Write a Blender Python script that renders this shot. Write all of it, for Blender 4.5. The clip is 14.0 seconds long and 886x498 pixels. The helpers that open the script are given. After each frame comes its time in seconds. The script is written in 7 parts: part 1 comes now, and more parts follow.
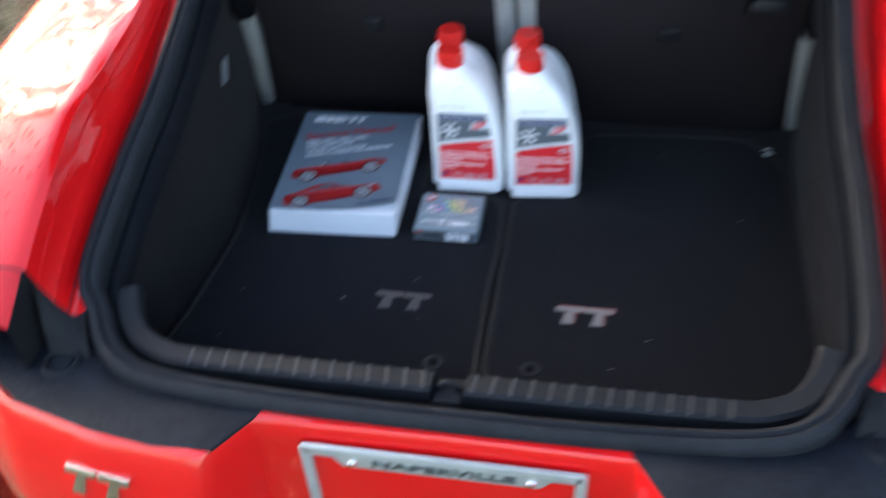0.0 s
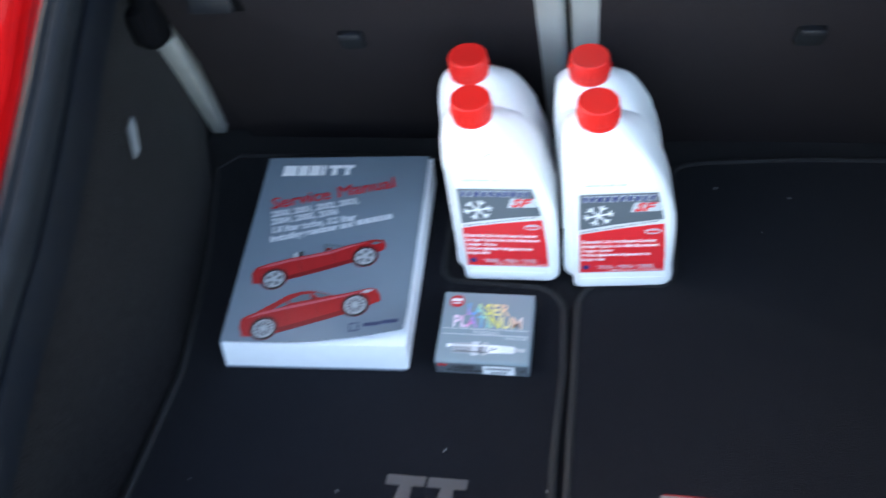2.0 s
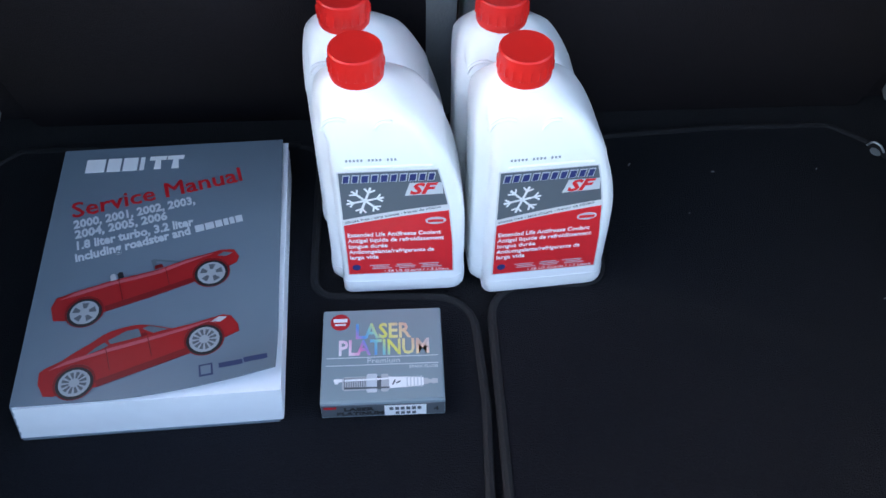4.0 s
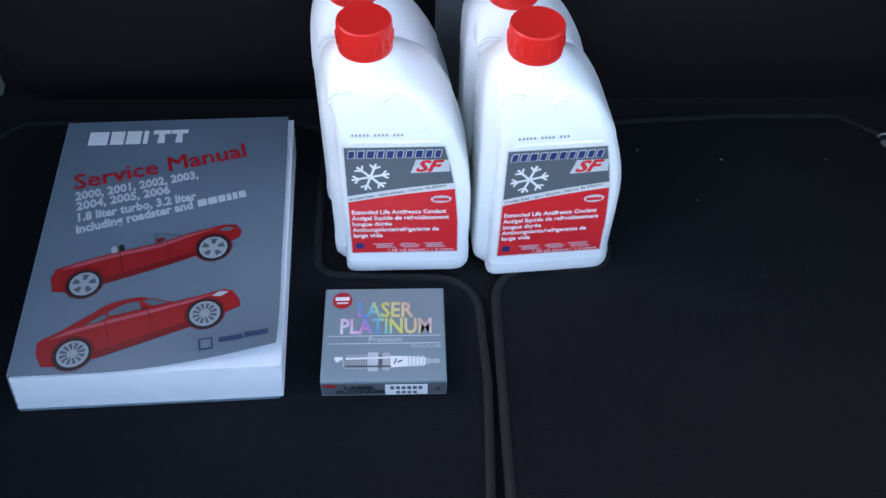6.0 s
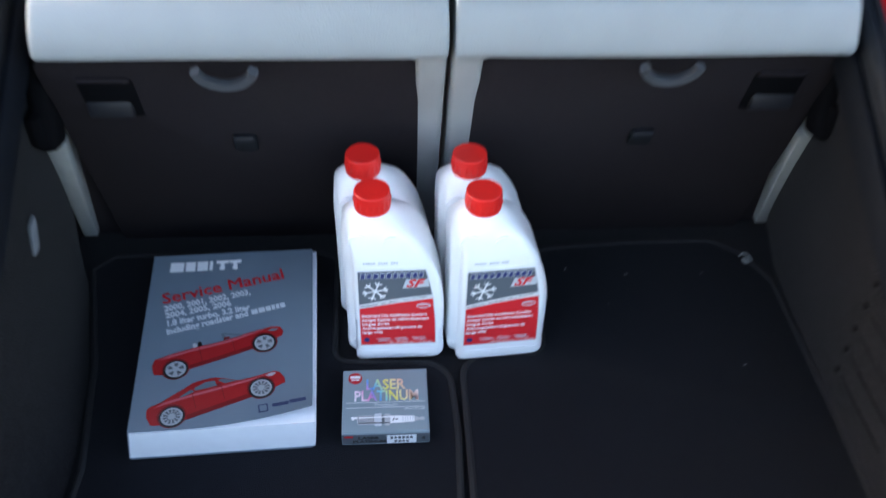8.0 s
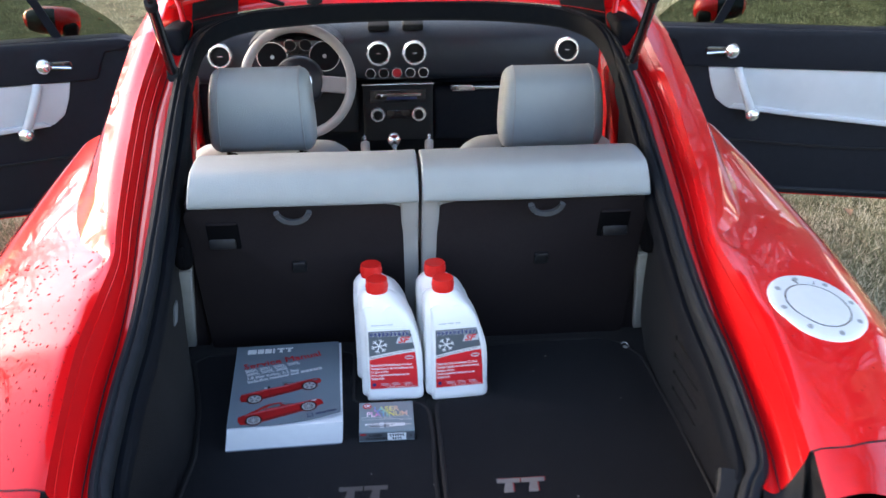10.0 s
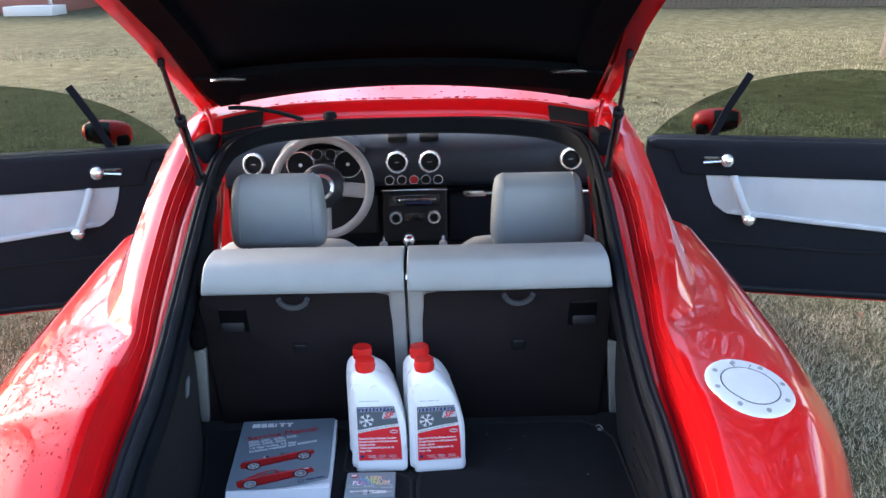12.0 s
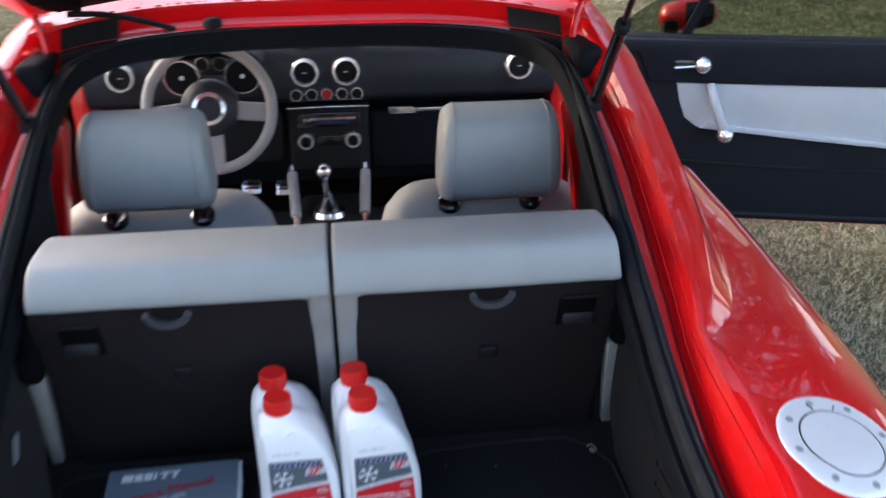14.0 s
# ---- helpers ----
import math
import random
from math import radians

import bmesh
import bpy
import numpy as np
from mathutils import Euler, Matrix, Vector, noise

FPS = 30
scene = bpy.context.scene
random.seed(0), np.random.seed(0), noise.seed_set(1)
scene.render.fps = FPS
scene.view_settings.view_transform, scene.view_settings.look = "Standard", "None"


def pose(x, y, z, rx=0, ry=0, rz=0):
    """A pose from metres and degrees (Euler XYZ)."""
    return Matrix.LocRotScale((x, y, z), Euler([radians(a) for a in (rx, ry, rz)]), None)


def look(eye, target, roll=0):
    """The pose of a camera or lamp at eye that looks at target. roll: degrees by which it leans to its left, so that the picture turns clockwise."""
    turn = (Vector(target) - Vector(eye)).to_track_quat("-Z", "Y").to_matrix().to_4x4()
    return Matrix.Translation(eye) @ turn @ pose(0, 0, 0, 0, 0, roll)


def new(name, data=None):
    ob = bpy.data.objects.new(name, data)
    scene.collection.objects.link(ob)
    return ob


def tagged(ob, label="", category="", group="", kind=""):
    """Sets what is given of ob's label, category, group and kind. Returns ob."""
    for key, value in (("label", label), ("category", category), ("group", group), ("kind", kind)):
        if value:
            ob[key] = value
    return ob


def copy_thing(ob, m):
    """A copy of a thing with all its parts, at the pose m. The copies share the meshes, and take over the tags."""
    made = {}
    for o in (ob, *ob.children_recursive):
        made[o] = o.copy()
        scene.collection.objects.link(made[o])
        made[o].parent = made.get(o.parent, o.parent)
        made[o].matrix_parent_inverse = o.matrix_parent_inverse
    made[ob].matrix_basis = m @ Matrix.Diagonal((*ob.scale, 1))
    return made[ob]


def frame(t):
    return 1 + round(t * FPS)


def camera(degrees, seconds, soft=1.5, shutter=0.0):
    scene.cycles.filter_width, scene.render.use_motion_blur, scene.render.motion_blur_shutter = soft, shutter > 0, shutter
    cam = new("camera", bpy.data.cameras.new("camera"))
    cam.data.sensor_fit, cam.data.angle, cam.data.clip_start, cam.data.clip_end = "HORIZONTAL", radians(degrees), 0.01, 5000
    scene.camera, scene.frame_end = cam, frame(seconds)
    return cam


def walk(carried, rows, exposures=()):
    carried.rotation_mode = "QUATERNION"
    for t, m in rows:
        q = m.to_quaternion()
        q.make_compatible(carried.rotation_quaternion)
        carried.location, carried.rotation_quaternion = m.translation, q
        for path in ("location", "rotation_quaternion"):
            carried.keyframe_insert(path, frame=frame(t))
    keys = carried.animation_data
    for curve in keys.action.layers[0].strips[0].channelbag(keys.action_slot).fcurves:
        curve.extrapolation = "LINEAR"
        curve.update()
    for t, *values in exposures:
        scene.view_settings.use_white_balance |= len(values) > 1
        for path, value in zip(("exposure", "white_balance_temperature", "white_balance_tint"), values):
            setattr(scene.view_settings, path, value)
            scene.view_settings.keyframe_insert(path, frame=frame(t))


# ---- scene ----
cam = camera(52.5, 14.0, soft=1.5, shutter=0.7)
PATH = [
    (0, (0.147, -0.736, 1.507), (-0.169, 0.731, 0.186), -3.7),
    (0.1, (0.145, -0.717, 1.476), (-0.222, 0.728, 0.143), -4.0),
    (0.3, (0.146, -0.651, 1.466), (-0.208, 0.725, 0.058), -2.5),
    (0.5, (0.113, -0.556, 1.461), (-0.221, 0.765, -0.004), -2.3),
    (1, (0.034, -0.322, 1.421), (-0.335, 0.977, -0.054), -5.7),
    (1.5, (0.055, -0.253, 1.41), (-0.403, 0.964, -0.11), -11.8),
    (2, (0.054, -0.195, 1.408), (-0.303, 1.04, -0.124), -10.6),
    (2.5, (-0.002, -0.156, 1.378), (-0.108, 1.097, -0.177), -4.8),
    (3, (-0.052, -0.084, 1.271), (-0.088, 1.181, -0.278), -3.5),
    (3.2, (-0.045, -0.075, 1.245), (-0.013, 1.188, -0.305), -0.9),
    (5.3, (-0.044, -0.063, 1.232), (0.054, 1.226, -0.294), 1.6),
    (5.5, (-0.047, -0.068, 1.227), (0.044, 1.199, -0.318), 2.4),
    (6, (-0.047, -0.071, 1.224), (0.026, 1.193, -0.324), 2.0),
    (6.5, (-0.053, -0.073, 1.232), (0.012, 1.178, -0.327), 1.7),
    (7, (-0.072, -0.084, 1.27), (-0.009, 1.159, -0.296), 2.5),
    (7.5, (-0.072, -0.136, 1.333), (0.028, 1.153, -0.192), 0.6),
    (8, (-0.062, -0.295, 1.459), (0.061, 1.15, 0.082), 2.1),
    (8.5, (-0.014, -0.514, 1.517), (-0.032, 1.112, 0.353), -0.6),
    (9, (-0.05, -0.702, 1.553), (0.045, 1.065, 0.621), -1.4),
    (9.2, (-0.101, -0.773, 1.559), (0.049, 1.006, 0.658), -0.9),
    (11.3, (0.061, -1.22, 1.615), (0.087, 0.658, 0.929), -0.2),
    (11.5, (0.068, -1.226, 1.621), (0.07, 0.667, 0.975), -0.8),
    (12, (0.067, -1.225, 1.62), (0.088, 0.676, 1.001), -1.0),
    (12.5, (0.073, -1.215, 1.614), (0.074, 0.664, 0.928), -0.4),
    (13, (0.066, -1.147, 1.607), (0.028, 0.703, 0.848), -1.6),
    (13.5, (0.027, -0.865, 1.582), (0.109, 0.953, 0.751), -0.1),
    (14, (0.031, -0.633, 1.586), (0.246, 1.155, 0.716), -0.2),
]
EXPOSURES = [(0.0, 2.88, 7000, 11), (1.0, 3.33, 7300, 9), (2.4, 3.48, 7300, 9), (3.3, 3.0, 6950, 12), (7.0, 2.89, 6950, 12), (9.2, 2.88, 7050, 13), (11.5, 2.68, 6500, 15), (13.2, 2.63, 6500, 14), (14.0, 2.43, 6900, 16)]
walk(cam, [(t, look(eye, target, roll)) for t, eye, target, roll in PATH], EXPOSURES)

# ---- light ----
SUN_ELEVATION, SUN_AZIMUTH = 26.0, 298.0   # degrees; azimuth clockwise from +y (the car's nose)
world = bpy.data.worlds.new("sky")
scene.world = world
world.use_nodes = True
wn = world.node_tree.nodes
sky = wn.new("ShaderNodeTexSky")
sky.sky_type = "NISHITA"
sky.sun_disc = False
sky.sun_elevation = radians(SUN_ELEVATION)
sky.sun_rotation = radians(SUN_AZIMUTH)
sky.air_density, sky.dust_density, sky.ozone_density = 1.0, 2.5, 1.0
wn["Background"].inputs["Strength"].default_value = 0.145
world.node_tree.links.new(sky.outputs["Color"], wn["Background"].inputs["Color"])
sun = new("sun", bpy.data.lights.new("sun", "SUN"))
sun.data.energy, sun.data.angle, sun.data.color = 1.9, radians(24), (1.0, 0.90, 0.76)
az, el = radians(SUN_AZIMUTH), radians(SUN_ELEVATION)
sun.matrix_world = look((0, 0, 0), (-math.sin(az) * math.cos(el), -math.cos(az) * math.cos(el), -math.sin(el)))

# ---- mesh helpers ----
def empty(name, place, label="", category="", group="", kind=""):
    ob = new(name)
    ob.location = place
    ob.empty_display_size = 0.05
    bpy.context.view_layer.update()
    return tagged(ob, label, category, group, kind)


def part(name, bm, material, parent=None, label="", smooth=40):
    """One mesh object from a bmesh in world metres, under a thing or a part."""
    me = bpy.data.meshes.new(name)
    bm.normal_update()
    bm.to_mesh(me)
    bm.free()
    if smooth:
        me.shade_smooth()
        me.set_sharp_from_angle(angle=radians(smooth))
    me.materials.append(material)
    ob = new(name, me)
    if parent is not None:
        ob.parent = parent
        ob.matrix_parent_inverse = parent.matrix_world.inverted()
    if label:
        ob["label"] = label
    return ob


def thing(name, bm, material, label, category, group="", kind="", smooth=40):
    return tagged(part(name, bm, material, None, "", smooth), label, category, group, kind)


def rbox(center, size, bevel=0.0, segs=2, turn=None):
    bm = bmesh.new()
    bmesh.ops.create_cube(bm, size=1.0)
    bmesh.ops.scale(bm, vec=size, verts=bm.verts)
    if bevel:
        bmesh.ops.bevel(bm, geom=bm.edges[:] + bm.verts[:], offset=bevel, segments=segs, affect="EDGES", profile=0.5)
    if turn is not None:
        bmesh.ops.transform(bm, matrix=turn.to_4x4(), verts=bm.verts)
    bmesh.ops.translate(bm, vec=center, verts=bm.verts)
    return bm


def merged(*bms):
    out = bmesh.new()
    for bm in bms:
        me = bpy.data.meshes.new("tmp")
        bm.to_mesh(me)
        bm.free()
        out.from_mesh(me)
        bpy.data.meshes.remove(me)
    return out


def moved(bm, m):
    bmesh.ops.transform(bm, matrix=m, verts=bm.verts)
    return bm


def mirrored(bm):
    bmesh.ops.scale(bm, vec=(-1, 1, 1), verts=bm.verts)
    bmesh.ops.reverse_faces(bm, faces=bm.faces)
    return bm


def grid(rows, ring=False, caps=False, flip=False):
    """A skin over rows of points; ring closes each row on itself."""
    bm = bmesh.new()
    made = [[bm.verts.new(p) for p in row] for row in rows]
    n = len(made[0])
    for a, b in zip(made, made[1:]):
        for i in range(n if ring else n - 1):
            j = (i + 1) % n
            f = (a[i], a[j], b[j], b[i])
            bm.faces.new(f[::-1] if flip else f)
    if caps and ring:
        bm.faces.new(made[0] if flip else made[0][::-1])
        bm.faces.new(made[-1][::-1] if flip else made[-1])
    return bm


def thick(bm, depth):
    bmesh.ops.recalc_face_normals(bm, faces=bm.faces)
    bmesh.ops.solidify(bm, geom=bm.faces[:], thickness=depth)
    return bm


def spline(points, steps, closed=False):
    """Catmull-Rom through points, steps pieces per span."""
    p = [np.array(q, float) for q in points]
    n = len(p)
    out = []
    for i in range(n if closed else n - 1):
        at = (lambda k: p[k % n]) if closed else (lambda k: p[min(max(k, 0), n - 1)])
        a, b, c, d = at(i - 1), at(i), at(i + 1), at(i + 2)
        for s in range(steps):
            t = s / steps
            out.append(0.5 * (2 * b + (c - a) * t + (2 * a - 5 * b + 4 * c - d) * t * t + (3 * b - a - 3 * c + d) * t**3))
    if not closed:
        out.append(p[-1])
    return [tuple(map(float, q)) for q in out]


def sweep(points, outline, closed=False, up=(0, 0, 1), caps=True):
    """An outline of (side, up) pairs carried along points."""
    pts = [Vector(p) for p in points]
    n = len(pts)
    rows = []
    for i, p in enumerate(pts):
        a = pts[(i - 1) % n] if closed or i > 0 else p
        b = pts[(i + 1) % n] if closed or i < n - 1 else p
        t = (b - a).normalized()
        side = t.cross(Vector(up))
        side = side.normalized() if side.length > 1e-5 else Vector((1, 0, 0))
        top = side.cross(t).normalized()
        rows.append([p + side * u + top * v for u, v in outline])
    if closed:
        rows.append(rows[0])
    bm = grid(rows, ring=True, caps=caps and not closed)
    if closed:
        bmesh.ops.remove_doubles(bm, verts=bm.verts, dist=1e-6)
    bmesh.ops.recalc_face_normals(bm, faces=bm.faces)
    return bm


def circle(r, n=10):
    return [(r * math.cos(2 * math.pi * i / n), r * math.sin(2 * math.pi * i / n)) for i in range(n)]


def tube(points, r, n=10, closed=False, caps=True, up=(0, 0, 1)):
    return sweep(points, circle(r, n), closed, up, caps)


def lathe(profile, n=32, m=None):
    """A turned body: (radius, height) pairs round z."""
    rows = [[(max(r, 1e-4) * math.cos(2 * math.pi * i / n), max(r, 1e-4) * math.sin(2 * math.pi * i / n), z) for i in range(n)] for r, z in profile]
    bm = grid(rows, ring=True, caps=True)
    bmesh.ops.recalc_face_normals(bm, faces=bm.faces)
    return moved(bm, m) if m is not None else bm


def prism(outline, depth, m=None, bevel=0.0):
    """A flat outline in xy drawn up by depth."""
    bm = bmesh.new()
    f = bm.faces.new([bm.verts.new((x, y, 0)) for x, y in outline])
    r = bmesh.ops.extrude_face_region(bm, geom=[f])
    bmesh.ops.translate(bm, vec=(0, 0, depth), verts=[v for v in r["geom"] if isinstance(v, bmesh.types.BMVert)])
    bmesh.ops.recalc_face_normals(bm, faces=bm.faces)
    if bevel:
        top = [e for e in bm.edges if all(v.co.z > depth * 0.5 for v in e.verts)]
        bmesh.ops.bevel(bm, geom=top, offset=bevel, segments=2, affect="EDGES", profile=0.5)
    return moved(bm, m) if m is not None else bm


def rounded(x0, y0, x1, y1, r, n=5):
    out = []
    for cx, cy, a0 in ((x1 - r, y1 - r, 0), (x0 + r, y1 - r, 90), (x0 + r, y0 + r, 180), (x1 - r, y0 + r, 270)):
        out += [(cx + r * math.cos(radians(a0 + 90 * k / n)), cy + r * math.sin(radians(a0 + 90 * k / n))) for k in range(n + 1)]
    return out


def words(text, size, m, depth=0.0003, width=None, shear=0.0, bold=0.0):
    """Raised lettering in the built-in font, its baseline start at m; width squeezes it to a length."""
    cu = bpy.data.curves.new("letters", "FONT")
    cu.body, cu.size, cu.extrude, cu.shear, cu.offset, cu.resolution_u = text, size, depth, shear, bold, 2
    ob = new("letters", cu)
    bpy.context.view_layer.update()
    me = bpy.data.meshes.new_from_object(ob.evaluated_get(bpy.context.evaluated_depsgraph_get()))
    bm = bmesh.new()
    bm.from_mesh(me)
    bpy.data.objects.remove(ob)
    bpy.data.curves.remove(cu)
    bpy.data.meshes.remove(me)
    if width:
        w = max(v.co.x for v in bm.verts) - min(v.co.x for v in bm.verts)
        bmesh.ops.scale(bm, vec=(width / w, 1, 1), verts=bm.verts)
    return moved(bm, m)


def frame_of(origin, right, up):
    """A matrix whose x runs along right and y along up."""
    x = Vector(right).normalized()
    z = x.cross(Vector(up)).normalized()
    y = z.cross(x)
    return Matrix.Translation(origin) @ Matrix((x, y, z)).transposed().to_4x4()


# ---- materials ----
def material(name, color, rough=0.5, metal=0.0, coat=0.0, spec=0.5, vary=0.0, scale=30.0, bump=0.0, bump_scale=200.0, stain=0.0, stain_scale=4.0, second=None, sheen=0.0, trans=0.0, ior=1.45, rough_vary=0.0):
    """A surface with variation at two scales: fine grain and broad stains."""
    mat = bpy.data.materials.new(name)
    mat.use_nodes = True
    nt = mat.node_tree
    n, link = nt.nodes, nt.links.new
    b = n["Principled BSDF"]
    b.inputs["Roughness"].default_value = rough
    b.inputs["Metallic"].default_value = metal
    b.inputs["Coat Weight"].default_value = coat
    b.inputs["Coat Roughness"].default_value = 0.04
    b.inputs["Specular IOR Level"].default_value = spec
    b.inputs["Sheen Weight"].default_value = sheen
    b.inputs["Transmission Weight"].default_value = trans
    b.inputs["IOR"].default_value = ior
    b.inputs["Base Color"].default_value = (*color, 1)
    tc = n.new("ShaderNodeTexCoord")
    out = None
    if vary or stain:
        fine = n.new("ShaderNodeTexNoise")
        fine.inputs["Scale"].default_value, fine.inputs["Detail"].default_value = scale, 6
        link(tc.outputs["Object"], fine.inputs["Vector"])
        wide = n.new("ShaderNodeTexNoise")
        wide.inputs["Scale"].default_value, wide.inputs["Detail"].default_value = stain_scale, 4
        link(tc.outputs["Object"], wide.inputs["Vector"])
        other = second or tuple(c * 0.6 for c in color)
        r1 = n.new("ShaderNodeMapRange")
        r1.inputs["From Min"].default_value, r1.inputs["From Max"].default_value = 0.35, 0.65
        r1.inputs["To Max"].default_value = vary
        link(fine.outputs["Fac"], r1.inputs["Value"])
        r2 = n.new("ShaderNodeMapRange")
        r2.inputs["From Min"].default_value, r2.inputs["From Max"].default_value = 0.4, 0.7
        r2.inputs["To Max"].default_value = stain
        link(wide.outputs["Fac"], r2.inputs["Value"])
        add = n.new("ShaderNodeMath")
        add.use_clamp = True
        link(r1.outputs["Result"], add.inputs[0])
        link(r2.outputs["Result"], add.inputs[1])
        mix = n.new("ShaderNodeMix")
        mix.data_type = "RGBA"
        mix.inputs["A"].default_value, mix.inputs["B"].default_value = (*color, 1), (*other, 1)
        link(add.outputs[0], mix.inputs["Factor"])
        link(mix.outputs["Result"], b.inputs["Base Color"])
        if rough_vary:
            r3 = n.new("ShaderNodeMapRange")
            r3.inputs["To Min"].default_value, r3.inputs["To Max"].default_value = rough - rough_vary, rough + rough_vary
            link(wide.outputs["Fac"], r3.inputs["Value"])
            link(r3.outputs["Result"], b.inputs["Roughness"])
    if bump:
        grain = n.new("ShaderNodeTexNoise")
        grain.inputs["Scale"].default_value, grain.inputs["Detail"].default_value = bump_scale, 3
        link(tc.outputs["Object"], grain.inputs["Vector"])
        bp = n.new("ShaderNodeBump")
        bp.inputs["Strength"].default_value, bp.inputs["Distance"].default_value = bump, 0.002
        link(grain.outputs["Fac"], bp.inputs["Height"])
        link(bp.outputs["Normal"], b.inputs["Normal"])
    return mat


BLACK_PLASTIC = material("black_plastic", (0.0080, 0.0090, 0.0112), 0.65, spec=0.25, vary=0.4, scale=60, stain=0.5, stain_scale=5, second=(0.0118, 0.0130, 0.0156), bump=0.25, bump_scale=900)
RUBBER = material("rubber", (0.0105, 0.0128, 0.0172), 0.7, spec=0.2, vary=0.5, scale=40, stain=0.5, stain_scale=6, second=(0.0180, 0.0210, 0.0262), bump=0.15, bump_scale=500)
CARPET = material("carpet", (0.0062, 0.0056, 0.0074), 0.95, spec=0.06, vary=0.6, scale=350, stain=0.4, stain_scale=5, second=(0.0105, 0.0105, 0.012), bump=0.9, bump_scale=700, sheen=0.08)
SIDE_CARPET = material("side_carpet", (0.0068, 0.0062, 0.0074), 0.95, spec=0.06, vary=0.8, scale=110, stain=0.4, stain_scale=5, second=(0.0118, 0.0110, 0.0126), bump=1.0, bump_scale=420, sheen=0.05)
PANEL = material("seat_back_panel", (0.0142, 0.0108, 0.0132), 0.9, spec=0.2, vary=0.5, scale=300, stain=0.4, stain_scale=6, second=(0.0205, 0.0165, 0.0182), bump=0.6, bump_scale=800)
LEATHER = material("grey_leather", (0.325, 0.352, 0.366), 0.48, vary=0.35, scale=18, stain=0.4, stain_scale=5, second=(0.28, 0.303, 0.316), bump=0.35, bump_scale=420, rough_vary=0.08)
LEATHER_DARK = material("wheel_leather", (0.33, 0.33, 0.33), 0.45, vary=0.4, scale=30, stain=0.4, stain_scale=8, second=(0.27, 0.265, 0.26), bump=0.3, bump_scale=500)
EDGE_LEATHER = material("edge_leather", (0.33, 0.335, 0.335), 0.55, vary=0.35, scale=24, stain=0.5, stain_scale=9, second=(0.26, 0.262, 0.26), bump=0.35, bump_scale=420)
DOOR_LEATHER = material("door_leather", (0.5, 0.53, 0.56), 0.5, vary=0.3, scale=20, stain=0.3, stain_scale=5, second=(0.43, 0.46, 0.49), bump=0.3, bump_scale=420)
DASH = material("dash_vinyl", (0.0100, 0.0142, 0.0230), 0.42, vary=0.4, scale=50, stain=0.3, stain_scale=5, second=(0.0160, 0.0190, 0.0255), bump=0.4, bump_scale=600)
DOOR_VINYL = material("door_vinyl", (0.0085, 0.0105, 0.0165), 0.55, spec=0.2, vary=0.4, scale=50, stain=0.3, stain_scale=5, second=(0.0125, 0.0150, 0.0215), bump=0.4, bump_scale=600)
ALU = material("aluminium", (0.78, 0.79, 0.8), 0.22, metal=1.0, vary=0.3, scale=80, stain=0.2, stain_scale=20, second=(0.66, 0.67, 0.68))
CHROME = material("chrome", (0.85, 0.85, 0.86), 0.08, metal=1.0)
BRIGHT = material("polished_aluminium", (0.93, 0.94, 0.95), 0.16, metal=0.85, vary=0.15, scale=60, second=(0.84, 0.85, 0.86))
GLOSS_BLACK = material("gloss_black", (0.012, 0.012, 0.014), 0.15, coat=0.5)
DARK_GLASS = material("dial_glass", (0.01, 0.01, 0.012), 0.1)

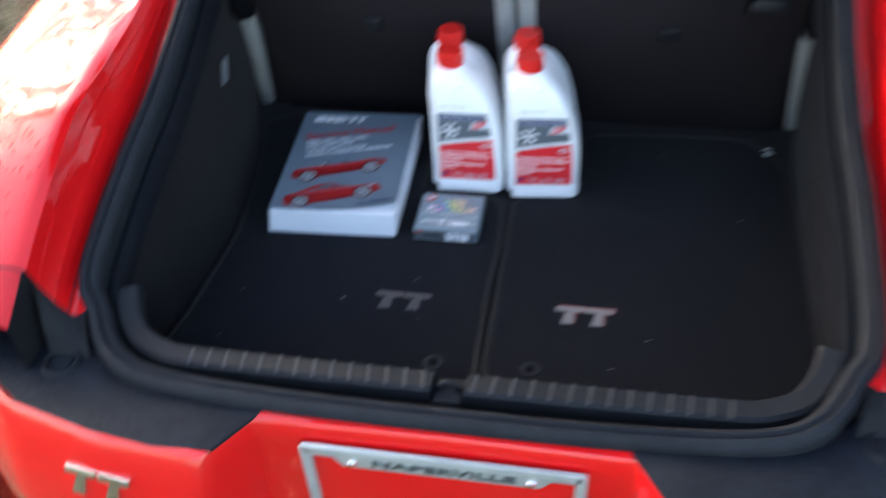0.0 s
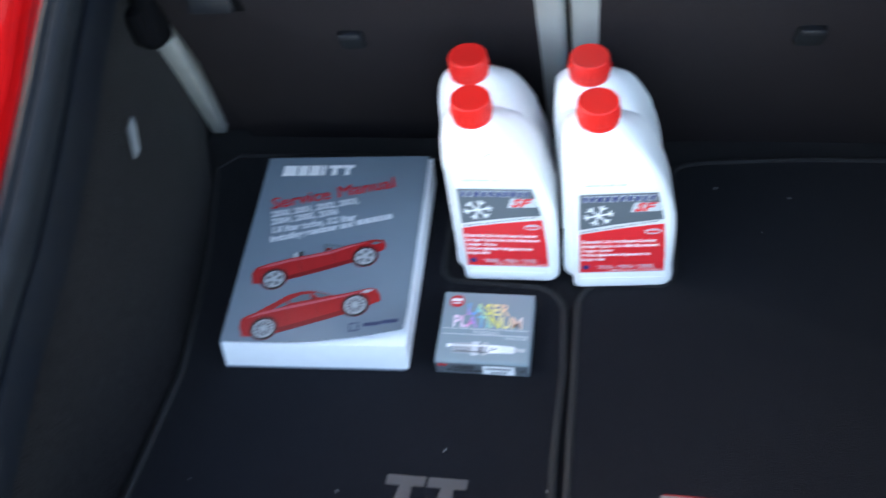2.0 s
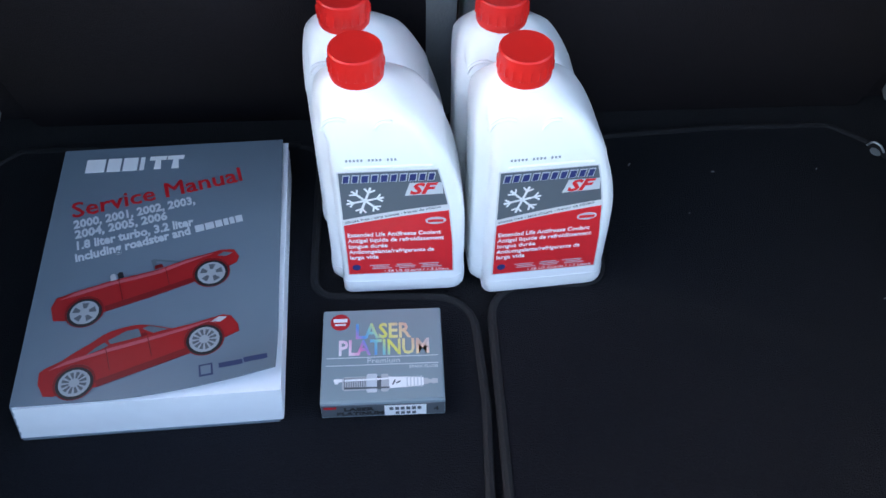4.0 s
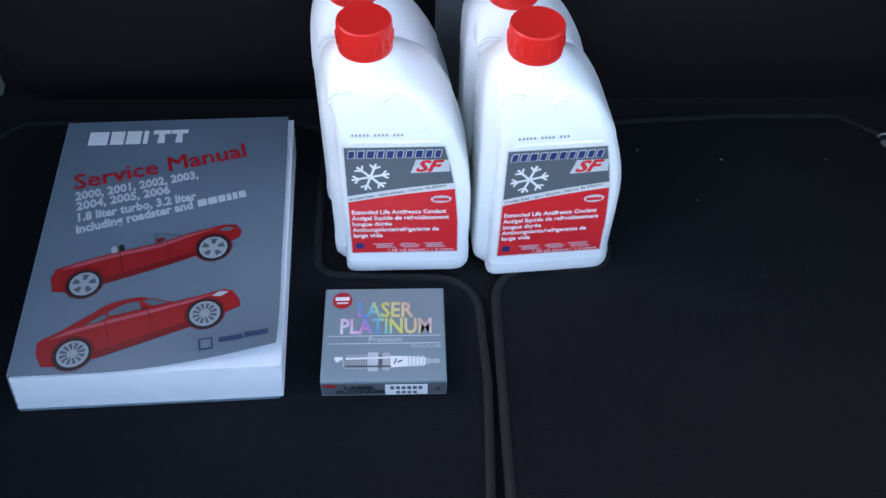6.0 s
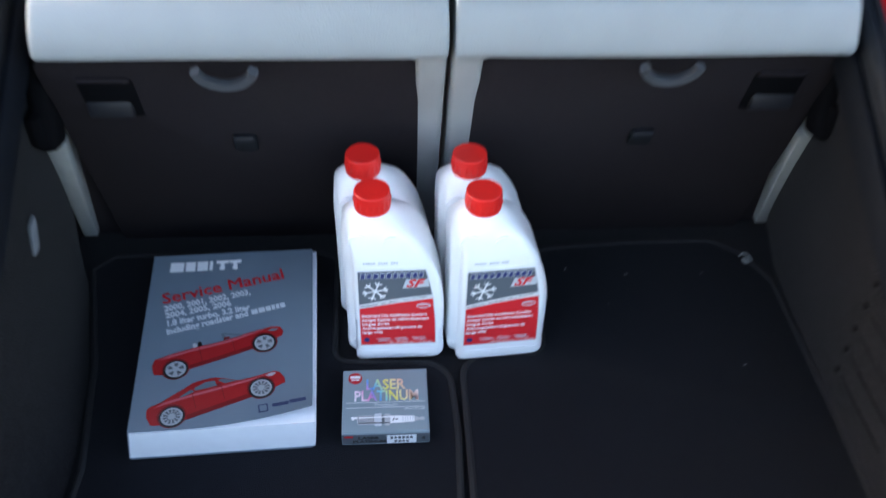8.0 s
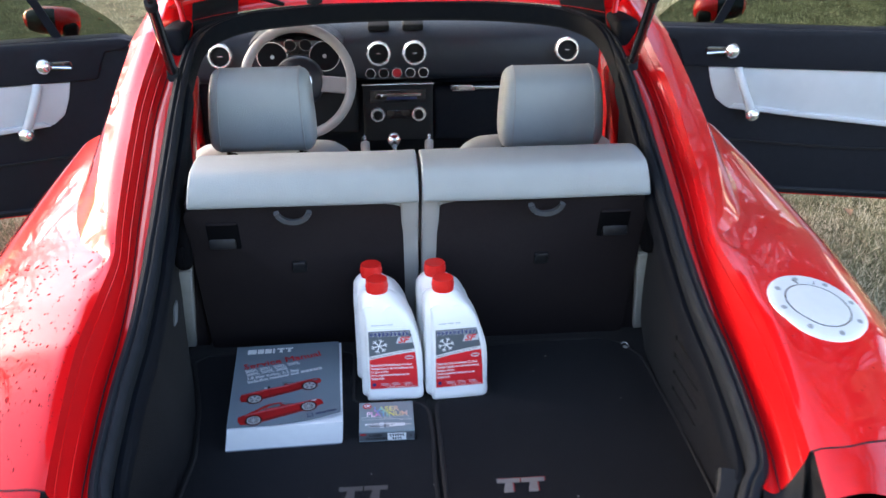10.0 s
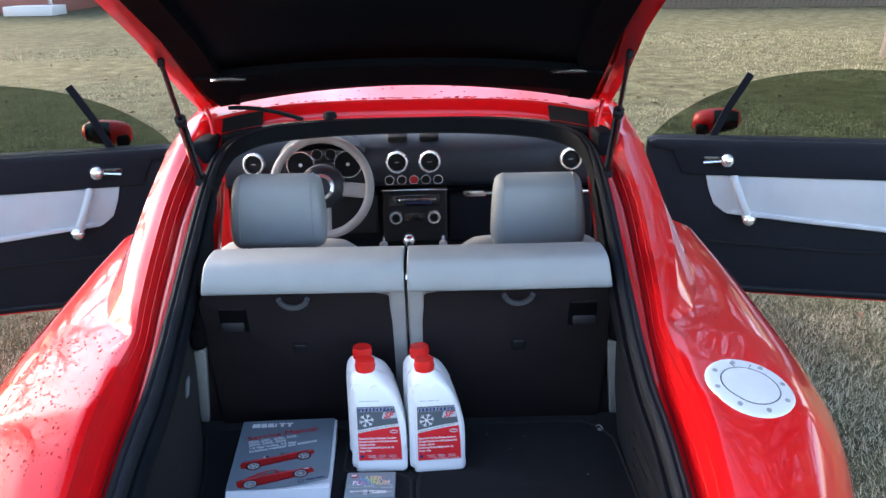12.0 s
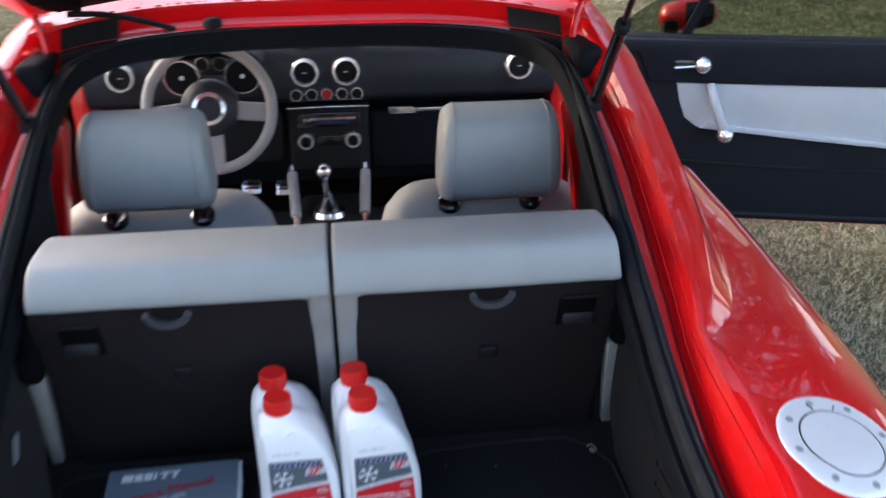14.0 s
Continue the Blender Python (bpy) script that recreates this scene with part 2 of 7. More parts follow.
# ---- ground and surroundings ----
def lawn_material():
    mat = bpy.data.materials.new("lawn")
    mat.use_nodes = True
    nt = mat.node_tree
    n, link = nt.nodes, nt.links.new
    b = n["Principled BSDF"]
    b.inputs["Roughness"].default_value = 0.95
    b.inputs["Specular IOR Level"].default_value = 0.1
    tc = n.new("ShaderNodeTexCoord")
    def noise_at(scale, detail, rough=0.6):
        t = n.new("ShaderNodeTexNoise")
        t.inputs["Scale"].default_value, t.inputs["Detail"].default_value, t.inputs["Roughness"].default_value = scale, detail, rough
        link(tc.outputs["Object"], t.inputs["Vector"])
        return t
    fine, mid, wide = noise_at(35, 10, 0.85), noise_at(5.0, 8, 0.75), noise_at(0.5, 4)
    r1 = n.new("ShaderNodeValToRGB")
    r1.color_ramp.elements[0].position, r1.color_ramp.elements[0].color = 0.4, (0.034, 0.038, 0.019, 1)
    r1.color_ramp.elements[1].position, r1.color_ramp.elements[1].color = 0.6, (0.205, 0.194, 0.122, 1)
    link(fine.outputs["Fac"], r1.inputs["Fac"])
    r2 = n.new("ShaderNodeValToRGB")
    r2.color_ramp.elements[0].position, r2.color_ramp.elements[0].color = 0.35, (0.046, 0.056, 0.026, 1)
    r2.color_ramp.elements[1].position, r2.color_ramp.elements[1].color = 0.65, (0.150, 0.142, 0.088, 1)
    link(mid.outputs["Fac"], r2.inputs["Fac"])
    mix = n.new("ShaderNodeMix")
    mix.data_type = "RGBA"
    link(wide.outputs["Fac"], mix.inputs["Factor"])
    link(r1.outputs["Color"], mix.inputs["A"])
    link(r2.outputs["Color"], mix.inputs["B"])
    clump = noise_at(3.2, 9, 0.72)
    r3 = n.new("ShaderNodeMapRange")
    r3.inputs["From Min"].default_value, r3.inputs["From Max"].default_value = 0.36, 0.64
    r3.inputs["To Min"].default_value, r3.inputs["To Max"].default_value = 0.55, 1.5
    link(clump.outputs["Fac"], r3.inputs["Value"])
    mul = n.new("ShaderNodeMix")
    mul.data_type, mul.blend_type = "RGBA", "MULTIPLY"
    mul.inputs["Factor"].default_value = 1.0
    link(mix.outputs["Result"], mul.inputs["A"])
    link(r3.outputs["Result"], mul.inputs["B"])
    link(mul.outputs["Result"], b.inputs["Base Color"])
    bp = n.new("ShaderNodeBump")
    bp.inputs["Strength"].default_value, bp.inputs["Distance"].default_value = 0.8, 0.03
    link(fine.outputs["Fac"], bp.inputs["Height"])
    link(bp.outputs["Normal"], b.inputs["Normal"])
    return mat


LAWN = lawn_material()


def build_ground():
    axis = [-3000, -600, -150, -60] + list(np.linspace(-30, 30, 61)) + [60, 150, 600, 3000]
    rows = []
    for y in axis:
        row = []
        for x in axis:
            far = min(1.0, max(0.0, (math.hypot(x, y) - 3) / 8)) if abs(x) < 200 and abs(y) < 200 else 0
            row.append((x, y, 0.05 * far * noise.noise(Vector((x * 0.25, y * 0.25, 0)))))
        rows.append(row)
    bm = grid(rows)
    thing("ground", bm, LAWN, "dormant winter lawn of pale straw and green grass", "lawn", kind="structure", smooth=80)


build_ground()

WOOD = material("fence_wood", (0.20, 0.155, 0.12), 0.85, vary=0.6, scale=12, stain=0.5, stain_scale=2, second=(0.12, 0.095, 0.075), bump=0.5, bump_scale=60)
SIDING = material("siding", (0.55, 0.50, 0.46), 0.7, vary=0.3, scale=8, stain=0.3, stain_scale=2, second=(0.46, 0.42, 0.39))
BRICKRED = material("red_siding", (0.35, 0.15, 0.12), 0.8, vary=0.4, scale=8, stain=0.3, stain_scale=2, second=(0.28, 0.12, 0.10))
WHITE = material("white_trim", (0.75, 0.75, 0.74), 0.6, vary=0.2, scale=10, stain=0.2, stain_scale=3, second=(0.66, 0.66, 0.65))

# ---- the car: body ----
FLOOR = 0.60       # boot floor above the ground
car = empty("car", (0, 1.0, 0), "bright red two-door coupe parked on a lawn, hatch and doors open", "car")

# stations along the body side: y, then (x, z) for the seal, the gutter's bottom, its wall, the ridge,
# the pillar's crown and outer corner, the crease at its foot, the fender's top, shoulder, side and skirt
SIDE = [
    (-0.11, (0.4490, 0.705), (0.4690, 0.698), (0.4960, 0.722), (0.5129, 0.760), (0.530, 0.769), (0.560, 0.775), (0.585, 0.772), (0.612, 0.760), (0.64, 0.732), (0.685, 0.65), (0.70, 0.50), (0.68, 0.30)),
    (0.00, (0.4640, 0.755), (0.4850, 0.746), (0.5070, 0.788), (0.5159, 0.825), (0.533, 0.831), (0.568, 0.832), (0.600, 0.830), (0.642, 0.818), (0.685, 0.794), (0.750, 0.69), (0.775, 0.50), (0.75, 0.30)),
    (0.14, (0.4630, 0.815), (0.4860, 0.806), (0.5060, 0.858), (0.5140, 0.896), (0.531, 0.9025), (0.568, 0.901), (0.604, 0.896), (0.655, 0.882), (0.71, 0.853), (0.790, 0.745), (0.82, 0.55), (0.80, 0.30)),
    (0.25, (0.4540, 0.861), (0.4800, 0.850), (0.499, 0.893), (0.5114, 0.918), (0.528, 0.9235), (0.556, 0.926), (0.590, 0.919), (0.652, 0.899), (0.725, 0.866), (0.810, 0.775), (0.838, 0.58), (0.82, 0.30)),
    (0.36, (0.452, 0.910), (0.481, 0.898), (0.497, 0.920), (0.509, 0.940), (0.515, 0.9415), (0.519, 0.9405), (0.530, 0.9365), (0.632, 0.921), (0.73, 0.884), (0.820, 0.785), (0.848, 0.60), (0.83, 0.30)),
    (0.41, (0.454, 0.931), (0.484, 0.918), (0.500, 0.941), (0.513, 0.964), (0.525, 0.964), (0.536, 0.959), (0.560, 0.9375), (0.640, 0.924), (0.733, 0.889), (0.824, 0.788), (0.852, 0.60), (0.833, 0.30)),
    (0.46, (0.455, 0.952), (0.488, 0.939), (0.505, 0.962), (0.518, 0.986), (0.536, 0.984), (0.553, 0.976), (0.590, 0.941), (0.655, 0.926), (0.735, 0.895), (0.828, 0.79), (0.855, 0.60), (0.835, 0.30)),
    (0.60, (0.462, 1.003), (0.498, 0.990), (0.516, 1.014), (0.530, 1.038), (0.554, 1.036), (0.582, 1.023), (0.634, 0.940), (0.682, 0.932), (0.738, 0.908), (0.833, 0.793), (0.86, 0.60), (0.84, 0.30)),
    (0.80, (0.473, 1.070), (0.511, 1.056), (0.529, 1.080), (0.543, 1.104), (0.569, 1.102), (0.599, 1.087), (0.664, 0.956), (0.706, 0.942), (0.748, 0.913), (0.840, 0.795), (0.862, 0.60), (0.845, 0.30)),
    (1.02, (0.474, 1.140), (0.508, 1.130), (0.526, 1.154), (0.540, 1.178), (0.568, 1.182), (0.600, 1.164), (0.674, 0.964), (0.715, 0.946), (0.755, 0.913), (0.845, 0.795), (0.865, 0.60), (0.845, 0.30)),
]
# the rail that carries the pillar on into the roof's side: y, then the same first points
RAIL = [
    (1.02, (0.474, 1.140), (0.508, 1.130), (0.526, 1.154), (0.540, 1.178), (0.568, 1.182), (0.600, 1.164), (0.606, 1.150), (0.560, 1.135)),
    (1.12, (0.484, 1.172), (0.508, 1.170), (0.522, 1.184), (0.534, 1.198), (0.555, 1.204), (0.592, 1.191), (0.603, 1.170), (0.555, 1.155)),
    (1.22, (0.500, 1.196), (0.515, 1.200), (0.524, 1.207), (0.534, 1.213), (0.552, 1.220), (0.589, 1.212), (0.602, 1.185), (0.552, 1.170)),
    (1.40, (0.500, 1.220), (0.515, 1.224), (0.524, 1.229), (0.534, 1.233), (0.552, 1.238), (0.588, 1.228), (0.602, 1.200), (0.552, 1.186)),
    (1.62, (0.500, 1.240), (0.515, 1.244), (0.524, 1.248), (0.534, 1.250), (0.552, 1.252), (0.585, 1.240), (0.600, 1.212), (0.552, 1.200)),
    (1.84, (0.500, 1.238), (0.515, 1.242), (0.524, 1.244), (0.534, 1.244), (0.552, 1.244), (0.580, 1.230), (0.592, 1.202), (0.550, 1.192)),
]


def paint_material(name="red_paint", film_low=0.006, film_high=0.028):
    """Red clear-coated paint with a faint orange peel and a film of dust or dew."""
    mat = material(name, (0.70, 0.006, 0.008), 0.3, coat=1.0, spec=0.2, vary=0.12, scale=6, stain=0.15, stain_scale=1.5, second=(0.58, 0.005, 0.007))
    n, link = mat.node_tree.nodes, mat.node_tree.links.new
    b = n["Principled BSDF"]
    b.inputs["Coat IOR"].default_value = 1.5
    tc = n.new("ShaderNodeTexCoord")
    film = n.new("ShaderNodeTexNoise")
    film.inputs["Scale"].default_value, film.inputs["Detail"].default_value = 14.0, 8
    link(tc.outputs["Object"], film.inputs["Vector"])
    dull = n.new("ShaderNodeMapRange")
    dull.inputs["From Min"].default_value, dull.inputs["From Max"].default_value = 0.35, 0.7
    dull.inputs["To Min"].default_value, dull.inputs["To Max"].default_value = film_low, film_high
    link(film.outputs["Fac"], dull.inputs["Value"])
    link(dull.outputs["Result"], b.inputs["Coat Roughness"])
    peel = n.new("ShaderNodeTexNoise")
    peel.inputs["Scale"].default_value, peel.inputs["Detail"].default_value = 90.0, 2
    link(tc.outputs["Object"], peel.inputs["Vector"])
    bp = n.new("ShaderNodeBump")
    bp.inputs["Strength"].default_value, bp.inputs["Distance"].default_value = 0.03, 0.0005
    link(peel.outputs["Fac"], bp.inputs["Height"])
    link(bp.outputs["Normal"], b.inputs["Coat Normal"])
    return mat


PAINT = paint_material()
DEWY_PAINT = paint_material("dewy_red_paint", 0.14, 0.24)
TAIL_RED = material("tail_lens", (0.58, 0.008, 0.010), 0.15, coat=0.6, spec=0.3, vary=0.3, scale=50, second=(0.42, 0.006, 0.008))


FENDER_DROP = np.polyfit([0.53, 0.56, 0.60, 0.64, 0.69, 0.73, 0.78, 0.82], [0.0, 0.003, 0.008, 0.014, 0.026, 0.043, 0.087, 0.150], 4)


def fender(x, y):
    """Height of the fender's smooth top, which runs on under the pillar's foot."""
    crown = np.interp(y, (0.0, 0.07, 0.14, 0.25, 0.36, 0.46, 0.60, 0.80, 1.02), (0.836, 0.873, 0.904, 0.9235, 0.9375, 0.9465, 0.957, 0.9715, 0.982))
    drop = np.polyval(FENDER_DROP, x) if x > 0.53 else 16.0 * (0.53 - x) ** 2
    return float(crown - drop)


def side_skin():
    """The body side as rows of points; near the lamp seam the rows slant forward towards the outside."""
    rows = [[v for xz in s[1:] for v in (xz[0], s[0], xz[1])] for s in SIDE]
    dense = np.array(spline(rows, 40))
    out = []
    for r in spline(rows, 8):
        y = r[1]
        w = max(0.0, 1 - (y + 0.055) / 0.26) if y > -0.055 else 1 + (y + 0.055) / 0.055
        line = []
        for i in range(0, len(r), 3):
            at = y + w * np.interp(r[i], (0.50, 0.56, 0.62, 0.69, 0.76), (0.004, -0.002, 0.010, 0.046, 0.11))
            line.append((np.interp(at, dense[:, 1], dense[:, i]), at, np.interp(at, dense[:, 1], dense[:, i + 2])))
        # ridge and crease are true edges; the crease dies away behind the pillar
        soft = spline(line[:4], 6)[:-1] + spline(line[3:], 6)
        hard = spline(line[:4], 6)[:-1] + spline(line[3:6], 6)[:-1] + spline(line[5:7], 6)[:-1] + spline(line[6:], 6)
        k = min(1.0, max(0.0, (y - 0.27) / 0.10))
        mixed = [tuple(a + (b - a) * k for a, b in zip(p, q)) for p, q in zip(soft, hard)]
        for i in range(20, 53):
            x, at, z = mixed[i]
            w = min(1.0, max(0.0, (at - 0.02) / 0.12))
            if i < 36:
                w *= 1 - k
            if i > 45:
                w *= max(0.0, (53 - i) / 8)
            if i < 24:
                w *= (i - 18) / 6
            w = w * w * (3 - 2 * w)
            mixed[i] = (x, at, z + (fender(x, at) - z) * w)
        out.append(mixed)
    return out


BODY_ROWS = side_skin()
SEAM = next(i for i, r in enumerate(BODY_ROWS) if r[0][1] > -0.055)


def both(name, make, mat, parent, label="", smooth=40):
    """A part on each side of the car; make() gives the right-hand one."""
    out = []
    for side in (1, -1):
        bm = make()
        out.append(part(name, bm if side > 0 else mirrored(bm), mat, parent, label, smooth))
    return out


def quarter():
    bm = grid(BODY_ROWS[SEAM:])
    bmesh.ops.recalc_face_normals(bm, faces=bm.faces)
    return bm


def lens():
    last = [(x, y - 0.0035, z - 0.0004) for x, y, z in BODY_ROWS[SEAM]]
    bm = grid([r[20:] for r in BODY_ROWS[:SEAM] + [last]])
    bmesh.ops.recalc_face_normals(bm, faces=bm.faces)
    return bm


def body_end():
    """Black walls beside the lamp and below the fender's end, above the ledge."""
    def drop(points):
        return grid([[(x, y - 0.001, z - 0.001) for x, y, z in points], [(x, y - 0.001, 0.682) for x, y, z in points]])
    bm = merged(drop(BODY_ROWS[SEAM][13:24]), drop([r[20] for r in BODY_ROWS[:SEAM + 1]]))
    bmesh.ops.recalc_face_normals(bm, faces=bm.faces)
    return bm


def gutter_end():
    """The gutter's red foot, running down to the ledge."""
    row = BODY_ROWS[SEAM][:16]
    rows = [[(x - 0.012 * f, y - 0.042 * f, z + (0.688 - z) * f ** 1.4) for x, y, z in row] for f in np.linspace(0, 1, 6)]
    bm = grid(rows)
    bmesh.ops.recalc_face_normals(bm, faces=bm.faces)
    return bm


both("gutter_end", gutter_end, BLACK_PLASTIC, car, "", 60)
fenders = both("quarter_panel", quarter, PAINT, car, "glossy red rear fender with rain drops", 25)
WATER = material("rain_water", (0.36, 0.008, 0.014), 0.05, spec=0.15, vary=0.3, scale=300, second=(0.25, 0.005, 0.010))
from mathutils.bvhtree import BVHTree


def domes(spots):
    """Low drops of water as one mesh; each spot: place, normal, downhill, half width, half length."""
    verts, faces = [], []
    for p, n, down, r, long in spots:
        side = n.cross(down)
        base = len(verts)
        for k, h in ((1.0, -0.0003), (0.78, r * 0.6)):
            for a in range(8):
                c, q = math.cos(a * math.pi / 4), math.sin(a * math.pi / 4)
                verts.append(tuple(p + down * (long * k * c) + side * (r * k * q) + n * h))
        verts.append(tuple(p + n * r * 0.85))
        for a in range(8):
            b = (a + 1) % 8
            faces += [(base + a, base + b, base + 8 + b, base + 8 + a), (base + 8 + a, base + 8 + b, base + 16)]
        faces.append(tuple(base + 7 - a for a in range(8)))
    bm = bmesh.new()
    me = bpy.data.meshes.new("tmp")
    me.from_pydata(verts, [], faces)
    bm.from_mesh(me)
    bpy.data.meshes.remove(me)
    bmesh.ops.recalc_face_normals(bm, faces=bm.faces)
    return bm


def drops(seed, count, stretch, x0, x1, y0, y1, sizes):
    """Rain drops strewn over a stretch of fender, drawn out downhill."""
    rnd = random.Random(seed)
    skin = grid(BODY_ROWS)
    skin.normal_update()
    tree = BVHTree.FromBMesh(skin)
    skin.free()
    spots = []
    while len(spots) < count:
        x, y = rnd.uniform(x0, x1), rnd.uniform(y0, y1)
        hit = tree.ray_cast(Vector((x, y, 1.5)), Vector((0, 0, -1)))
        if hit[0] is None or noise.noise(Vector((x * 9, y * 9, seed))) < -0.2:
            continue
        n = hit[1] if hit[1].z > 0 else -hit[1]
        down = Vector((0, 0, -1)) + n * n.z
        down = down.normalized() if down.length > 1e-4 else Vector((1, 0, 0))
        r = rnd.choice(sizes)
        spots.append((hit[0], n, down, r, r * rnd.uniform(1.0, stretch)))
    return domes(spots)


left_drops = mirrored(merged(drops(3, 380, 2.4, 0.515, 0.72, -0.03, 0.40, (0.0007, 0.0009, 0.0012, 0.0015)), drops(6, 120, 2.0, 0.53, 0.66, 0.42, 1.0, (0.0006, 0.0007, 0.0009))))
for bm, parent in ((left_drops, fenders[1]), (drops(8, 130, 2.0, 0.515, 0.66, -0.03, 0.9, (0.0006, 0.0008, 0.0011)), fenders[0])):
    tagged(part("rain", bm, WATER, parent, "", 60), "rain drops clinging to red paint", kind="stuff")
both("body_end", body_end, BLACK_PLASTIC, car, "", 50)
both("tail_light", lens, TAIL_RED, car, "dark red tail light lens", 50)
both("panel_gap", lambda: tube([(x, y - 0.0018, z - 0.0010) for x, y, z in BODY_ROWS[SEAM][18:54]], 0.0018, 6), RUBBER, car)
for at, size in ((3, 0.0012), (10, 0.0016), (14, 0.0012)):
    both("gutter_step", lambda: tube([r[at] for r in BODY_ROWS[SEAM::2]], size, 7), PAINT, car)
both("gutter_seam", lambda: tube([(r[7][0], r[7][1], r[7][2] + 0.0002) for r in BODY_ROWS[SEAM::3]], 0.0011, 5), RUBBER, car)

TRIM_BLACK = material("opening_trim_black", (0.0044, 0.0062, 0.0105), 0.7, spec=0.12, vary=0.4, scale=60, stain=0.4, stain_scale=5, second=(0.0088, 0.0098, 0.0122), bump=0.2, bump_scale=900)
# seal round the hatch opening
def seal_path():
    right = [(0.0, -0.122, 0.693), (0.20, -0.120, 0.694), (0.345, -0.110, 0.698), (0.408, -0.088, 0.711), (0.443, -0.040, 0.730)]
    right += [(s[1][0], s[0], s[1][1] + 0.004) for s in SIDE[1:-1]]
    right += [(0.478, 0.95, 1.118), (0.470, 1.06, 1.148), (0.435, 1.135, 1.166), (0.36, 1.18, 1.180), (0.2, 1.205, 1.190), (0.0, 1.212, 1.193)]
    left = [(-x, y, z) for x, y, z in right[-2:0:-1]]
    return spline(right + left, 6, closed=True)


SEAL = seal_path()
part("hatch_seal", sweep(SEAL, [(-0.012, -0.03), (0.010, -0.03), (0.013, -0.004), (0.0145, 0.004), (0.011, 0.012), (0.004, 0.015), (-0.0005, 0.0095), (-0.005, 0.014), (-0.011, 0.012), (-0.015, 0.004), (-0.013, -0.004)], closed=True), RUBBER, car, "dark rubber seal round the hatch opening", 50)
inner = [(x * (0.972 if y < 0.9 else 0.985), y * 0.965 + 0.016 + 0.02 * max(0.0, y - 0.8), z - 0.022 - 0.022 * min(1.0, max(0.0, (-0.03 - y) / 0.05)) + 0.03 * min(1.0, max(0.0, (y - 0.75) / 0.35))) for x, y, z in SEAL]
part("opening_trim", sweep(inner, [(-0.012, -0.03), (0.016, -0.03), (0.016, 0.000), (0.012, 0.006), (0.006, 0.006), (0.003, -0.001), (0.0, 0.006), (-0.008, 0.007), (-0.012, 0.0)], closed=True), TRIM_BLACK, car, "", 50)

# roof, its rear channel, windscreen and pillars
def roof_z(x, y):
    return 1.249 + 0.11 * (y - 1.245) - 0.027 * (abs(x) / 0.54) ** 3 - 0.20 * max(0.0, y - 1.55) ** 2


def roof_edge(x):
    return 1.250 - 0.085 * (abs(x) / 0.55) ** 4


rows = [[(x, roof_edge(x) + (1.845 - roof_edge(x)) * f, roof_z(x, roof_edge(x) + (1.845 - roof_edge(x)) * f)) for x in np.linspace(-0.556, 0.556, 41)] for f in np.linspace(0, 1, 15)]
roof = part("roof", thick(grid(rows), 0.014), DEWY_PAINT, car, "red roof skin with rain beads along its edge", 60)
rnd = random.Random(12)
spots = []
for k in range(130):
    x = rnd.uniform(-0.47, 0.45)
    y = roof_edge(x) + (rnd.uniform(0.006, 0.016) if k < 80 else rnd.uniform(0.02, 0.30))
    r = rnd.choice((0.0016, 0.0022, 0.0028))
    spots.append((Vector((x, y, roof_z(x, y))), Vector((0, -0.11, 1)).normalized(), Vector((1, 0, 0)), r, r * rnd.uniform(1.0, 3.5 if k < 80 else 1.5)))
tagged(part("rain", domes(spots), WATER, roof, "", 60), "rain beads along the roof's edge", kind="stuff")
rows = []
for dy, dz in ((0.002, -0.004), (-0.003, -0.014), (-0.008, -0.028), (-0.016, -0.038), (-0.045, -0.042)):
    rows.append([(x, roof_edge(x) + dy, roof_z(x, roof_edge(x)) + dz) for x in np.linspace(-0.54, 0.54, 33)])
part("roof_channel", grid(rows), PAINT, car, "", 60)


def hinge_cover():
    """A flush black cover in the roof channel."""
    rows = []
    for dy, dz in ((0.0, -0.008), (-0.008, -0.009), (-0.018, -0.024), (-0.030, -0.036), (-0.056, -0.050), (-0.060, -0.085)):
        rows.append([(x, roof_edge(x) + dy, roof_z(x, roof_edge(x)) + dz) for x in np.linspace(0.388, 0.492, 9)])
    return thick(grid(rows), 0.006)


both("hinge_cover", hinge_cover, BLACK_PLASTIC, car, "black plastic hinge cover")
both("hinge_arm", lambda: sweep(spline([(0.498, 1.10, 1.150), (0.503, 1.12, 1.180), (0.510, 1.135, 1.215), (0.525, 1.15, 1.25)], 4), rounded(-0.008, -0.006, 0.008, 0.006, 0.004, 2), up=(1, 0, 0)), PAINT, car)
both("hinge_boot", lambda: rbox((0.514, 1.085, 1.150), (0.054, 0.13, 0.075), 0.014, 3), TRIM_BLACK, car, "folded rubber hinge boot")
part("roof_stop", lathe([(0.0, -0.01), (0.020, -0.01), (0.018, 0.004), (0.012, 0.010), (0.0, 0.011)], 16, Matrix.Translation((-0.208, 1.222, 1.214))), RUBBER, car)
part("washer_hose", tube(spline([(-0.47, 1.17, 1.247), (-0.42, 1.19, 1.243), (-0.37, 1.20, 1.233), (-0.32, 1.207, 1.219), (-0.28, 1.21, 1.205)], 6), 0.0058, 8), RUBBER, car)
GLASS = material("clear_glass", (0.9, 0.95, 0.93), 0.0, trans=1.0, ior=1.45)
TINT = material("tinted_glass", (0.24, 0.30, 0.25), 0.0, trans=1.0, ior=1.1)
rows = [[(x * (0.56 + 0.14 * f), 1.845 + 0.60 * f - 0.10 * x * x, 1.265 - 0.30 * f - 0.05 * x * x) for x in np.linspace(-1, 1, 13)] for f in np.linspace(0, 1, 7)]
pane = part("windscreen", thick(grid(rows), 0.005), GLASS, car, "", 60)
pane.visible_shadow = False
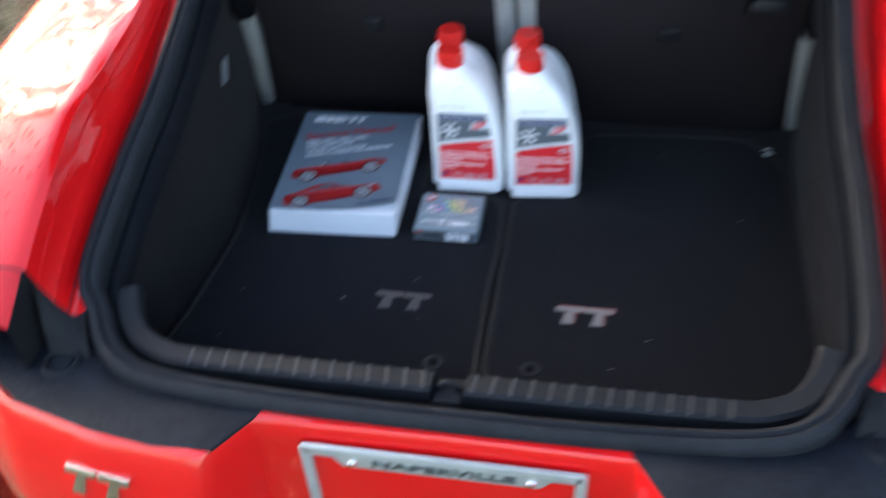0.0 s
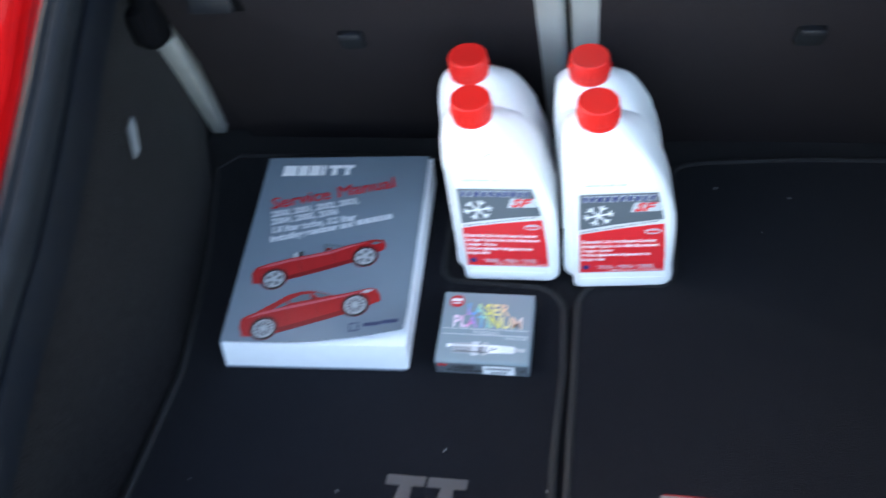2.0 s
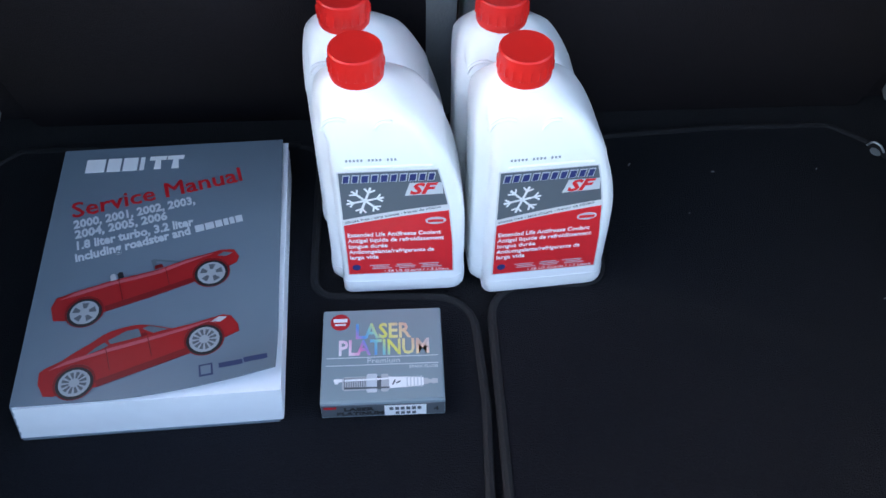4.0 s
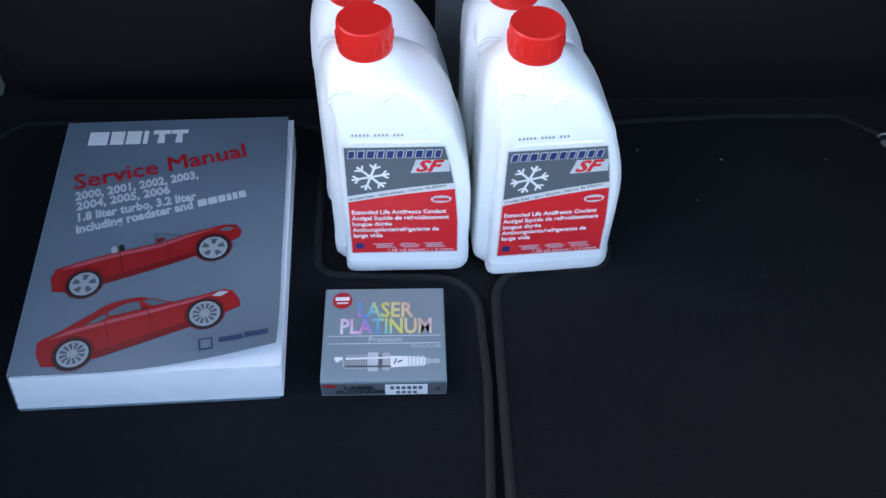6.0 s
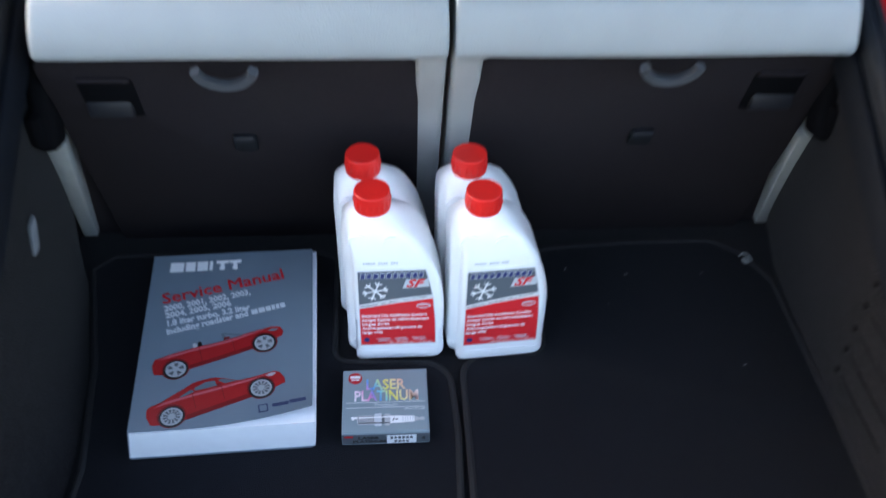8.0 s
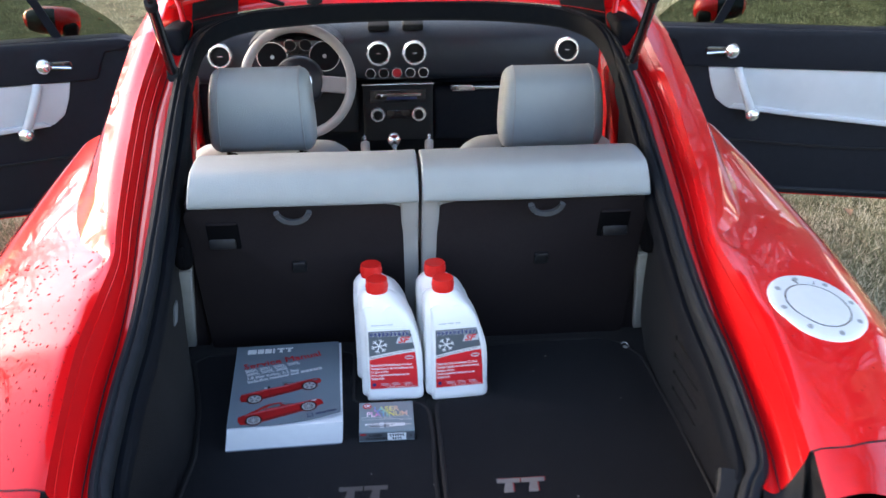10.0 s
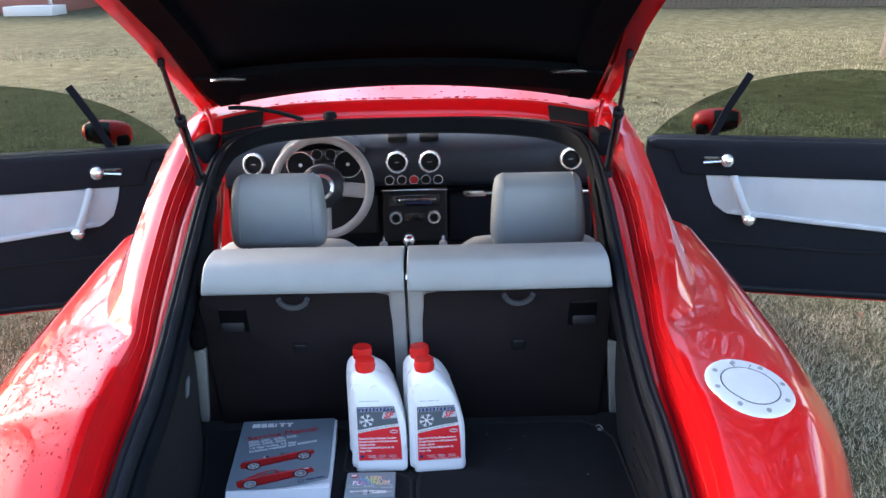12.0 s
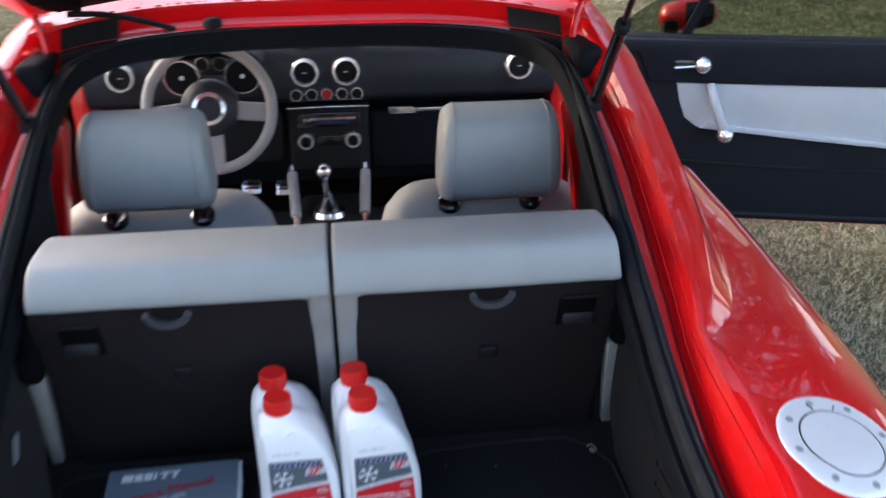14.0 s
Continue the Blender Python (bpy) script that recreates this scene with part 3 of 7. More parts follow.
both("a_pillar", lambda: sweep(spline([(0.575, 1.79, 1.222), (0.63, 2.05, 1.12), (0.71, 2.42, 0.96)], 5), [(-0.02, -0.015), (0.02, -0.02), (0.025, 0.015), (-0.015, 0.02)]), PAINT, car, "", 40)
def roof_rail():
    rows = [[v for xz in r[1:] for v in (xz[0], r[0], xz[1])] for r in RAIL]
    skin = [spline([r[i:i + 3] for i in range(0, len(r), 3)], 5) for r in spline(rows, 5)]
    bm = grid(skin)
    bmesh.ops.recalc_face_normals(bm, faces=bm.faces)
    return bm


both("roof_rail", roof_rail, PAINT, car, "", 50)
both("hinge_pillar", lambda: rbox((0.71, 2.06, 0.60), (0.055, 0.12, 0.62), 0.012, 2), PAINT, car, "bare red door hinge pillar")
both("door_sill", lambda: rbox((0.76, 1.5, 0.30), (0.16, 1.15, 0.14), 0.03, 3), PAINT, car, "red door sill")
both("rear_pillar_inner", lambda: rbox((0.595, 1.05, 0.70), (0.13, 0.05, 0.78), 0.012, 2, Euler((0, radians(-9), 0)).to_matrix()), PAINT, car)

# simple nose, wheels and belly, which close the car
rows = []
for y, w, zt in ((2.05, 0.86, 0.93), (2.45, 0.87, 0.92), (2.9, 0.87, 0.86), (3.3, 0.83, 0.76), (3.6, 0.70, 0.62), (3.72, 0.50, 0.50)):
    rows.append([(w * s, y, 0.25 + (zt - 0.25) * h) for s, h in ((-1, 0), (-1, 0.55), (-0.94, 0.88), (-0.6, 0.99), (0, 1.03), (0.6, 0.99), (0.94, 0.88), (1, 0.55), (1, 0))])
bm = grid([spline(r, 3) for r in spline([[c for p in r for c in p] for r in rows], 3) for r in [[r[i:i + 3] for i in range(0, 27, 3)]]], caps=False)
bmesh.ops.recalc_face_normals(bm, faces=bm.faces)
part("bonnet", bm, PAINT, car, "", 60)
part("front_bumper", rbox((0, 3.66, 0.41), (1.16, 0.16, 0.32), 0.06, 4), PAINT, car)
part("underbody", rbox((0, 1.70, 0.24), (1.40, 3.6, 0.10), 0.03), BLACK_PLASTIC, car)
for y in (0.52, 2.94):
    for side in (1, -1):
        m = Matrix.Translation((side * 0.76, y, 0.315)) @ Euler((0, radians(90 * side), 0)).to_matrix().to_4x4()
        w = part("wheel", lathe([(0.21, -0.09), (0.29, -0.105), (0.315, -0.08), (0.315, 0.08), (0.29, 0.105), (0.22, 0.095)], 36, m), RUBBER, car, "", 50)
        part("rim", lathe([(0.0, 0.05), (0.06, 0.05), (0.12, 0.07), (0.20, 0.08), (0.217, 0.098)], 36, m), ALU, w, "", 50)

# rear bumper with the plate recess, black ledges and sill plates
def rear_outline(inset=0.0, drop=0.0):
    half = [(0.0, -0.143 + inset), (0.212, -0.145 + inset), (0.216, -0.147 + inset), (0.255, -0.203 + inset), (0.261, -0.206 + inset), (0.40, -0.196 + inset), (0.52, -0.166 + inset), (0.615 - inset, -0.10), (0.68 - inset, -0.03), (0.74 - inset, 0.05)]
    half = [(x, y - (drop if abs(x) > 0.25 else drop * 0.2)) for x, y in half]
    dense = []
    for (x0, y0), (x1, y1), k in zip(half, half[1:], (10, 1, 4, 1, 7, 6, 5, 5, 5)):
        dense += [(x0 + (x1 - x0) * i / k, y0 + (y1 - y0) * i / k) for i in range(k)]
    dense.append(half[-1])
    return [(-x, y) for x, y in dense[:0:-1]] + dense


rows = [[(x, y, z) for x, y in rear_outline(i, d)] for z, i, d in ((0.688, 0.016, 0), (0.6905, 0.010, 0), (0.689, 0.004, 0), (0.684, 0.0, 0), (0.66, 0.0, 0.010), (0.62, 0.0, 0.024), (0.56, 0.0, 0.038), (0.45, 0.0, 0.045), (0.34, 0.01, 0.035), (0.26, 0.04, 0.0))]
bm = grid(rows)
bmesh.ops.recalc_face_normals(bm, faces=bm.faces)
bumper = part("rear_bumper", bm, PAINT, car, "smooth red rear bumper with a plate recess", 35)
part("recess_top", prism([(-0.212, -0.137), (0.212, -0.137), (0.205, -0.116), (-0.205, -0.116)], 0.012, Matrix.Translation((0, 0, 0.6785)), 0.002), PAINT, bumper)


def ledge():
    edge = [(0.208, -0.126), (0.214, -0.141), (0.250, -0.194), (0.32, -0.196), (0.40, -0.186), (0.51, -0.157), (0.60, -0.095), (0.655, -0.035), (0.60, -0.03), (0.50, -0.03), (0.455, -0.055), (0.41, -0.10), (0.33, -0.125)]
    return prism(edge, 0.010, Matrix.Translation((0, 0, 0.682)), 0.002)


LEDGE = material("ledge_plastic", (0.0062, 0.0084, 0.0130), 0.65, spec=0.18, vary=0.5, scale=90, stain=0.55, stain_scale=16, second=(0.0125, 0.0162, 0.0235), bump=0.45, bump_scale=140)
both("bumper_ledge", ledge, LEDGE, bumper, "weathered black plastic bumper ledge")
both("ledge_plug", lambda: lathe([(0.0, 0.0035), (0.012, 0.003), (0.0145, 0.0006), (0.0175, 0.0006), (0.0185, 0.006), (0.0225, 0.006), (0.025, 0.0)], 28, Matrix.Translation((0.480, -0.094, 0.692))), RUBBER, bumper)
well = [(-0.36, -0.098, 0.662), (-0.2, -0.100, 0.660), (0, -0.100, 0.659), (0.2, -0.100, 0.660), (0.36, -0.098, 0.662)]
part("sill_channel", sweep(well, [(-0.02, -0.03), (0.02, -0.03), (0.02, 0.0), (-0.02, 0.0)]), BLACK_PLASTIC, car)


def sill_plate(side):
    """A narrow plate with a rolled rear edge, its outer end sweeping up into the opening's trim."""
    x0, x1 = 0.020, 0.330
    outline = [(-0.016, -0.020), (0.014, -0.020), (0.0165, -0.004), (0.015, 0.006), (0.010, 0.0105), (-0.012, 0.0105), (-0.016, 0.006)]
    line = [(x0, -0.069, 0.690), (x0 + 0.1, -0.069, 0.690), (x0 + 0.2, -0.0685, 0.690), (x1, -0.067, 0.6905), (0.365, -0.061, 0.692), (0.398, -0.046, 0.696), (0.420, -0.020, 0.706), (0.432, 0.012, 0.722)]
    bm = sweep(spline(line, 5), outline)
    return bm if side > 0 else mirrored(bm)


SILL = material("sill_plastic", (0.0130, 0.0155, 0.0195), 0.55, spec=0.25, vary=0.5, scale=80, stain=0.5, stain_scale=12, second=(0.0095, 0.0112, 0.0142), bump=0.3, bump_scale=400)
RIBS = material("sill_ribs", (0.050, 0.056, 0.064), 0.6, vary=0.6, scale=80, stain=0.5, stain_scale=20, second=(0.020, 0.0235, 0.028))
for side in (1, -1):
    plate = part("sill_plate", sill_plate(side), SILL, car, "ribbed black plastic sill plate", 35)
    first = rbox((0, -0.0685, 0.7005), (0.0034, 0.028, 0.0026), 0.0008, 1, Euler((0, 0, radians(-7 * side))).to_matrix())
    rib = part("rib", first, RIBS, plate)
    rib.location.x = side * 0.030
    for k in range(1, 14):
        r = rib.copy()
        scene.collection.objects.link(r)
        r.location.x = side * (0.030 + 0.0222 * k)
part("latch", merged(rbox((0, -0.071, 0.680), (0.034, 0.036, 0.014), 0.003), tube(spline([(-0.009, -0.071, 0.686), (-0.009, -0.071, 0.697), (0.0, -0.071, 0.701), (0.009, -0.071, 0.697), (0.009, -0.071, 0.686)], 4), 0.003, 8, up=(0, 1, 0))), RUBBER, car, "hatch latch striker")

# plate frame and badges
FRAME_METAL = material("frame_metal", (0.50, 0.56, 0.55), 0.35, metal=0.45, vary=0.4, scale=60, stain=0.4, stain_scale=20, second=(0.38, 0.43, 0.42))


def plate_frame():
    m = frame_of((0.002, -0.1515, 0.667), (1, 0, 0), (0, 0.0, 1))
    pieces = [prism(rounded(-0.165, -0.17, -0.152, 0.0, 0.006), 0.006, m, 0.002), prism(rounded(0.152, -0.17, 0.165, 0.0, 0.006), 0.006, m, 0.002),
              prism(rounded(-0.160, -0.0165, 0.160, 0.0, 0.006), 0.006, m, 0.002), prism([(-0.125, -0.018), (-0.114, -0.032), (0.114, -0.032), (0.125, -0.018), (0.128, -0.014), (-0.128, -0.014)], 0.0055, m, 0.0015),
              prism(rounded(-0.160, -0.17, 0.160, -0.155, 0.006), 0.006, m, 0.002)]
    return merged(*pieces)


pf = part("plate_frame", plate_frame(), FRAME_METAL, bumper, "dull metal licence plate frame without a plate", 30)
LETTER_DARK = material("letter_dark", (0.10, 0.115, 0.115), 0.5, metal=0.5)
part("lettering", words("NAPERVILLE", 0.0165, frame_of((-0.078, -0.1578, 0.6425), (1, 0, 0), (0, 0, 1)), 0.0006, width=0.165, bold=0.0004), LETTER_DARK, pf)
for x in (-0.103, 0.103):
    part("screw", lathe([(0.0, 0.004), (0.004, 0.0035), (0.006, 0.001), (0.006, 0.0)], 14, frame_of((x + 0.002, -0.1572, 0.6445), (1, 0, 0), (0, 0, 1))), CHROME, pf)


def double_letter(w, h, lean=0.15):
    """Two joined T shapes, w wide and h high, in the xy plane with the top at y = 0."""
    t, s = h * 0.30, w * 0.135
    out = []
    for k in (0, 1):
        x0 = k * w * 0.5
        a, b = x0 + 0.005 * w, x0 + w * 0.48
        c = (a + b) / 2
        out.append([(a, 0), (b, 0), (b - w * 0.02, -t), (c + s * 0.55, -t), (c + s * 0.75 - lean * h, -h), (c - s * 0.75 - lean * h, -h), (c - s * 0.55, -t), (a - w * 0.01, -t)])
    return out


badge = [prism(o, 0.004, frame_of((-0.434, -0.2035, 0.648), (1, -0.14, 0), (0, 0.36, 1)), 0.001) for o in double_letter(0.090, 0.038)]
part("badge", merged(*badge), ALU, bumper, "brushed metal badge", 30)

# fuel filler flap
def filler():
    c = Vector((0.614, 0.178, 0.9050))
    up = Vector((0.30, -0.18, 1)).normalized()
    right = Vector((1, 0, 0)) - up * up.x
    return frame_of(c, right, up.cross(right))


FILLER = filler()
FLAP = material("flap_metal", (0.90, 0.92, 0.92), 0.38, metal=0.45, vary=0.2, scale=60, second=(0.78, 0.8, 0.81))
BOLT = material("bolt_steel", (0.45, 0.47, 0.48), 0.35, metal=0.8)
skin = grid(BODY_ROWS)
SKIN = BVHTree.FromBMesh(skin)
skin.free()


def laid_on_skin(bm):
    """Lets a flat piece, drawn round the flap's centre, follow the fender's curve."""
    axis = (FILLER.to_3x3() @ Vector((0, 0, 1))).normalized()
    for v in bm.verts:
        p = FILLER @ Vector((v.co.x, v.co.y, 0.05))
        hit = SKIN.ray_cast(p, -axis)
        v.co = (hit[0] if hit[0] is not None else FILLER @ Vector((v.co.x, v.co.y, 0))) + axis * v.co.z
    return bm


def disc(radii):
    """Rings of (radius, height) from the centre out, finely divided."""
    return lathe(radii, 56)


flap = part("fuel_flap", laid_on_skin(disc([(0.0, 0.0042), (0.015, 0.0042), (0.03, 0.0040), (0.042, 0.0036), (0.0495, 0.0032), (0.050, 0.0014), (0.0518, 0.0014), (0.0523, 0.0030), (0.060, 0.0030), (0.068, 0.0028), (0.0750, 0.0024), (0.0775, 0.0012), (0.0782, -0.004)])), FLAP, car, "round brushed aluminium fuel flap ringed with bolts", 30)
part("flap_gap", laid_on_skin(disc([(0.0497, 0.0020), (0.0507, 0.0034), (0.0521, 0.0020)])), GLOSS_BLACK, flap)
for x, turn in ((-0.016, 0.6), (0.016, -0.6)):
    part("finger_notch", laid_on_skin(moved(rbox((0, 0, 0.0030), (0.0012, 0.011, 0.0016), 0, 1), Matrix.Translation((x, 0.056, 0)) @ Euler((0, 0, turn)).to_matrix().to_4x4())), GLOSS_BLACK, flap)
for k in range(8):
    a = radians(45 * k + 12)
    m = Matrix.Translation((0.0640 * math.cos(a), 0.0640 * math.sin(a), 0.0028))
    part("bolt", laid_on_skin(lathe([(0.0048, 0.0), (0.0048, 0.0008), (0.0040, 0.0014), (0.0022, 0.0014), (0.0020, 0.0002), (0.0, 0.0002)], 12, m)), BOLT, flap, "", 30)

# hatch, raised
def hatch_z(x, y):
    return 1.298 - 0.304 * (y - 1.18) - 0.042 * (abs(x) / 0.52) ** 2 + 0.02 * max(0, 0.4 - y)


def hatch_half(y):
    return float(np.interp(y, [-0.05, 0.15, 0.42, 0.72, 1.0, 1.25], [0.42, 0.437, 0.458, 0.50, 0.535, 0.56]))


def hatch_sheet(y0, y1, k0, k1, dz, n=17, bow=0.07):
    rows = []
    for f in np.linspace(0, 1, 14):
        row = []
        for s in np.linspace(-1, 1, n):
            y = y0 + (y1 - y0) * f - bow * (1 - s * s) * (1 - f)
            x = s * (hatch_half(y) * (k0 + (k1 - k0) * f))
            row.append((x, y, hatch_z(x, y) + dz))
        rows.append(row)
    return rows


hatch = part("hatch", thick(grid(hatch_sheet(1.25, -0.06, 1.0, 1.0, 0.03)), 0.012), PAINT, car, "raised red tailgate with its black inner trim", 60)
rim = [hatch_sheet(1.25, -0.06, 1.0, 1.0, 0.02)]
edge = [r[-1] for r in rim[0]]
for side in (1, -1):
    part("side_flange", sweep([(side * x, y, z - 0.012) for x, y, z in edge], [(-0.035 * 1, -0.004), (0.0, -0.012), (0.006, 0.02), (-0.004, 0.024)] if side < 0 else [(0.035, -0.004), (0.004, 0.024), (-0.006, 0.02), (0.0, -0.012)]), PAINT, hatch, "", 50)
part("front_flange", sweep([(x, y - 0.01, z - 0.010) for x, y, z in rim[0][0]], [(-0.018, -0.006), (0.018, -0.006), (0.014, 0.02), (-0.014, 0.02)]), PAINT, hatch, "", 50)
HATCH_TRIM = material("hatch_trim", (0.0040, 0.0060, 0.0100), 0.8, spec=0.03, vary=0.4, scale=60, stain=0.4, stain_scale=5, second=(0.008, 0.0085, 0.0105), bump=0.2, bump_scale=800)
HATCH_GLASS = material("hatch_glass", (0.0038, 0.0056, 0.0094), 0.6, spec=0.03, vary=0.3, scale=9, second=(0.006, 0.0065, 0.0085))
part("glass_panel", thick(grid(hatch_sheet(1.215, 0.02, 0.90, 0.86, 0.000, bow=0.06)), 0.006), HATCH_GLASS, hatch, "dark tinted rear window", 60)


def trim_bar(y0, y1, dz):
    rows = [[(s * hatch_half(y) * 0.88, y - 0.05 * (1 - s * s), hatch_z(s * hatch_half(y) * 0.88, y) + dz) for s in np.linspace(-1, 1, 17)] for y in (y0, (y0 * 3 + y1) / 4, y1)]
    return thick(grid(rows), 0.016)


part("front_trim", trim_bar(0.97, 0.74, -0.012), HATCH_TRIM, hatch, "black inner tailgate trim", 40)
part("rear_trim", trim_bar(0.10, -0.04, -0.02), HATCH_TRIM, hatch, "", 40)
for side in (1, -1):
    line = [(side * hatch_half(y) * 0.83, y, hatch_z(hatch_half(y) * 0.83, y) - 0.014) for y in np.linspace(1.10, 0.0, 14)]
    part("side_trim", sweep(line, [(-0.03, -0.012), (0.03, -0.008), (0.032, 0.014), (-0.03, 0.014)]), HATCH_TRIM, hatch, "", 40)

for side in (1, -1):
    lens_shape = [(0.037 * math.cos(radians(a)), (0.003 if a < 180 else 0.016) * math.sin(radians(a))) for a in range(0, 360, 15)]
    y, x = 0.735, 0.368
    m = frame_of((side * x, y, hatch_z(x, y) - 0.036), (side, -0.25, 0.03), (0, 0.95, -0.29))
    part("trim_lens", prism(lens_shape, 0.004, m), BRIGHT, hatch, "bright lens-shaped piece on the tailgate trim")

# gas struts
for side in (1, -1):
    a, b = Vector((side * 0.492, 0.90, 1.118)), Vector((side * 0.468, 0.60, 1.428))
    strut = part("gas_strut", tube([a, a.lerp(b, 0.55)], 0.0105, 12, up=(1, 0, 0)), GLOSS_BLACK, car, "black gas strut")
    part("collar", tube([a.lerp(b, 0.53), a.lerp(b, 0.57)], 0.0125, 12, up=(1, 0, 0)), RUBBER, strut)
    part("rod", tube([a.lerp(b, 0.55), b], 0.0052, 10, up=(1, 0, 0)), GLOSS_BLACK, strut)
    part("ball_joint", rbox(b, (0.015, 0.015, 0.020), 0.006, 2), RUBBER, strut)
    part("foot", rbox(a, (0.024, 0.03, 0.03), 0.007, 2), RUBBER, strut)

# ---- the car: boot trim and seats ----
STRIP_GREY = material("strip_grey", (0.26, 0.265, 0.26), 0.6, vary=0.4, scale=40, stain=0.4, stain_scale=8, second=(0.20, 0.205, 0.20), bump=0.2, bump_scale=500)
PANEL_DARK = material("slot_grey", (0.0040, 0.0038, 0.0044), 0.9, spec=0.1, vary=0.4, scale=200, second=(0.0062, 0.0060, 0.0066))
TAG_GREY = material("tag_grey", (0.13, 0.14, 0.155), 0.5, vary=0.3, scale=60, second=(0.10, 0.108, 0.12))
SLOT_BLACK = material("slot_black", (0.004, 0.004, 0.005), 0.95, spec=0.05)
LEVER_BLACK = material("lever_black", (0.0080, 0.0085, 0.0125), 0.55, vary=0.4, scale=60, second=(0.011, 0.012, 0.016))
HANDLE_GREY = material("handle_grey", (0.055, 0.060, 0.069), 0.5, vary=0.4, scale=60, second=(0.035, 0.038, 0.044))
part("boot_floor", rbox((0, 0.31, FLOOR - 0.014), (0.98, 0.80, 0.016), 0.002), CARPET, car, "black boot floor carpet")
part("boot_front_wall", rbox((0, -0.062, 0.64), (0.80, 0.012, 0.10), 0.003), BLACK_PLASTIC, car)


def side_trim(side):
    low = {1: [(-0.06, 0.40), (0.0, 0.462), (0.1, 0.472), (0.27, 0.470), (0.4, 0.470), (0.55, 0.476), (0.66, 0.502)],
           -1: [(-0.06, 0.39), (0.0, 0.428), (0.1, 0.420), (0.27, 0.408), (0.4, 0.422), (0.55, 0.458), (0.66, 0.510)]}[side]
    rows = []
    for y in np.linspace(-0.06, 0.90, 40):
        x0 = np.interp(y, [a for a, _ in low], [b for _, b in low])
        zt = np.interp(y, [s[0] for s in SIDE], [s[1][1] for s in SIDE]) - 0.012
        xt = np.interp(y, [s[0] for s in SIDE], [s[1][0] for s in SIDE]) + 0.012
        rows.append([(side * (x0 + (xt - 0.012 - x0) * f ** 0.5 + (0.012 * (f > 0.97))), y, FLOOR - 0.02 + (zt - FLOOR + 0.02) * f) for f in np.linspace(0, 1, 12)])
    return thick(grid(rows), 0.004)


trims = {side: part("side_trim", side_trim(side), SIDE_CARPET, car, "dark carpeted boot side trim", 60) for side in (1, -1)}
both("trim_edge", lambda: tube([(0.447 + 0.012 * (y > 0.5), y, np.interp(y, [s[0] for s in SIDE], [s[1][1] for s in SIDE]) - 0.028) for y in np.linspace(0.02, 0.86, 20)], 0.007, 8), RUBBER, car)
def wall_x(side, y, z):
    """The boot side trim's inner face."""
    hit = TRIM_TREES[side].ray_cast(Vector((0, y, z)), Vector((side, 0, 0)))
    return hit[0].x if hit[0] is not None else side * 0.45


TRIM_TREES = {}
for side in (1, -1):
    bm = side_trim(side)
    TRIM_TREES[side] = BVHTree.FromBMesh(bm)
    bm.free()
for k in range(5):
    z = 0.651 + 0.0355 * k
    slot = [(wall_x(1, y, z) - 0.0004, y, z) for y in np.linspace(0.325, 0.222, 7)]
    part("vent_slot", tube(slot, 0.0020, 6), SIDE_CARPET, trims[1])
    part("vent_hole", rbox((wall_x(1, 0.337, z) - 0.0005, 0.337, z), (0.003, 0.006, 0.008), 0.001, 1), PANEL_DARK, trims[1])
tag_m = frame_of((-0.4425, 0.436, 0.794), (0.40, 1, 0.1), (0, 0.25, 1))
part("luggage_hook", prism([(-0.012, -0.019), (-0.001, -0.015), (0.012, 0.010), (0.014, 0.020), (0.002, 0.013)], 0.004, tag_m, 0.001), TAG_GREY, trims[-1], "small grey plastic tag")
for side in (1,):
    part("tie_down", merged(tube(spline([(side * 0.440, 0.566, 0.602), (side * 0.436, 0.570, 0.608), (side * 0.430, 0.575, 0.609), (side * 0.426, 0.577, 0.603)], 4), 0.0011, 8), lathe([(0.006, 0.0), (0.006, 0.001), (0.003, 0.002), (0.0, 0.002)], 14, Matrix.Translation((side * 0.434, 0.570, 0.600)))), BOLT, car, "chrome tie-down loop")


def cushion(side):
    """The padded leather top: a square-shouldered roll that widens downwards, with tight corners."""
    prof = [(0.545, 0.960), (0.512, 0.964), (0.5045, 0.968), (0.502, 0.976), (0.503, 0.990), (0.509, 1.010), (0.518, 1.0235), (0.532, 1.030), (0.560, 1.0325), (0.600, 1.031), (0.640, 1.022), (0.668, 1.002), (0.672, 0.97), (0.60, 0.957)]
    prof = spline(prof, 4, closed=True)
    cy, cz = 0.585, 0.996
    rows = []
    x0, x1 = 0.003, 0.424 if side > 0 else 0.418
    for f, k in ((0.0, 0.945), (0.001, 0.972), (0.004, 0.990), (0.009, 0.998), (0.018, 1.0), (0.10, 1.0), (0.3, 1.003), (0.5, 1.006), (0.7, 1.003), (0.90, 1.0), (0.980, 1.0), (0.990, 0.998), (0.995, 0.990), (0.999, 0.972), (1.0, 0.945)):
        row = []
        for y, z in prof:
            slope = 0.0045 * (0.985 - z) / 0.035                 # ends lean in towards the top
            a, b = x0 - 0.25 * min(0.0, slope) * 0.5, x1 + slope
            x = a + (b - a) * f
            sag = 0.0012 * math.sin(x * 61 + side) * math.sin(z * 90)
            row.append((side * x, cy + (y - cy) * k + sag, cz + (z - cz) * k))
        rows.append(row)
    bm = grid(rows, ring=True, caps=True)
    bmesh.ops.recalc_face_normals(bm, faces=bm.faces)
    return bm


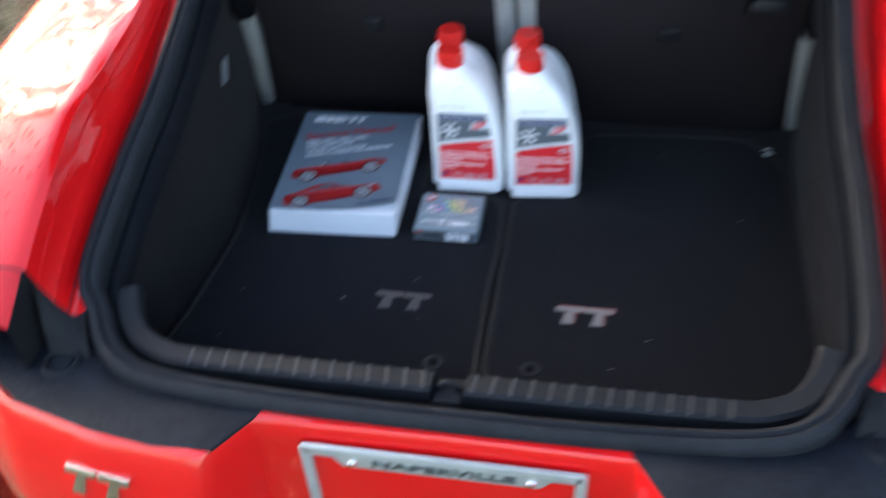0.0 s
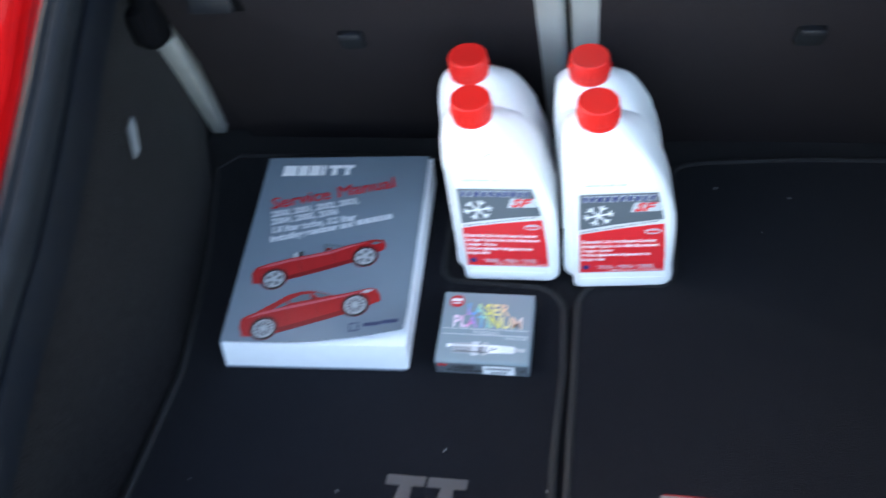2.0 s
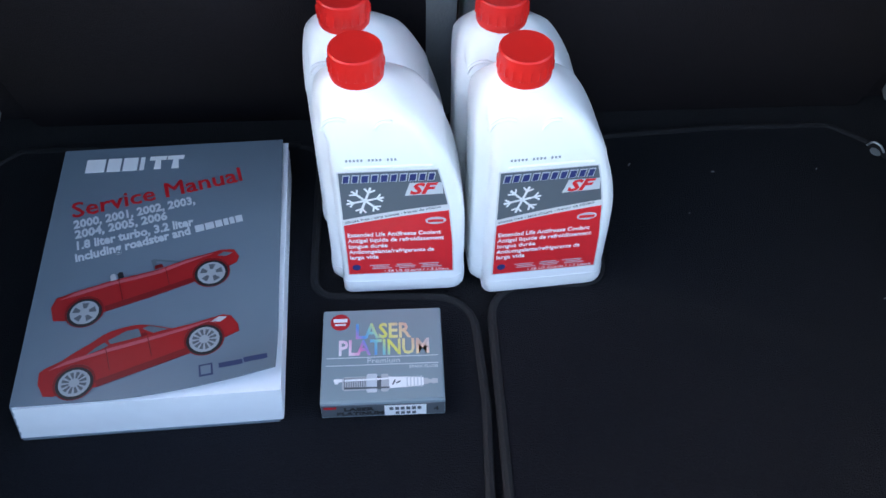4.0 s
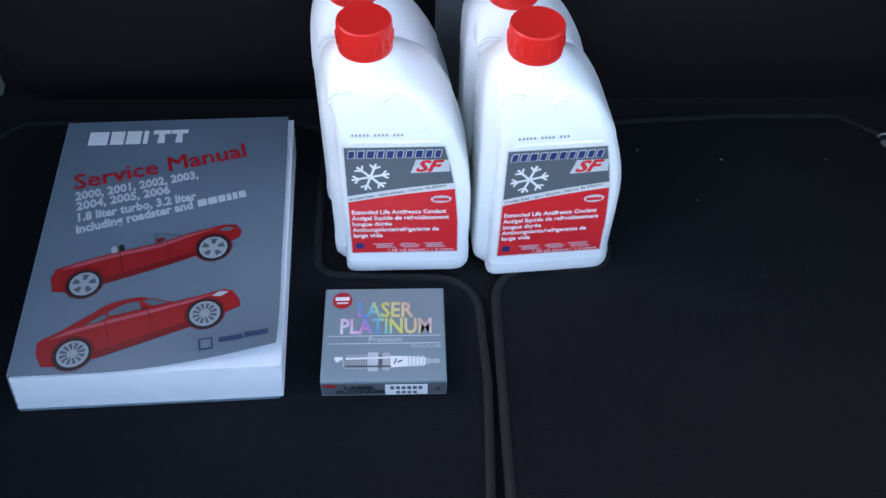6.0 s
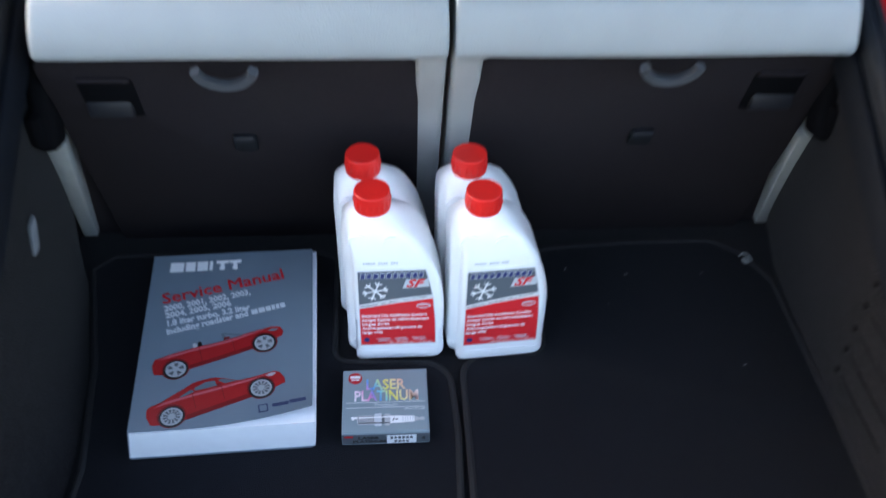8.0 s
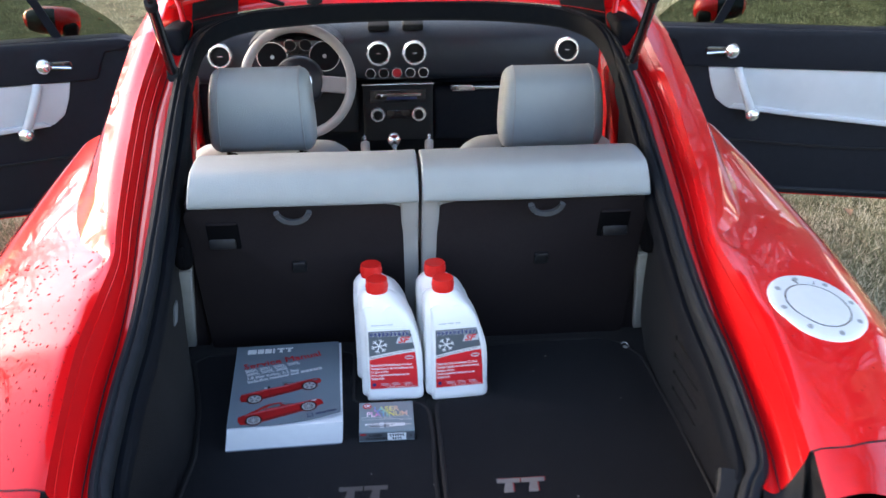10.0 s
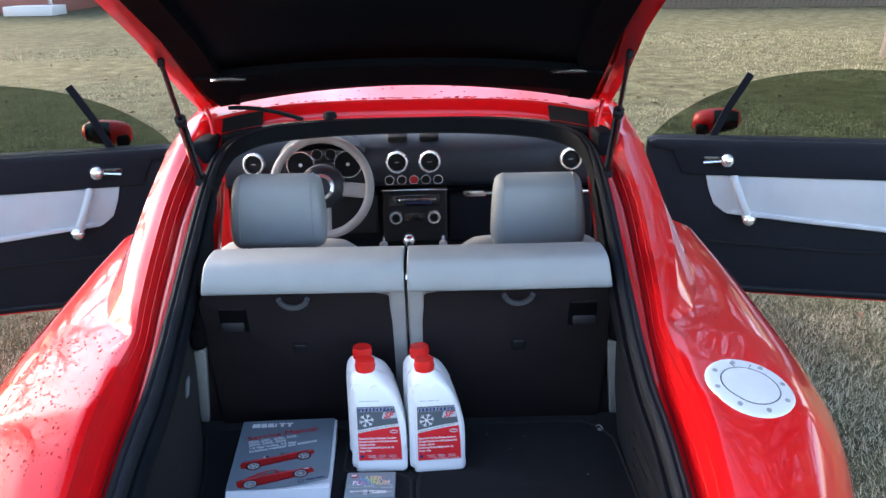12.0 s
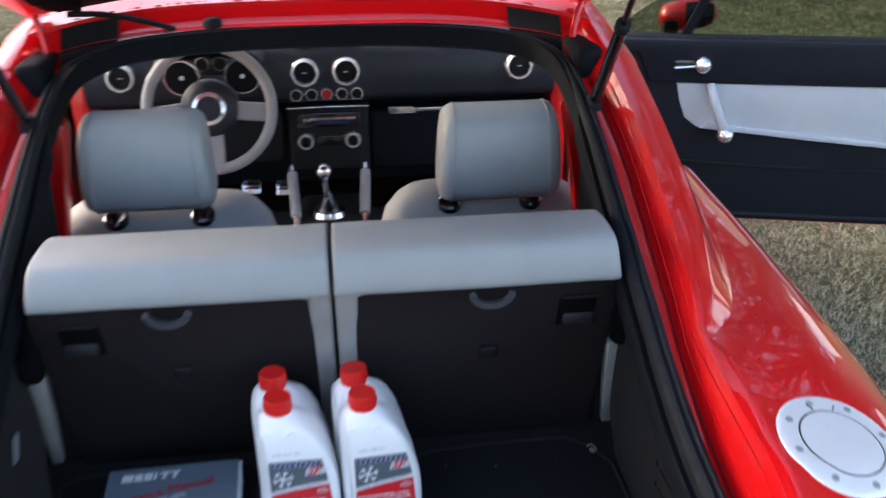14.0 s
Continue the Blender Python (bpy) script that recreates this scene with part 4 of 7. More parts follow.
def slab(x0, x1, pts, bevel=0.0):
    bm = grid([[(x, y, z) for y, z in pts] for x in sorted((x0, x1))], ring=True, caps=True)
    bmesh.ops.recalc_face_normals(bm, faces=bm.faces)
    if bevel:
        bmesh.ops.bevel(bm, geom=bm.edges[:], offset=bevel, segments=3, affect="EDGES", profile=0.5)
    return bm


def back_y(z):
    """The seat back panel's rear face."""
    return float(np.interp(z, [0.585, 0.89, 0.97], [0.655, 0.557, 0.520]))


def strap(side):
    """A grey edge strip, leaning outwards as it goes down."""
    low, top = ((0.463, 0.481), (0.436, 0.463)) if side > 0 else ((-0.491, -0.471), (-0.467, -0.443))
    rows = [[(low[0], 0.648, 0.598), (low[1], 0.648, 0.598), (low[1], 0.685, 0.61), (low[0], 0.685, 0.61)], [(top[0], 0.570, 0.812), (top[1], 0.570, 0.812), (top[1], 0.605, 0.82), (top[0], 0.605, 0.82)]]
    bm = grid(rows, ring=True, caps=True)
    bmesh.ops.recalc_face_normals(bm, faces=bm.faces)
    bmesh.ops.bevel(bm, geom=bm.edges[:], offset=0.003, segments=2, affect="EDGES", profile=0.5)
    return bm


def rear_seat(side):
    seat = part("rear_seat", cushion(side), LEATHER, car, "folding rear seat back, grey leather top edge", 60)
    tilt = math.atan2(0.655 - 0.557, 0.305)
    m = frame_of((0, 0.655, 0.585), (1, 0, 0), (0, -math.sin(tilt), math.cos(tilt)))
    a, b = 0.030, 0.436
    out = rounded(a, 0.0, b, 0.3885, 0.022, 6)
    if side < 0:
        out = [(-x, y) for x, y in out][::-1]
    part("back_panel", prism(out, 0.006, m @ Matrix.Translation((0, 0, -0.002)), 0.002), PANEL, seat, "black carpeted back panel", 30)
    core = [(0.667, 0.585), (0.566, 0.89), (0.532, 0.966), (0.60, 0.975), (0.72, 0.60)]
    part("seat_core", slab(side * 0.012, side * 0.43, core), PANEL, seat)
    part("inner_edge", slab(side * 0.003, side * 0.036, [(y - 0.014, z) for y, z in core], 0.006), EDGE_LEATHER, seat, "grey vinyl edge strip", 50)
    corner_pts = [(0.028, 0.3905), (0.062, 0.3905)] + [(0.052 - 0.022 * math.sin(radians(a)), 0.3665 + 0.022 * math.cos(radians(a))) for a in range(0, 91, 15)] + [(0.028, 0.36)]
    if side < 0:
        corner_pts = [(-x, y) for x, y in corner_pts][::-1]
    part("edge_gusset", prism(corner_pts[::-1], 0.004, m @ Matrix.Translation((0, 0, 0.0022)), 0.001), EDGE_LEATHER, seat, "", 30)
    part("outer_edge", (strap(side)), STRIP_GREY, seat, "grey vinyl edge strip", 50)
    part("side_bracket", merged(rbox((side * 0.446, 0.566, 0.893), (0.026, 0.04, 0.135), 0.010, 3, Euler((radians(-17), 0, 0)).to_matrix()), rbox((side * 0.452, 0.546, 0.860), (0.022, 0.04, 0.045), 0.010, 2)), SLOT_BLACK, seat, "black seat latch bracket")
    # pull loop
    cx = side * 0.232
    arc = [(cx + 0.030 * math.cos(radians(a)), 0.505 - 0.010 * math.sin(radians(a)) - 0.006, 0.961 + 0.027 * math.sin(radians(a))) for a in range(190, 351, 16)]
    part("pull_handle", sweep(arc, [(0.004 * u, 0.0055 * v) for u, v in ((-1, -1), (1, -1), (1.4, 0), (1, 1), (-1, 1), (-1.4, 0))], up=(0, 1, 0)), HANDLE_GREY, seat, "curved grey pull handle", 50)
    # seat release: a proud black block paints the recess's shade, with its lever
    cx, cz = (0.374 if side > 0 else -0.369), 0.892
    rel = part("release_shade", rbox((cx, back_y(cz) + 0.000, cz), (0.062, 0.010, 0.066), 0.004, 2, Euler((tilt, 0, 0)).to_matrix()), SLOT_BLACK, seat, "black seat release recess, its shade put into a solid block")
    part("lever", rbox((cx + side * 0.004, back_y(cz - 0.02) - 0.007, cz - 0.017), (0.050, 0.010, 0.022), 0.004, 2, Euler((-0.10, 0, 0)).to_matrix()), LEVER_BLACK, rel)
    part("lip", rbox((cx, back_y(cz + 0.030) - 0.003, cz + 0.030), (0.056, 0.005, 0.006), 0.002, 2), PANEL, rel)
    # child seat anchor
    cx, cz = (0.240 if side > 0 else -0.235), 0.812
    anc = part("child_anchor", rbox((cx, back_y(cz) - 0.004, cz), (0.028, 0.014, 0.028), 0.004, 2, Euler((tilt, 0, 0)).to_matrix()), BLACK_PLASTIC, seat, "black child seat anchor")
    part("anchor_bar", rbox((cx, back_y(cz + 0.008) - 0.011, cz + 0.010), (0.024, 0.008, 0.007), 0.002, 2), LEVER_BLACK, anc)


both("inner_wheel_trim", lambda: slab(0.436, 0.52, [(0.665, 0.58), (0.60, 0.83), (0.575, 0.93), (0.68, 0.95), (0.75, 0.58)]), PANEL, car)
for side in (1, -1):
    rear_seat(side)
for ob in car.children:
    if ob.name.startswith("rear_seat"):
        ob.location.x += 0.008      # the split lies a little off the middle


def front_seat(side):
    c = side * 0.335
    rows = []
    for f, w, d in ((0.0, 0.20, 0.05), (0.04, 0.215, 0.062), (0.5, 0.235, 0.075), (0.80, 0.232, 0.075), (0.90, 0.215, 0.072), (0.955, 0.19, 0.062), (0.985, 0.165, 0.045), (1.0, 0.13, 0.02)):
        z = 0.33 + (0.885 - 0.33) * f
        y = 1.135 - 0.05 * (1 - f)
        rows.append([(c + w * (abs(math.cos(a)) ** 0.5) * math.copysign(1, math.cos(a)), y + d * (abs(math.sin(a)) ** 0.7) * math.copysign(1, math.sin(a)), z) for a in np.linspace(0, 2 * math.pi, 33)[:-1]])
    bm = grid(rows, ring=True, caps=True)
    bmesh.ops.recalc_face_normals(bm, faces=bm.faces)
    seat = part("front_seat", bm, LEATHER, car, "grey leather front seat", 60)
    # headrest: a drum with flat sides, seamed, wider at its foot
    def taper(z):
        return 0.116 + 0.05 * (0.985 - z)

    prof = [(1.070, 0.893), (1.058, 0.96), (1.068, 1.04), (1.095, 1.072), (1.14, 1.082), (1.178, 1.05), (1.186, 0.97), (1.165, 0.893), (1.115, 0.872)]
    prof = spline([(y - 0.11, (z - 0.9835) * 0.895 + 1.005 - 0.005 * side) for y, z in prof], 4, closed=True)
    cy, cz = 1.01, 1.005 - 0.005 * side
    rows = []
    for s, k in ((-1.0, 0.72), (-0.975, 0.86), (-0.92, 0.945), (-0.85, 0.985), (-0.80, 1.0), (-0.4, 1.0), (0, 1.0), (0.4, 1.0), (0.80, 1.0), (0.85, 0.985), (0.92, 0.945), (0.975, 0.86), (1.0, 0.72)):
        rows.append([(c + (0.002 if side > 0 else 0.007) + taper(z) * s, cy + (y - cy) * k, cz + (z - cz) * k) for y, z in prof])
    bm = grid(rows, ring=True, caps=True)
    bmesh.ops.recalc_face_normals(bm, faces=bm.faces)
    head = part("headrest", bm, LEATHER, seat, "grey leather headrest", 60)
    for s in (-1, 1):
        part("seam", tube([(c + (0.002 if side > 0 else 0.007) + taper(z) * 0.80 * s, cy + (y - cy) * 1.004, cz + (z - cz) * 1.004) for y, z in prof], 0.0016, 5, closed=True, up=(1, 0, 0)), LEATHER_DARK, head)
    for dx in (-0.085, 0.085):
        part("post", tube([(c + dx, 1.03, 0.93), (c + dx, 1.06, 0.865)], 0.006, 8, up=(1, 0, 0)), GLOSS_BLACK, seat)
        part("post_sleeve", lathe([(0.0, 0.002), (0.009, 0.002), (0.019, 0.005), (0.024, 0.001), (0.024, -0.012)], 20, Matrix.Translation((c + dx, 1.070, 0.866)) @ Euler((radians(25), 0, 0)).to_matrix().to_4x4()), GLOSS_BLACK, seat, "", 40)
    part("seat_cushion", rbox((c, 1.53, 0.36), (0.46, 0.50, 0.16), 0.06, 4), LEATHER, seat)


for side in (1, -1):
    front_seat(side)
part("cabin_floor", rbox((0, 1.75, 0.29), (1.40, 1.30, 0.02), 0.004), CARPET, car)
part("parcel_gap", rbox((0, 0.83, 0.55), (1.10, 0.32, 0.10), 0.02), PANEL, car)

# ---- the car: dashboard ----
prof = [(2.40, 0.985), (2.15, 1.012), (2.03, 1.004), (1.972, 0.972), (1.952, 0.92), (1.952, 0.865), (1.962, 0.835), (2.00, 0.818), (2.08, 0.80), (2.14, 0.60), (2.3, 0.45)]
bm = grid([[(x, y, z) for y, z in spline(prof, 4)] for x in np.linspace(-0.68, 0.68, 14)])
bmesh.ops.recalc_face_normals(bm, faces=bm.faces)
dash = part("dashboard", bm, DASH, car, "black vinyl dashboard", 60)
part("end_cap", slab(-0.68, -0.665, prof[::-1]), DASH, dash)
part("end_cap", slab(0.68, 0.665, prof[::-1]), DASH, dash)
for x in (-0.055, 0.058):
    part("dash_pod", rbox((x, 1.998, 1.000), (0.070, 0.040, 0.022), 0.006, 3, Euler((radians(18), 0, 0)).to_matrix()), BLACK_PLASTIC, dash, "raised black pod on the dash top")
SLATS = material("vent_slats", (0.008, 0.008, 0.009), 0.5, spec=0.2)
SATIN = material("satin_trim", (0.90, 0.91, 0.92), 0.2, metal=0.75)
for x, z in ((-0.571, 0.922), (-0.058, 0.920), (0.060, 0.920), (0.567, 0.920)):
    m = frame_of((x, 1.944, z), (1, 0, 0), (0, 0.12, 1))
    v = part("air_vent", lathe([(0.0295, 0.002), (0.0300, 0.012), (0.0312, 0.0185), (0.0325, 0.0215), (0.0355, 0.0215), (0.0385, 0.0185), (0.0405, 0.012), (0.041, -0.01)], 40, m), SATIN, dash, "polished aluminium air vent ring", 40)
    for k in range(8):
        a = radians(45 * k)
        part("notch", moved(rbox((0.0395 * math.cos(a), 0.0395 * math.sin(a), 0.012), (0.003, 0.004, 0.008), 0.001, 1), m), ALU, v)
    part("vent_core", lathe([(0.0, 0.006), (0.012, 0.006), (0.026, 0.003), (0.030, 0.003)], 24, m), SLATS, v)
    part("vent_tab", moved(rbox((0, 0, 0.010), (0.016, 0.003, 0.006), 0.001, 1), m), ALU, v)
for k, x in enumerate((-0.087, -0.043, 0.001, 0.045, 0.089)):
    m = frame_of((x, 1.951, 0.853), (1, 0, 0), (0, 0, 1))
    b = part("button", lathe([(0.0, 0.006), (0.013, 0.006), (0.0145, 0.004)], 24, m), material("hazard_red", (0.45, 0.02, 0.03), 0.4) if k == 2 else SLATS, dash, "red hazard button" if k == 2 else "")
    part("button_ring", lathe([(0.0145, 0.002), (0.0150, 0.007), (0.0175, 0.007), (0.019, 0.0)], 28, m), SATIN, b, "", 30)
stack = part("centre_console", rbox((0.002, 1.985, 0.715), (0.236, 0.07, 0.20), 0.010, 3), BLACK_PLASTIC, dash, "black console with radio and climate knobs")
part("console_strip", rbox((0.002, 1.947, 0.816), (0.240, 0.012, 0.005), 0.002, 2), ALU, stack)
radio = rbox((0.002, 1.948, 0.776), (0.190, 0.010, 0.044), 0.003, 2)
part("radio", radio, GLOSS_BLACK, stack)
part("radio_slot", rbox((0.014, 1.942, 0.780), (0.130, 0.004, 0.009), 0.001, 1), ALU, stack)
part("radio_display", rbox((0.014, 1.9415, 0.769), (0.10, 0.003, 0.010), 0.001, 1), material("blue_display", (0.03, 0.04, 0.09), 0.2), stack)
m = frame_of((-0.062, 1.942, 0.776), (1, 0, 0), (0, 0, 1))
part("radio_knob", lathe([(0.0, 0.012), (0.008, 0.012), (0.012, 0.006), (0.013, 0.0)], 20, m), CHROME, stack)
for x in (-0.068, 0.071):
    m = frame_of((x, 1.948, 0.713), (1, 0, 0), (0, 0, 1))
    k = part("climate_knob", lathe([(0.0, 0.012), (0.013, 0.012), (0.015, 0.0)], 24, m), SLATS, stack)
    part("knob_ring", lathe([(0.0155, 0.0), (0.017, 0.014), (0.0235, 0.014), (0.026, 0.0)], 32, m), SATIN, k, "", 40)
part("key_pad", rbox((0.002, 1.9475, 0.712), (0.08, 0.008, 0.03), 0.002, 2), GLOSS_BLACK, stack)
part("glove_handle", prism([(0.180, 0.806), (0.252, 0.806), (0.262, 0.794), (0.262, 0.786), (0.186, 0.786), (0.180, 0.794)], 0.006, frame_of((0, 1.955, 0), (1, 0, 0), (0, 0, 1)), 0.001), ALU, dash, "aluminium glove box catch")
part("dash_strip", rbox((0.46, 1.953, 0.796), (0.40, 0.006, 0.010), 0.002, 2), ALU, dash)
part("glove_box", rbox((0.39, 2.01, 0.70), (0.54, 0.08, 0.19), 0.015, 3), TRIM_BLACK, dash)
part("knee_panel", rbox((-0.36, 1.99, 0.72), (0.46, 0.06, 0.16), 0.02, 3), BLACK_PLASTIC, dash)

# instruments
hood = [(-0.47, 0.965), (-0.43, 0.995), (-0.32, 1.018), (-0.21, 0.995), (-0.17, 0.965)]
hood = spline(hood, 5)
bm = grid([[(x, y, z - dz) for x, z in hood] for y, dz in ((1.90, 0.0), (1.96, -0.006), (2.08, 0.0))])
part("instrument_hood", thick(bm, 0.010), DASH, dash, "", 60)
part("instrument_face", rbox((-0.32, 1.962, 0.915), (0.29, 0.02, 0.13), 0.02, 3), GLOSS_BLACK, dash)
DIAL = material("dial_face", (0.007, 0.007, 0.009), 0.6, spec=0.15)
MARK = material("dial_marks", (0.75, 0.76, 0.78), 0.5)
for x, z, r in ((-0.405, 0.915, 0.050), (-0.235, 0.915, 0.050), (-0.345, 0.953, 0.019), (-0.295, 0.953, 0.019)):
    m = frame_of((x, 1.950, z), (1, 0, 0), (0, 0, 1))
    g = part("gauge", lathe([(0.0, 0.0), (r * 0.93, 0.0), (r * 0.95, 0.004)], 36, m), DIAL, dash)
    part("gauge_ring", lathe([(r * 0.93, 0.001), (r * 0.94, 0.006), (r, 0.006), (r * 1.03, 0.0)], 40, m), SATIN, g, "", 40)
    if r > 0.03:
        ticks = [moved(rbox((r * 0.80, 0, 0.001), (r * 0.14, r * 0.035, 0.0006)), m @ Euler((0, 0, radians(a))).to_matrix().to_4x4()) for a in range(-45, 226, 18)]
        part("tick_marks", merged(*ticks), MARK, g)
        part("needle", merged(moved(rbox((r * 0.34, 0, 0.003), (r * 0.72, r * 0.04, 0.001)), m @ Euler((0, 0, radians(215))).to_matrix().to_4x4()), lathe([(0.0, 0.006), (r * 0.13, 0.005), (r * 0.15, 0.0)], 14, m)), MARK, g)

# steering wheel
WHEEL = Matrix.Translation((-0.309, 1.755, 0.880)) @ Euler((radians(75), 0, 0)).to_matrix().to_4x4()
wheel = part("steering_wheel", moved(tube([(0.164 * math.cos(a), 0.164 * math.sin(a), 0) for a in np.linspace(0, 2 * math.pi, 49)[:-1]], 0.0150, 12, closed=True), WHEEL), LEATHER_DARK, car, "three-spoke steering wheel wrapped in grey leather", 60)
for a in (0, 180):
    part("spoke", moved(rbox((0.112, 0.0, -0.008), (0.11, 0.05, 0.018), 0.007, 3), WHEEL @ Euler((0, 0, radians(a - 6 if a == 0 else a + 6))).to_matrix().to_4x4()), LEATHER_DARK, wheel)
part("spoke", moved(rbox((0.112, 0.0, -0.008), (0.11, 0.06, 0.018), 0.007, 3), WHEEL @ Euler((0, 0, radians(-90))).to_matrix().to_4x4()), LEATHER_DARK, wheel)
part("hub", lathe([(0.0, 0.022), (0.045, 0.020), (0.072, 0.010), (0.080, -0.02), (0.06, -0.05)], 36, WHEEL), DASH, wheel, "black airbag hub", 60)
part("hub_ring", lathe([(0.031, 0.020), (0.033, 0.028), (0.043, 0.026), (0.047, 0.017)], 36, WHEEL), BRIGHT, wheel, "", 40)
part("column", tube([(-0.309, 1.80, 0.86), (-0.309, 2.02, 0.79)], 0.035, 14, up=(1, 0, 0)), BLACK_PLASTIC, car)

# tunnel, braces, shifter, pedals
part("tunnel", rbox((0, 1.62, 0.44), (0.20, 0.70, 0.20), 0.03, 3), BLACK_PLASTIC, car)
for side in (1, -1):
    a, b = Vector((side * 0.110 - 0.006, 1.925, 0.640)), Vector((side * 0.096 - 0.006, 1.745, 0.522))
    brace = part("console_brace", tube([a.lerp(b, 0.12), a.lerp(b, 0.82)], 0.015, 12, up=(1, 0, 0)), LEATHER_DARK, car, "grey leather console brace")
    part("brace_end", tube([a, a.lerp(b, 0.15)], 0.011, 12, up=(1, 0, 0)), ALU, brace)
    part("brace_foot", tube([a.lerp(b, 0.80), b], 0.010, 12, up=(1, 0, 0)), CHROME, brace)
shift = part("gear_shifter", tube([(-0.010, 1.80, 0.545), (-0.018, 1.785, 0.655)], 0.007, 10, up=(1, 0, 0)), ALU, car, "aluminium gear lever with a ball knob")
part("gear_ring", lathe([(0.036, 0.0), (0.038, 0.012), (0.046, 0.014), (0.052, 0.0)], 40, Matrix.Translation((-0.010, 1.80, 0.54))), CHROME, shift, "", 40)
part("gaiter", lathe([(0.038, 0.0), (0.034, 0.015), (0.026, 0.022), (0.012, 0.05), (0.009, 0.06)], 24, Matrix.Translation((-0.010, 1.80, 0.545))), GLOSS_BLACK, shift, "", 60)
part("gear_knob", lathe([(0.0, 0.052), (0.012, 0.050), (0.021, 0.040), (0.023, 0.030), (0.019, 0.018), (0.012, 0.008), (0.009, 0.0)], 24, Matrix.Translation((-0.018, 1.785, 0.648)) @ Euler((radians(8), 0, 0)).to_matrix().to_4x4()), ALU, shift, "", 60)
for x, z in ((-0.256, 0.515), (-0.150, 0.508)):
    p = part("pedal", rbox((x, 2.10, z), (0.058, 0.012, 0.052), 0.004, 2, Euler((radians(-30), 0, 0)).to_matrix()), ALU, car, "drilled aluminium pedal")
    for k in (-1, 0, 1):
        part("grip", rbox((x, 2.090, z + 0.014 * k), (0.044, 0.006, 0.004), 0.001, 1), RUBBER, p)

# ---- the car: doors ----
SWING = 77.0


def door(side):
    along = Vector((math.sin(radians(SWING)), -math.cos(radians(SWING)), 0))
    def m_at():
        return frame_of(Vector((0.86, 2.03, 0)), along, (0, 0, 1))
    def put(name, bm, mat, parent, label="", smooth=40):
        bm = moved(bm, m_at())
        return part(name, bm if side > 0 else mirrored(bm), mat, parent, label, smooth)
    # local: x out from the hinge, y up, z towards the tail
    outer = [(0.0, 0.385), (0.10, 0.372), (1.02, 0.365), (1.14, 0.42), (1.20, 0.60), (1.22, 0.80), (1.21, 0.945), (0.0, 0.945)]
    d = put("door", prism(outer, 0.07, Matrix.Translation((0, 0, -0.115)), 0.012), PAINT, car, "open red door showing its black inner panel")
    panel = [(0.02, 0.412), (0.11, 0.395), (1.00, 0.388), (1.11, 0.45), (1.165, 0.60), (1.18, 0.80), (1.17, 0.972), (1.12, 0.982), (0.05, 0.982), (0.0, 0.968), (-0.005, 0.80)]
    inner = put("inner_panel", prism(panel, 0.05, Matrix.Translation((0, 0, -0.045)), 0.012), DOOR_VINYL, d, "black vinyl inner door panel")
    upper = [(0.13, 0.850), (0.16, 0.846), (1.16, 0.846), (1.165, 0.975), (0.04, 0.977), (0.008, 0.965), (0.03, 0.94), (0.095, 0.935), (0.112, 0.90)]
    put("upper_pad", prism(upper, 0.022, Matrix.Translation((0, 0, 0.003)), 0.008), DOOR_VINYL, inner)
    insert = [(0.218, 0.843), (0.230, 0.79), (0.252, 0.735), (0.29, 0.706), (0.36, 0.694), (0.60, 0.672), (0.86, 0.652), (1.03, 0.655), (1.10, 0.70), (1.13, 0.78), (1.14, 0.843)]
    put("leather_insert", prism(insert, 0.010, Matrix.Translation((0, 0, 0.004)), 0.004), DOOR_LEATHER, inner, "pale grey leather door insert")
    shelf = [(0.30, 0.704), (0.60, 0.676), (0.86, 0.656), (1.03, 0.659), (1.03, 0.676), (0.86, 0.672), (0.60, 0.694), (0.32, 0.720)]
    put("pocket_edge", prism(shelf, 0.022, Matrix.Translation((0, 0, 0.006)), 0.005), DOOR_LEATHER, inner)
    put("crease", tube(spline([(0.13, 0.60, 0.008), (0.4, 0.585, 0.010), (0.8, 0.575, 0.010), (1.08, 0.60, 0.008)], 5), 0.005, 6), BLACK_PLASTIC, inner)
    put("scuff_strip", tube([(0.10, 0.415, 0.006), (1.0, 0.41, 0.006)], 0.008, 8), RUBBER, inner)
    grab = put("grab_handle", tube(spline([(0.315, 0.845, 0.030), (0.330, 0.80, 0.055), (0.352, 0.745, 0.062), (0.372, 0.706, 0.058)], 5), 0.0145, 12, up=(0, 0, 1)), DOOR_LEATHER, inner, "grey leather grab handle")
    put("ball_end", lathe([(0.0, 0.026), (0.012, 0.024), (0.022, 0.014), (0.0255, 0.0), (0.022, -0.014), (0.012, -0.024), (0.0, -0.026)], 24, Matrix.Translation((0.374, 0.694, 0.058))), BRIGHT, inner, "drilled aluminium ball", 60)
    put("release_cup", prism(rounded(0.200, 0.886, 0.285, 0.916, 0.012), 0.004, Matrix.Translation((0, 0, 0.022)), 0.001), GLOSS_BLACK, inner)
    put("release_lever", tube([(0.205, 0.893, 0.030), (0.275, 0.902, 0.038)], 0.0055, 8, up=(0, 0, 1)), CHROME, inner)
    put("release_knob", lathe([(0.0, 0.026), (0.012, 0.024), (0.022, 0.014), (0.0255, 0.0), (0.022, -0.014), (0.012, -0.024), (0.0, -0.026)], 24, Matrix.Translation((0.285, 0.907, 0.045))), BRIGHT, inner, "aluminium release knob", 60)
    # window
    arc = spline([(0.02, 0.975), (0.09, 1.045), (0.24, 1.135), (0.44, 1.197), (0.68, 1.222), (0.92, 1.20), (1.08, 1.12), (1.16, 0.975)], 5)
